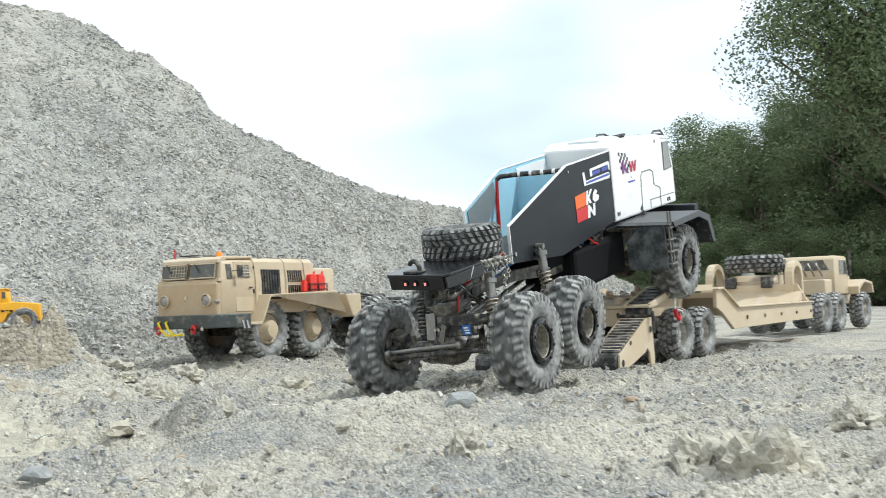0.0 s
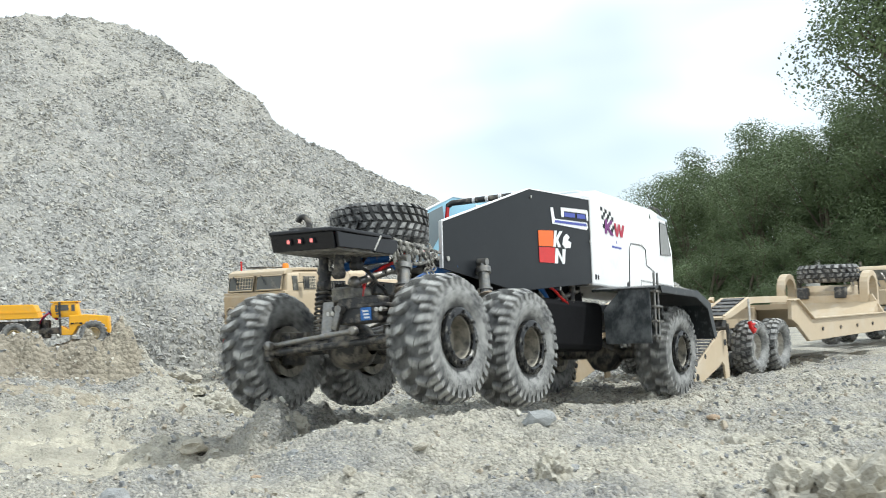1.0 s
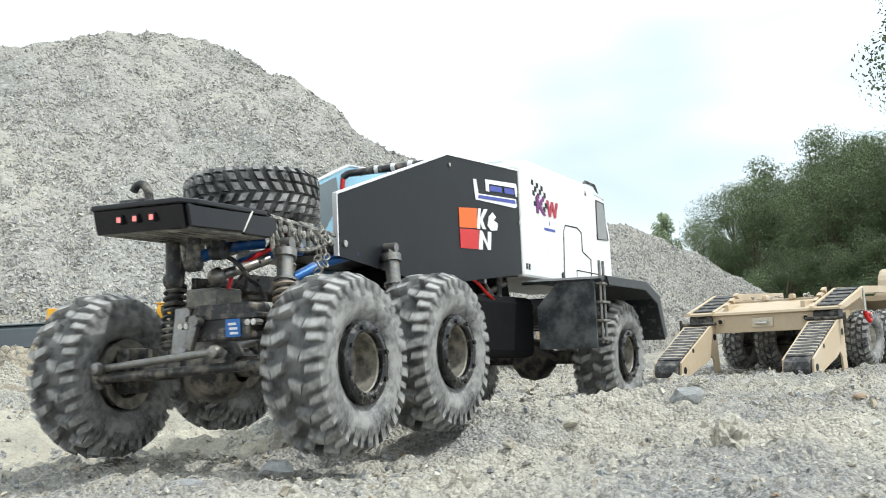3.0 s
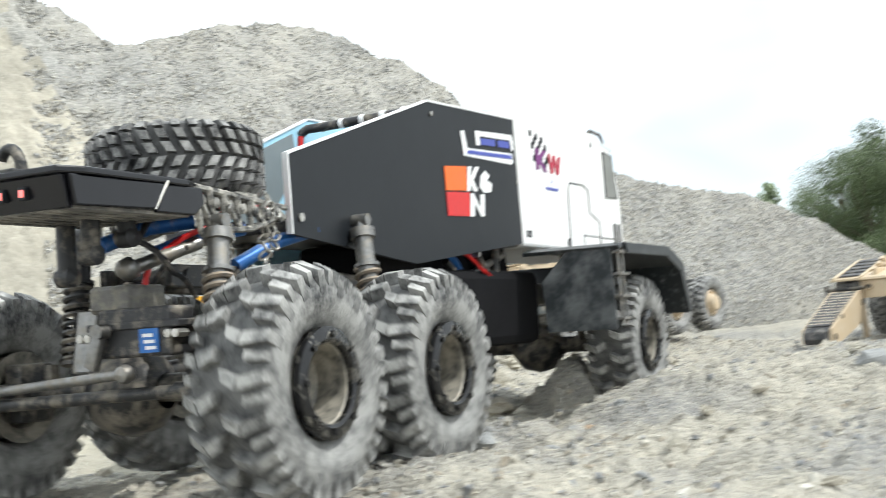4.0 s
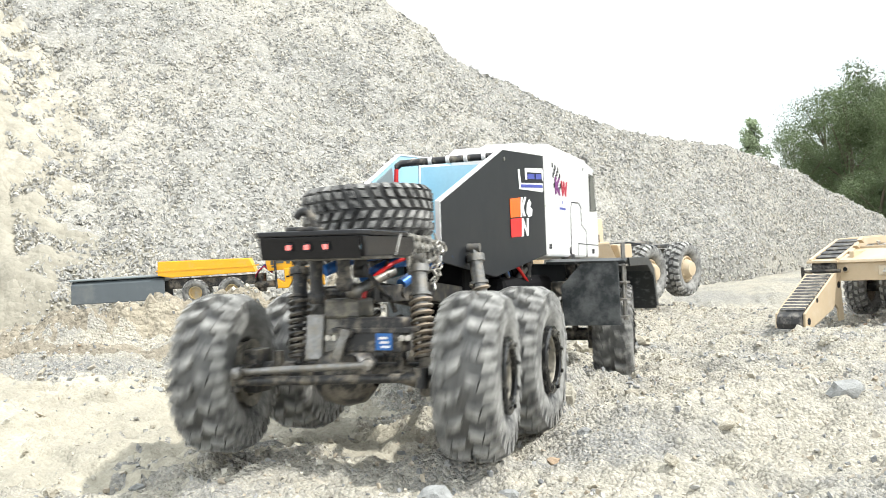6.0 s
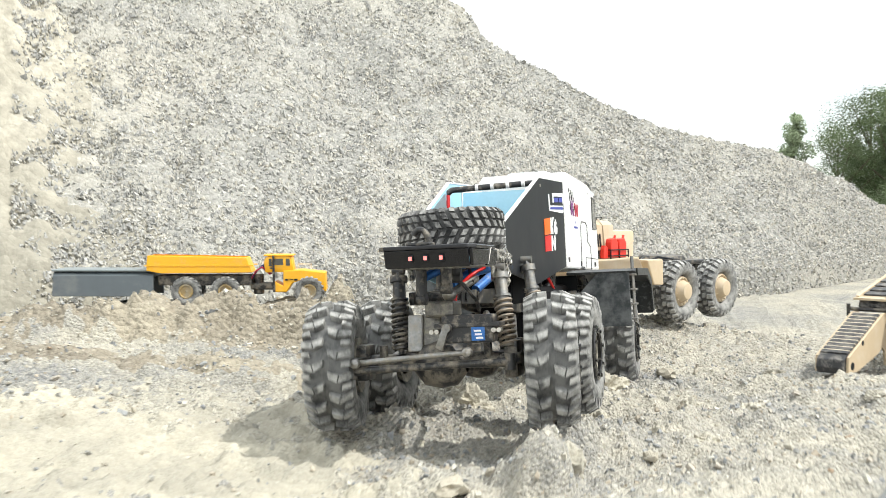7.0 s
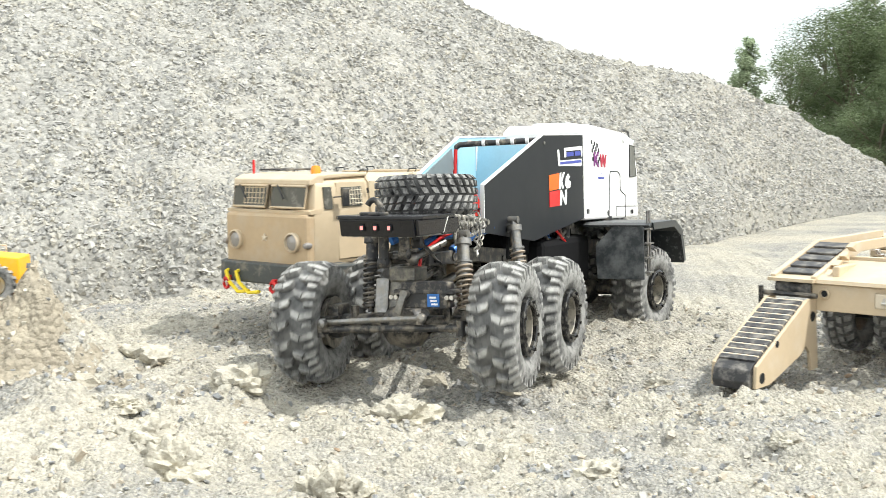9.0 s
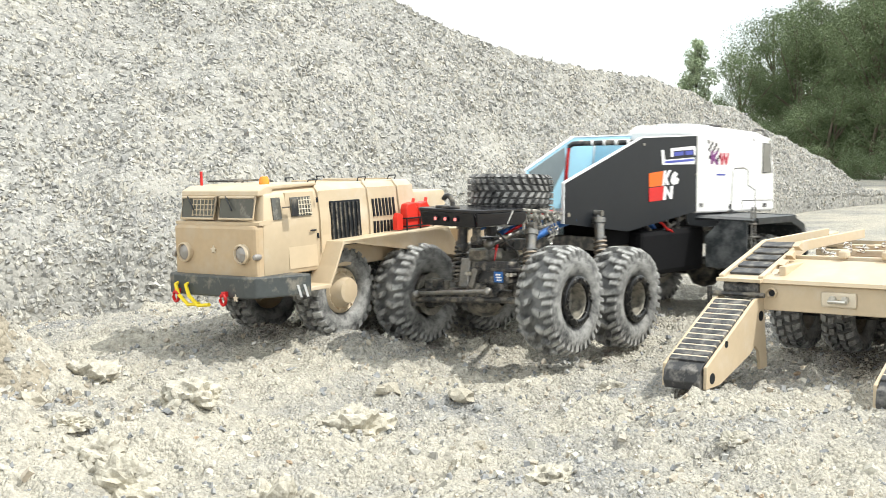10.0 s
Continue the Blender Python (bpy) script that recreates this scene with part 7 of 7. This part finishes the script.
def tow_truck(m):
    """The tractor in front of the trailer; x ahead, origin on the ground under its rear axle."""
    t = thing("tow_truck", "tan model army truck hitched to the trailer", "model truck", m)
    for s in (-1, 1):
        bm = bmesh.new()
        box(bm, -0.08, 0.46, s * 0.03 - 0.004, s * 0.03 + 0.004, 0.070, 0.096, 0.001)
        part("chassis_rail", bm, TAN, t)
    bm = bmesh.new()
    prism(bm, [(0.150, 0.100), (0.146, 0.198), (0.158, 0.208), (0.255, 0.206), (0.268, 0.160), (0.270, 0.100)], -0.080, 0.080, bevel=0.004)
    cab = part("cab", bm, TAN, t, "tan boxy cab", 35)
    for s in (-1, 1):
        bm = bmesh.new()
        prism(bm, [(0.190, 0.155), (0.190, 0.195), (0.246, 0.194), (0.258, 0.156)], s * 0.0795, s * 0.0812)
        part("side_window", bm, DARK_GLASS, cab, "dark side window")
        bm = bmesh.new()
        prism(bm, [(0.270, 0.098), (0.270, 0.120), (0.330, 0.140), (0.405, 0.132), (0.420, 0.100), (0.412, 0.100), (0.398, 0.126), (0.332, 0.132), (0.285, 0.112), (0.280, 0.098)], s * 0.045, s * 0.108, bevel=0.0015)
        part("wing", bm, TAN, t, "tan front wing")
        bm = bmesh.new()
        rod(bm, (0.262, s * 0.088, 0.150), (0.262, s * 0.088, 0.225), 0.004, 8)
        part("snorkel", bm, DARK_METAL, t, "thin dark stack", 40)
    bm = bmesh.new()
    prism(bm, [(-0.066, 0.168), (-0.050, 0.196), (0.050, 0.196), (0.066, 0.168)], 0.1445, 0.1478, "x")
    part("rear_window", bm, DARK_GLASS, cab, "dark rear window")
    bm = bmesh.new()
    prism(bm, [(0.268, 0.110), (0.268, 0.162), (0.40, 0.152), (0.415, 0.110)], -0.045, 0.045, bevel=0.004)
    part("bonnet", bm, TAN, t, "tan bonnet")
    bm = bmesh.new()
    box(bm, 0.080, 0.142, -0.074, 0.074, 0.100, 0.142, 0.004)
    part("equipment_box", bm, TAN, t, "tan equipment box behind the cab")
    rnd = random.Random(3)
    for k in range(7):
        bm = bmesh.new()
        y = -0.07 + 0.022 * k
        tube(bm, [(0.076 + rnd.uniform(-0.004, 0.004), y, 0.15), (0.066, y + 0.006, 0.17), (0.07, y + 0.014, 0.185), (0.082, y + 0.012, 0.17)], 0.0026, 6)
        part("hose", bm, DULL_STEEL, t, "", 50)
    src = {}
    for x in (0.0, 0.118, 0.352):
        bm = bmesh.new()
        rod(bm, (x, -0.08, 0.05), (x, 0.08, 0.05), 0.008, 10)
        part("axle", bm, DARK_METAL, t, "", 40)
        for s in (-1, 1):
            trailer_wheel(t, pose(x, s * 0.085, 0.053, 0, 30 * x, 0), s, 0.053, 0.038, src)
    return t


def half_pipe(m):
    t = thing("plastic_channel", "dark grey plastic channel lying on the earth", "channel", m)
    bm = bmesh.new()
    sec = [(-0.045, 0.0), (-0.040, 0.034), (-0.032, 0.040), (0.032, 0.040), (0.040, 0.034), (0.045, 0.0), (0.040, 0.0), (0.034, 0.032), (-0.034, 0.032), (-0.040, 0.0)]
    prism(bm, sec, -0.165, 0.0, "x", bevel=0.001)
    part("channel", bm, GREY_PLASTIC, t)
    bm = bmesh.new()
    box(bm, -0.168, 0.003, -0.0385, 0.0385, 0.0405, 0.044, 0.0015)
    part("lid", bm, GREY_PLASTIC_PALE, t, "paler flat lid")
    return t


# ---------------------------------------------------------------- the place
yard_ground = ground()
heap()
trees()
truck, truck_wheels, truck_gear = trial_truck()


def scaled(ob, s):
    """A model built at one scale and set out at another."""
    ob.matrix_basis = ob.matrix_basis @ Matrix.Diagonal((s, s, s, 1))
    return ob


scaled(tractor(pose(0.270, 2.620, -0.007, 0, 0, -125.2)), 1.369)
scaled(dump_truck(pose(-0.111, 2.207, 0.073, 0, 0, 9.7)), 0.741)
half_pipe(pose(-0.343, 2.179, 0.093, 0, 0, 7.7))
scaled(ramp_trailer(pose(0.870, 2.172, -0.031, 0, 0, 52.8)), 1.091)
scaled(tow_truck(pose(1.872, 3.558, -0.030, 0, 0, 49.8)), 1.156)
heap_stones()
yard_stones()
single_stones(yard_ground)
lumps(yard_ground)


# the trial truck's way: seconds, place, and turn about x, y, z
TRUCK_WAY = [
    (0, 0.6620, 1.7995, -0.0199, 2.25, -10.53, 54.44),
    (0.5, 0.5800, 1.6669, -0.0083, 2.16, -6.92, 54.70),
    (1, 0.4125, 1.4352, 0.0128, -0.34, 3.49, 55.37),
    (1.5, 0.3664, 1.3881, 0.0325, 7.52, 5.37, 56.69),
    (2, 0.3189, 1.3321, 0.0176, -2.60, 2.64, 55.26),
    (3.3, 0.1477, 1.0253, -0.0067, 5.00, 1.15, 65.13),
    (3.5, 0.1357, 0.9953, -0.0067, 8.90, 1.15, 65.13),
    (4, 0.0251, 0.8148, -0.0165, 1.44, 0.71, 69.07),
    (4.5, 0.0085, 0.8120, -0.0220, 0.41, -0.08, 68.62),
    (5, 0.0489, 0.8896, -0.0213, 3.21, 0.21, 70.39),
    (5.5, 0.0888, 0.9824, -0.0232, 1.28, -0.18, 72.41),
    (6, 0.1422, 1.1667, -0.0142, 1.50, 1.75, 75.99),
    (6.2, 0.1540, 1.2645, -0.0198, 0.73, 1.87, 79.35),
    (7.3, 0.2092, 1.6400, 0.0065, -3.80, 2.88, 80.92),
    (7.5, 0.2144, 1.6565, 0.0108, -3.67, 3.00, 80.51),
    (8, 0.2550, 1.9256, -0.0201, -0.56, 1.10, 74.14),
    (8.5, 0.3191, 2.0912, -0.0274, 0.42, 1.40, 73.49),
    (9, 0.3772, 2.2591, -0.0182, -0.77, 2.13, 71.21),
    (9.5, 0.4349, 2.4198, -0.0208, 2.24, 1.60, 63.82),
    (10, 0.5245, 2.5548, -0.0171, 2.07, 1.97, 54.46),
]
# how fast the wheels turn: seconds, degrees a second (ahead is positive)
SPIN = [(0.0, -240), (0.9, -240), (1.6, -90), (2.2, -110), (3.2, -140), (3.9, -190), (4.4, -50), (4.6, 60), (5.0, 620), (5.5, 620), (6.0, 380), (6.6, 240), (7.3, 160), (7.6, 220), (8.0, 560), (8.5, 260), (9.0, 170), (10.0, 150)]

# how the axles swing: seconds, metres by which the wheels rise (rear right, rear left, middle, front)
LIFTS = [
         (0, 0.0006, -0.0189, -0.0073, 0.0076),
         (0.5, -0.0059, -0.0169, -0.0056, 0.0105),
         (1, 0.0037, -0.0079, -0.0035, 0.0060),
         (1.5, -0.0070, -0.0099, -0.0073, 0.0258),
         (2, -0.0033, -0.0094, 0.0048, 0.0002),
         (3.5, -0.0049, -0.0101, 0.0054, 0.0116),
         (4, -0.0063, -0.0080, -0.0075, 0.0008),
         (4.5, -0.0056, -0.0058, -0.0061, 0.0017),
         (5, 0.0037, -0.0152, 0.0007, 0.0034),
         (5.5, -0.0019, -0.0106, 0.0028, -0.0027),
         (6, -0.0040, -0.0028, -0.0043, -0.0033),
         (7.5, -0.0024, -0.0065, -0.0094, -0.0221),
         (8, -0.0065, -0.0014, -0.0112, -0.0205),
         (8.5, -0.0030, -0.0088, -0.0100, -0.0044),
         (9, -0.0050, -0.0090, -0.0091, -0.0121),
         (9.5, 0.0007, -0.0131, -0.0090, -0.0043),
         (10, 0.0017, -0.0109, -0.0082, -0.0043),
]

# how the steered wheels are turned: seconds, degrees to the left
REAR_STEER = [(0.0, 0.0), (4.6, 0.0), (5.5, 5.0), (6.2, 7.0), (7.4, 12.0), (8.0, 6.0), (9.0, 5.0), (10.0, 0.0)]
FRONT_STEER = [(0.0, 0.0), (4.6, 0.0), (5.2, 9.0), (6.2, 9.0), (7.2, 0.0), (7.8, -6.0), (9.0, -12.0), (10.0, -12.0)]


def motions():
    walk(truck, [(t, pose(x, y, z, rx, ry, rz)) for t, x, y, z, rx, ry, rz in TRUCK_WAY])
    table = [[(row[0], row[k]) for row in LIFTS] for k in range(1, 5)]

    def swing(n, t):
        """How an axle is moved against the body at a time."""
        right, left = along(table[(0, 2, 3)[n]], t), along(table[(1, 2, 3)[n]], t)
        x, yr, yl = (0.0, TX["mid"], TX["front"])[n], -HUB_Y[n, -1], HUB_Y[n, 1]
        mid = Vector((x, 0.5 * (yr + yl), HUB_Z[n]))
        return Matrix.Translation(mid + Vector((0, 0, 0.5 * (right + left)))) @ Matrix.Rotation(math.atan2(left - right, yl - yr), 4, "X") @ Matrix.Translation(-mid)

    for n, gear in enumerate(truck_gear):
        for ob in gear:
            walk(ob, [(k / 10, swing(n, k / 10)) for k in range(101)])
    for k, w in enumerate(truck_wheels):
        n, place, turn, rows = k // 2, w.matrix_basis.translation.copy(), 0.0, []
        for step in range(101):
            t = step / 10
            turned = (along(REAR_STEER, t), 0.0, along(FRONT_STEER, t))[n]
            rows.append((t, swing(n, t) @ pose(place.x, place.y, place.z, 0, 0, turned) @ Matrix.Rotation(radians(turn), 4, "Y")))
            turn += along(SPIN, t + 0.05) * 0.1
        walk(w, rows)


motions()
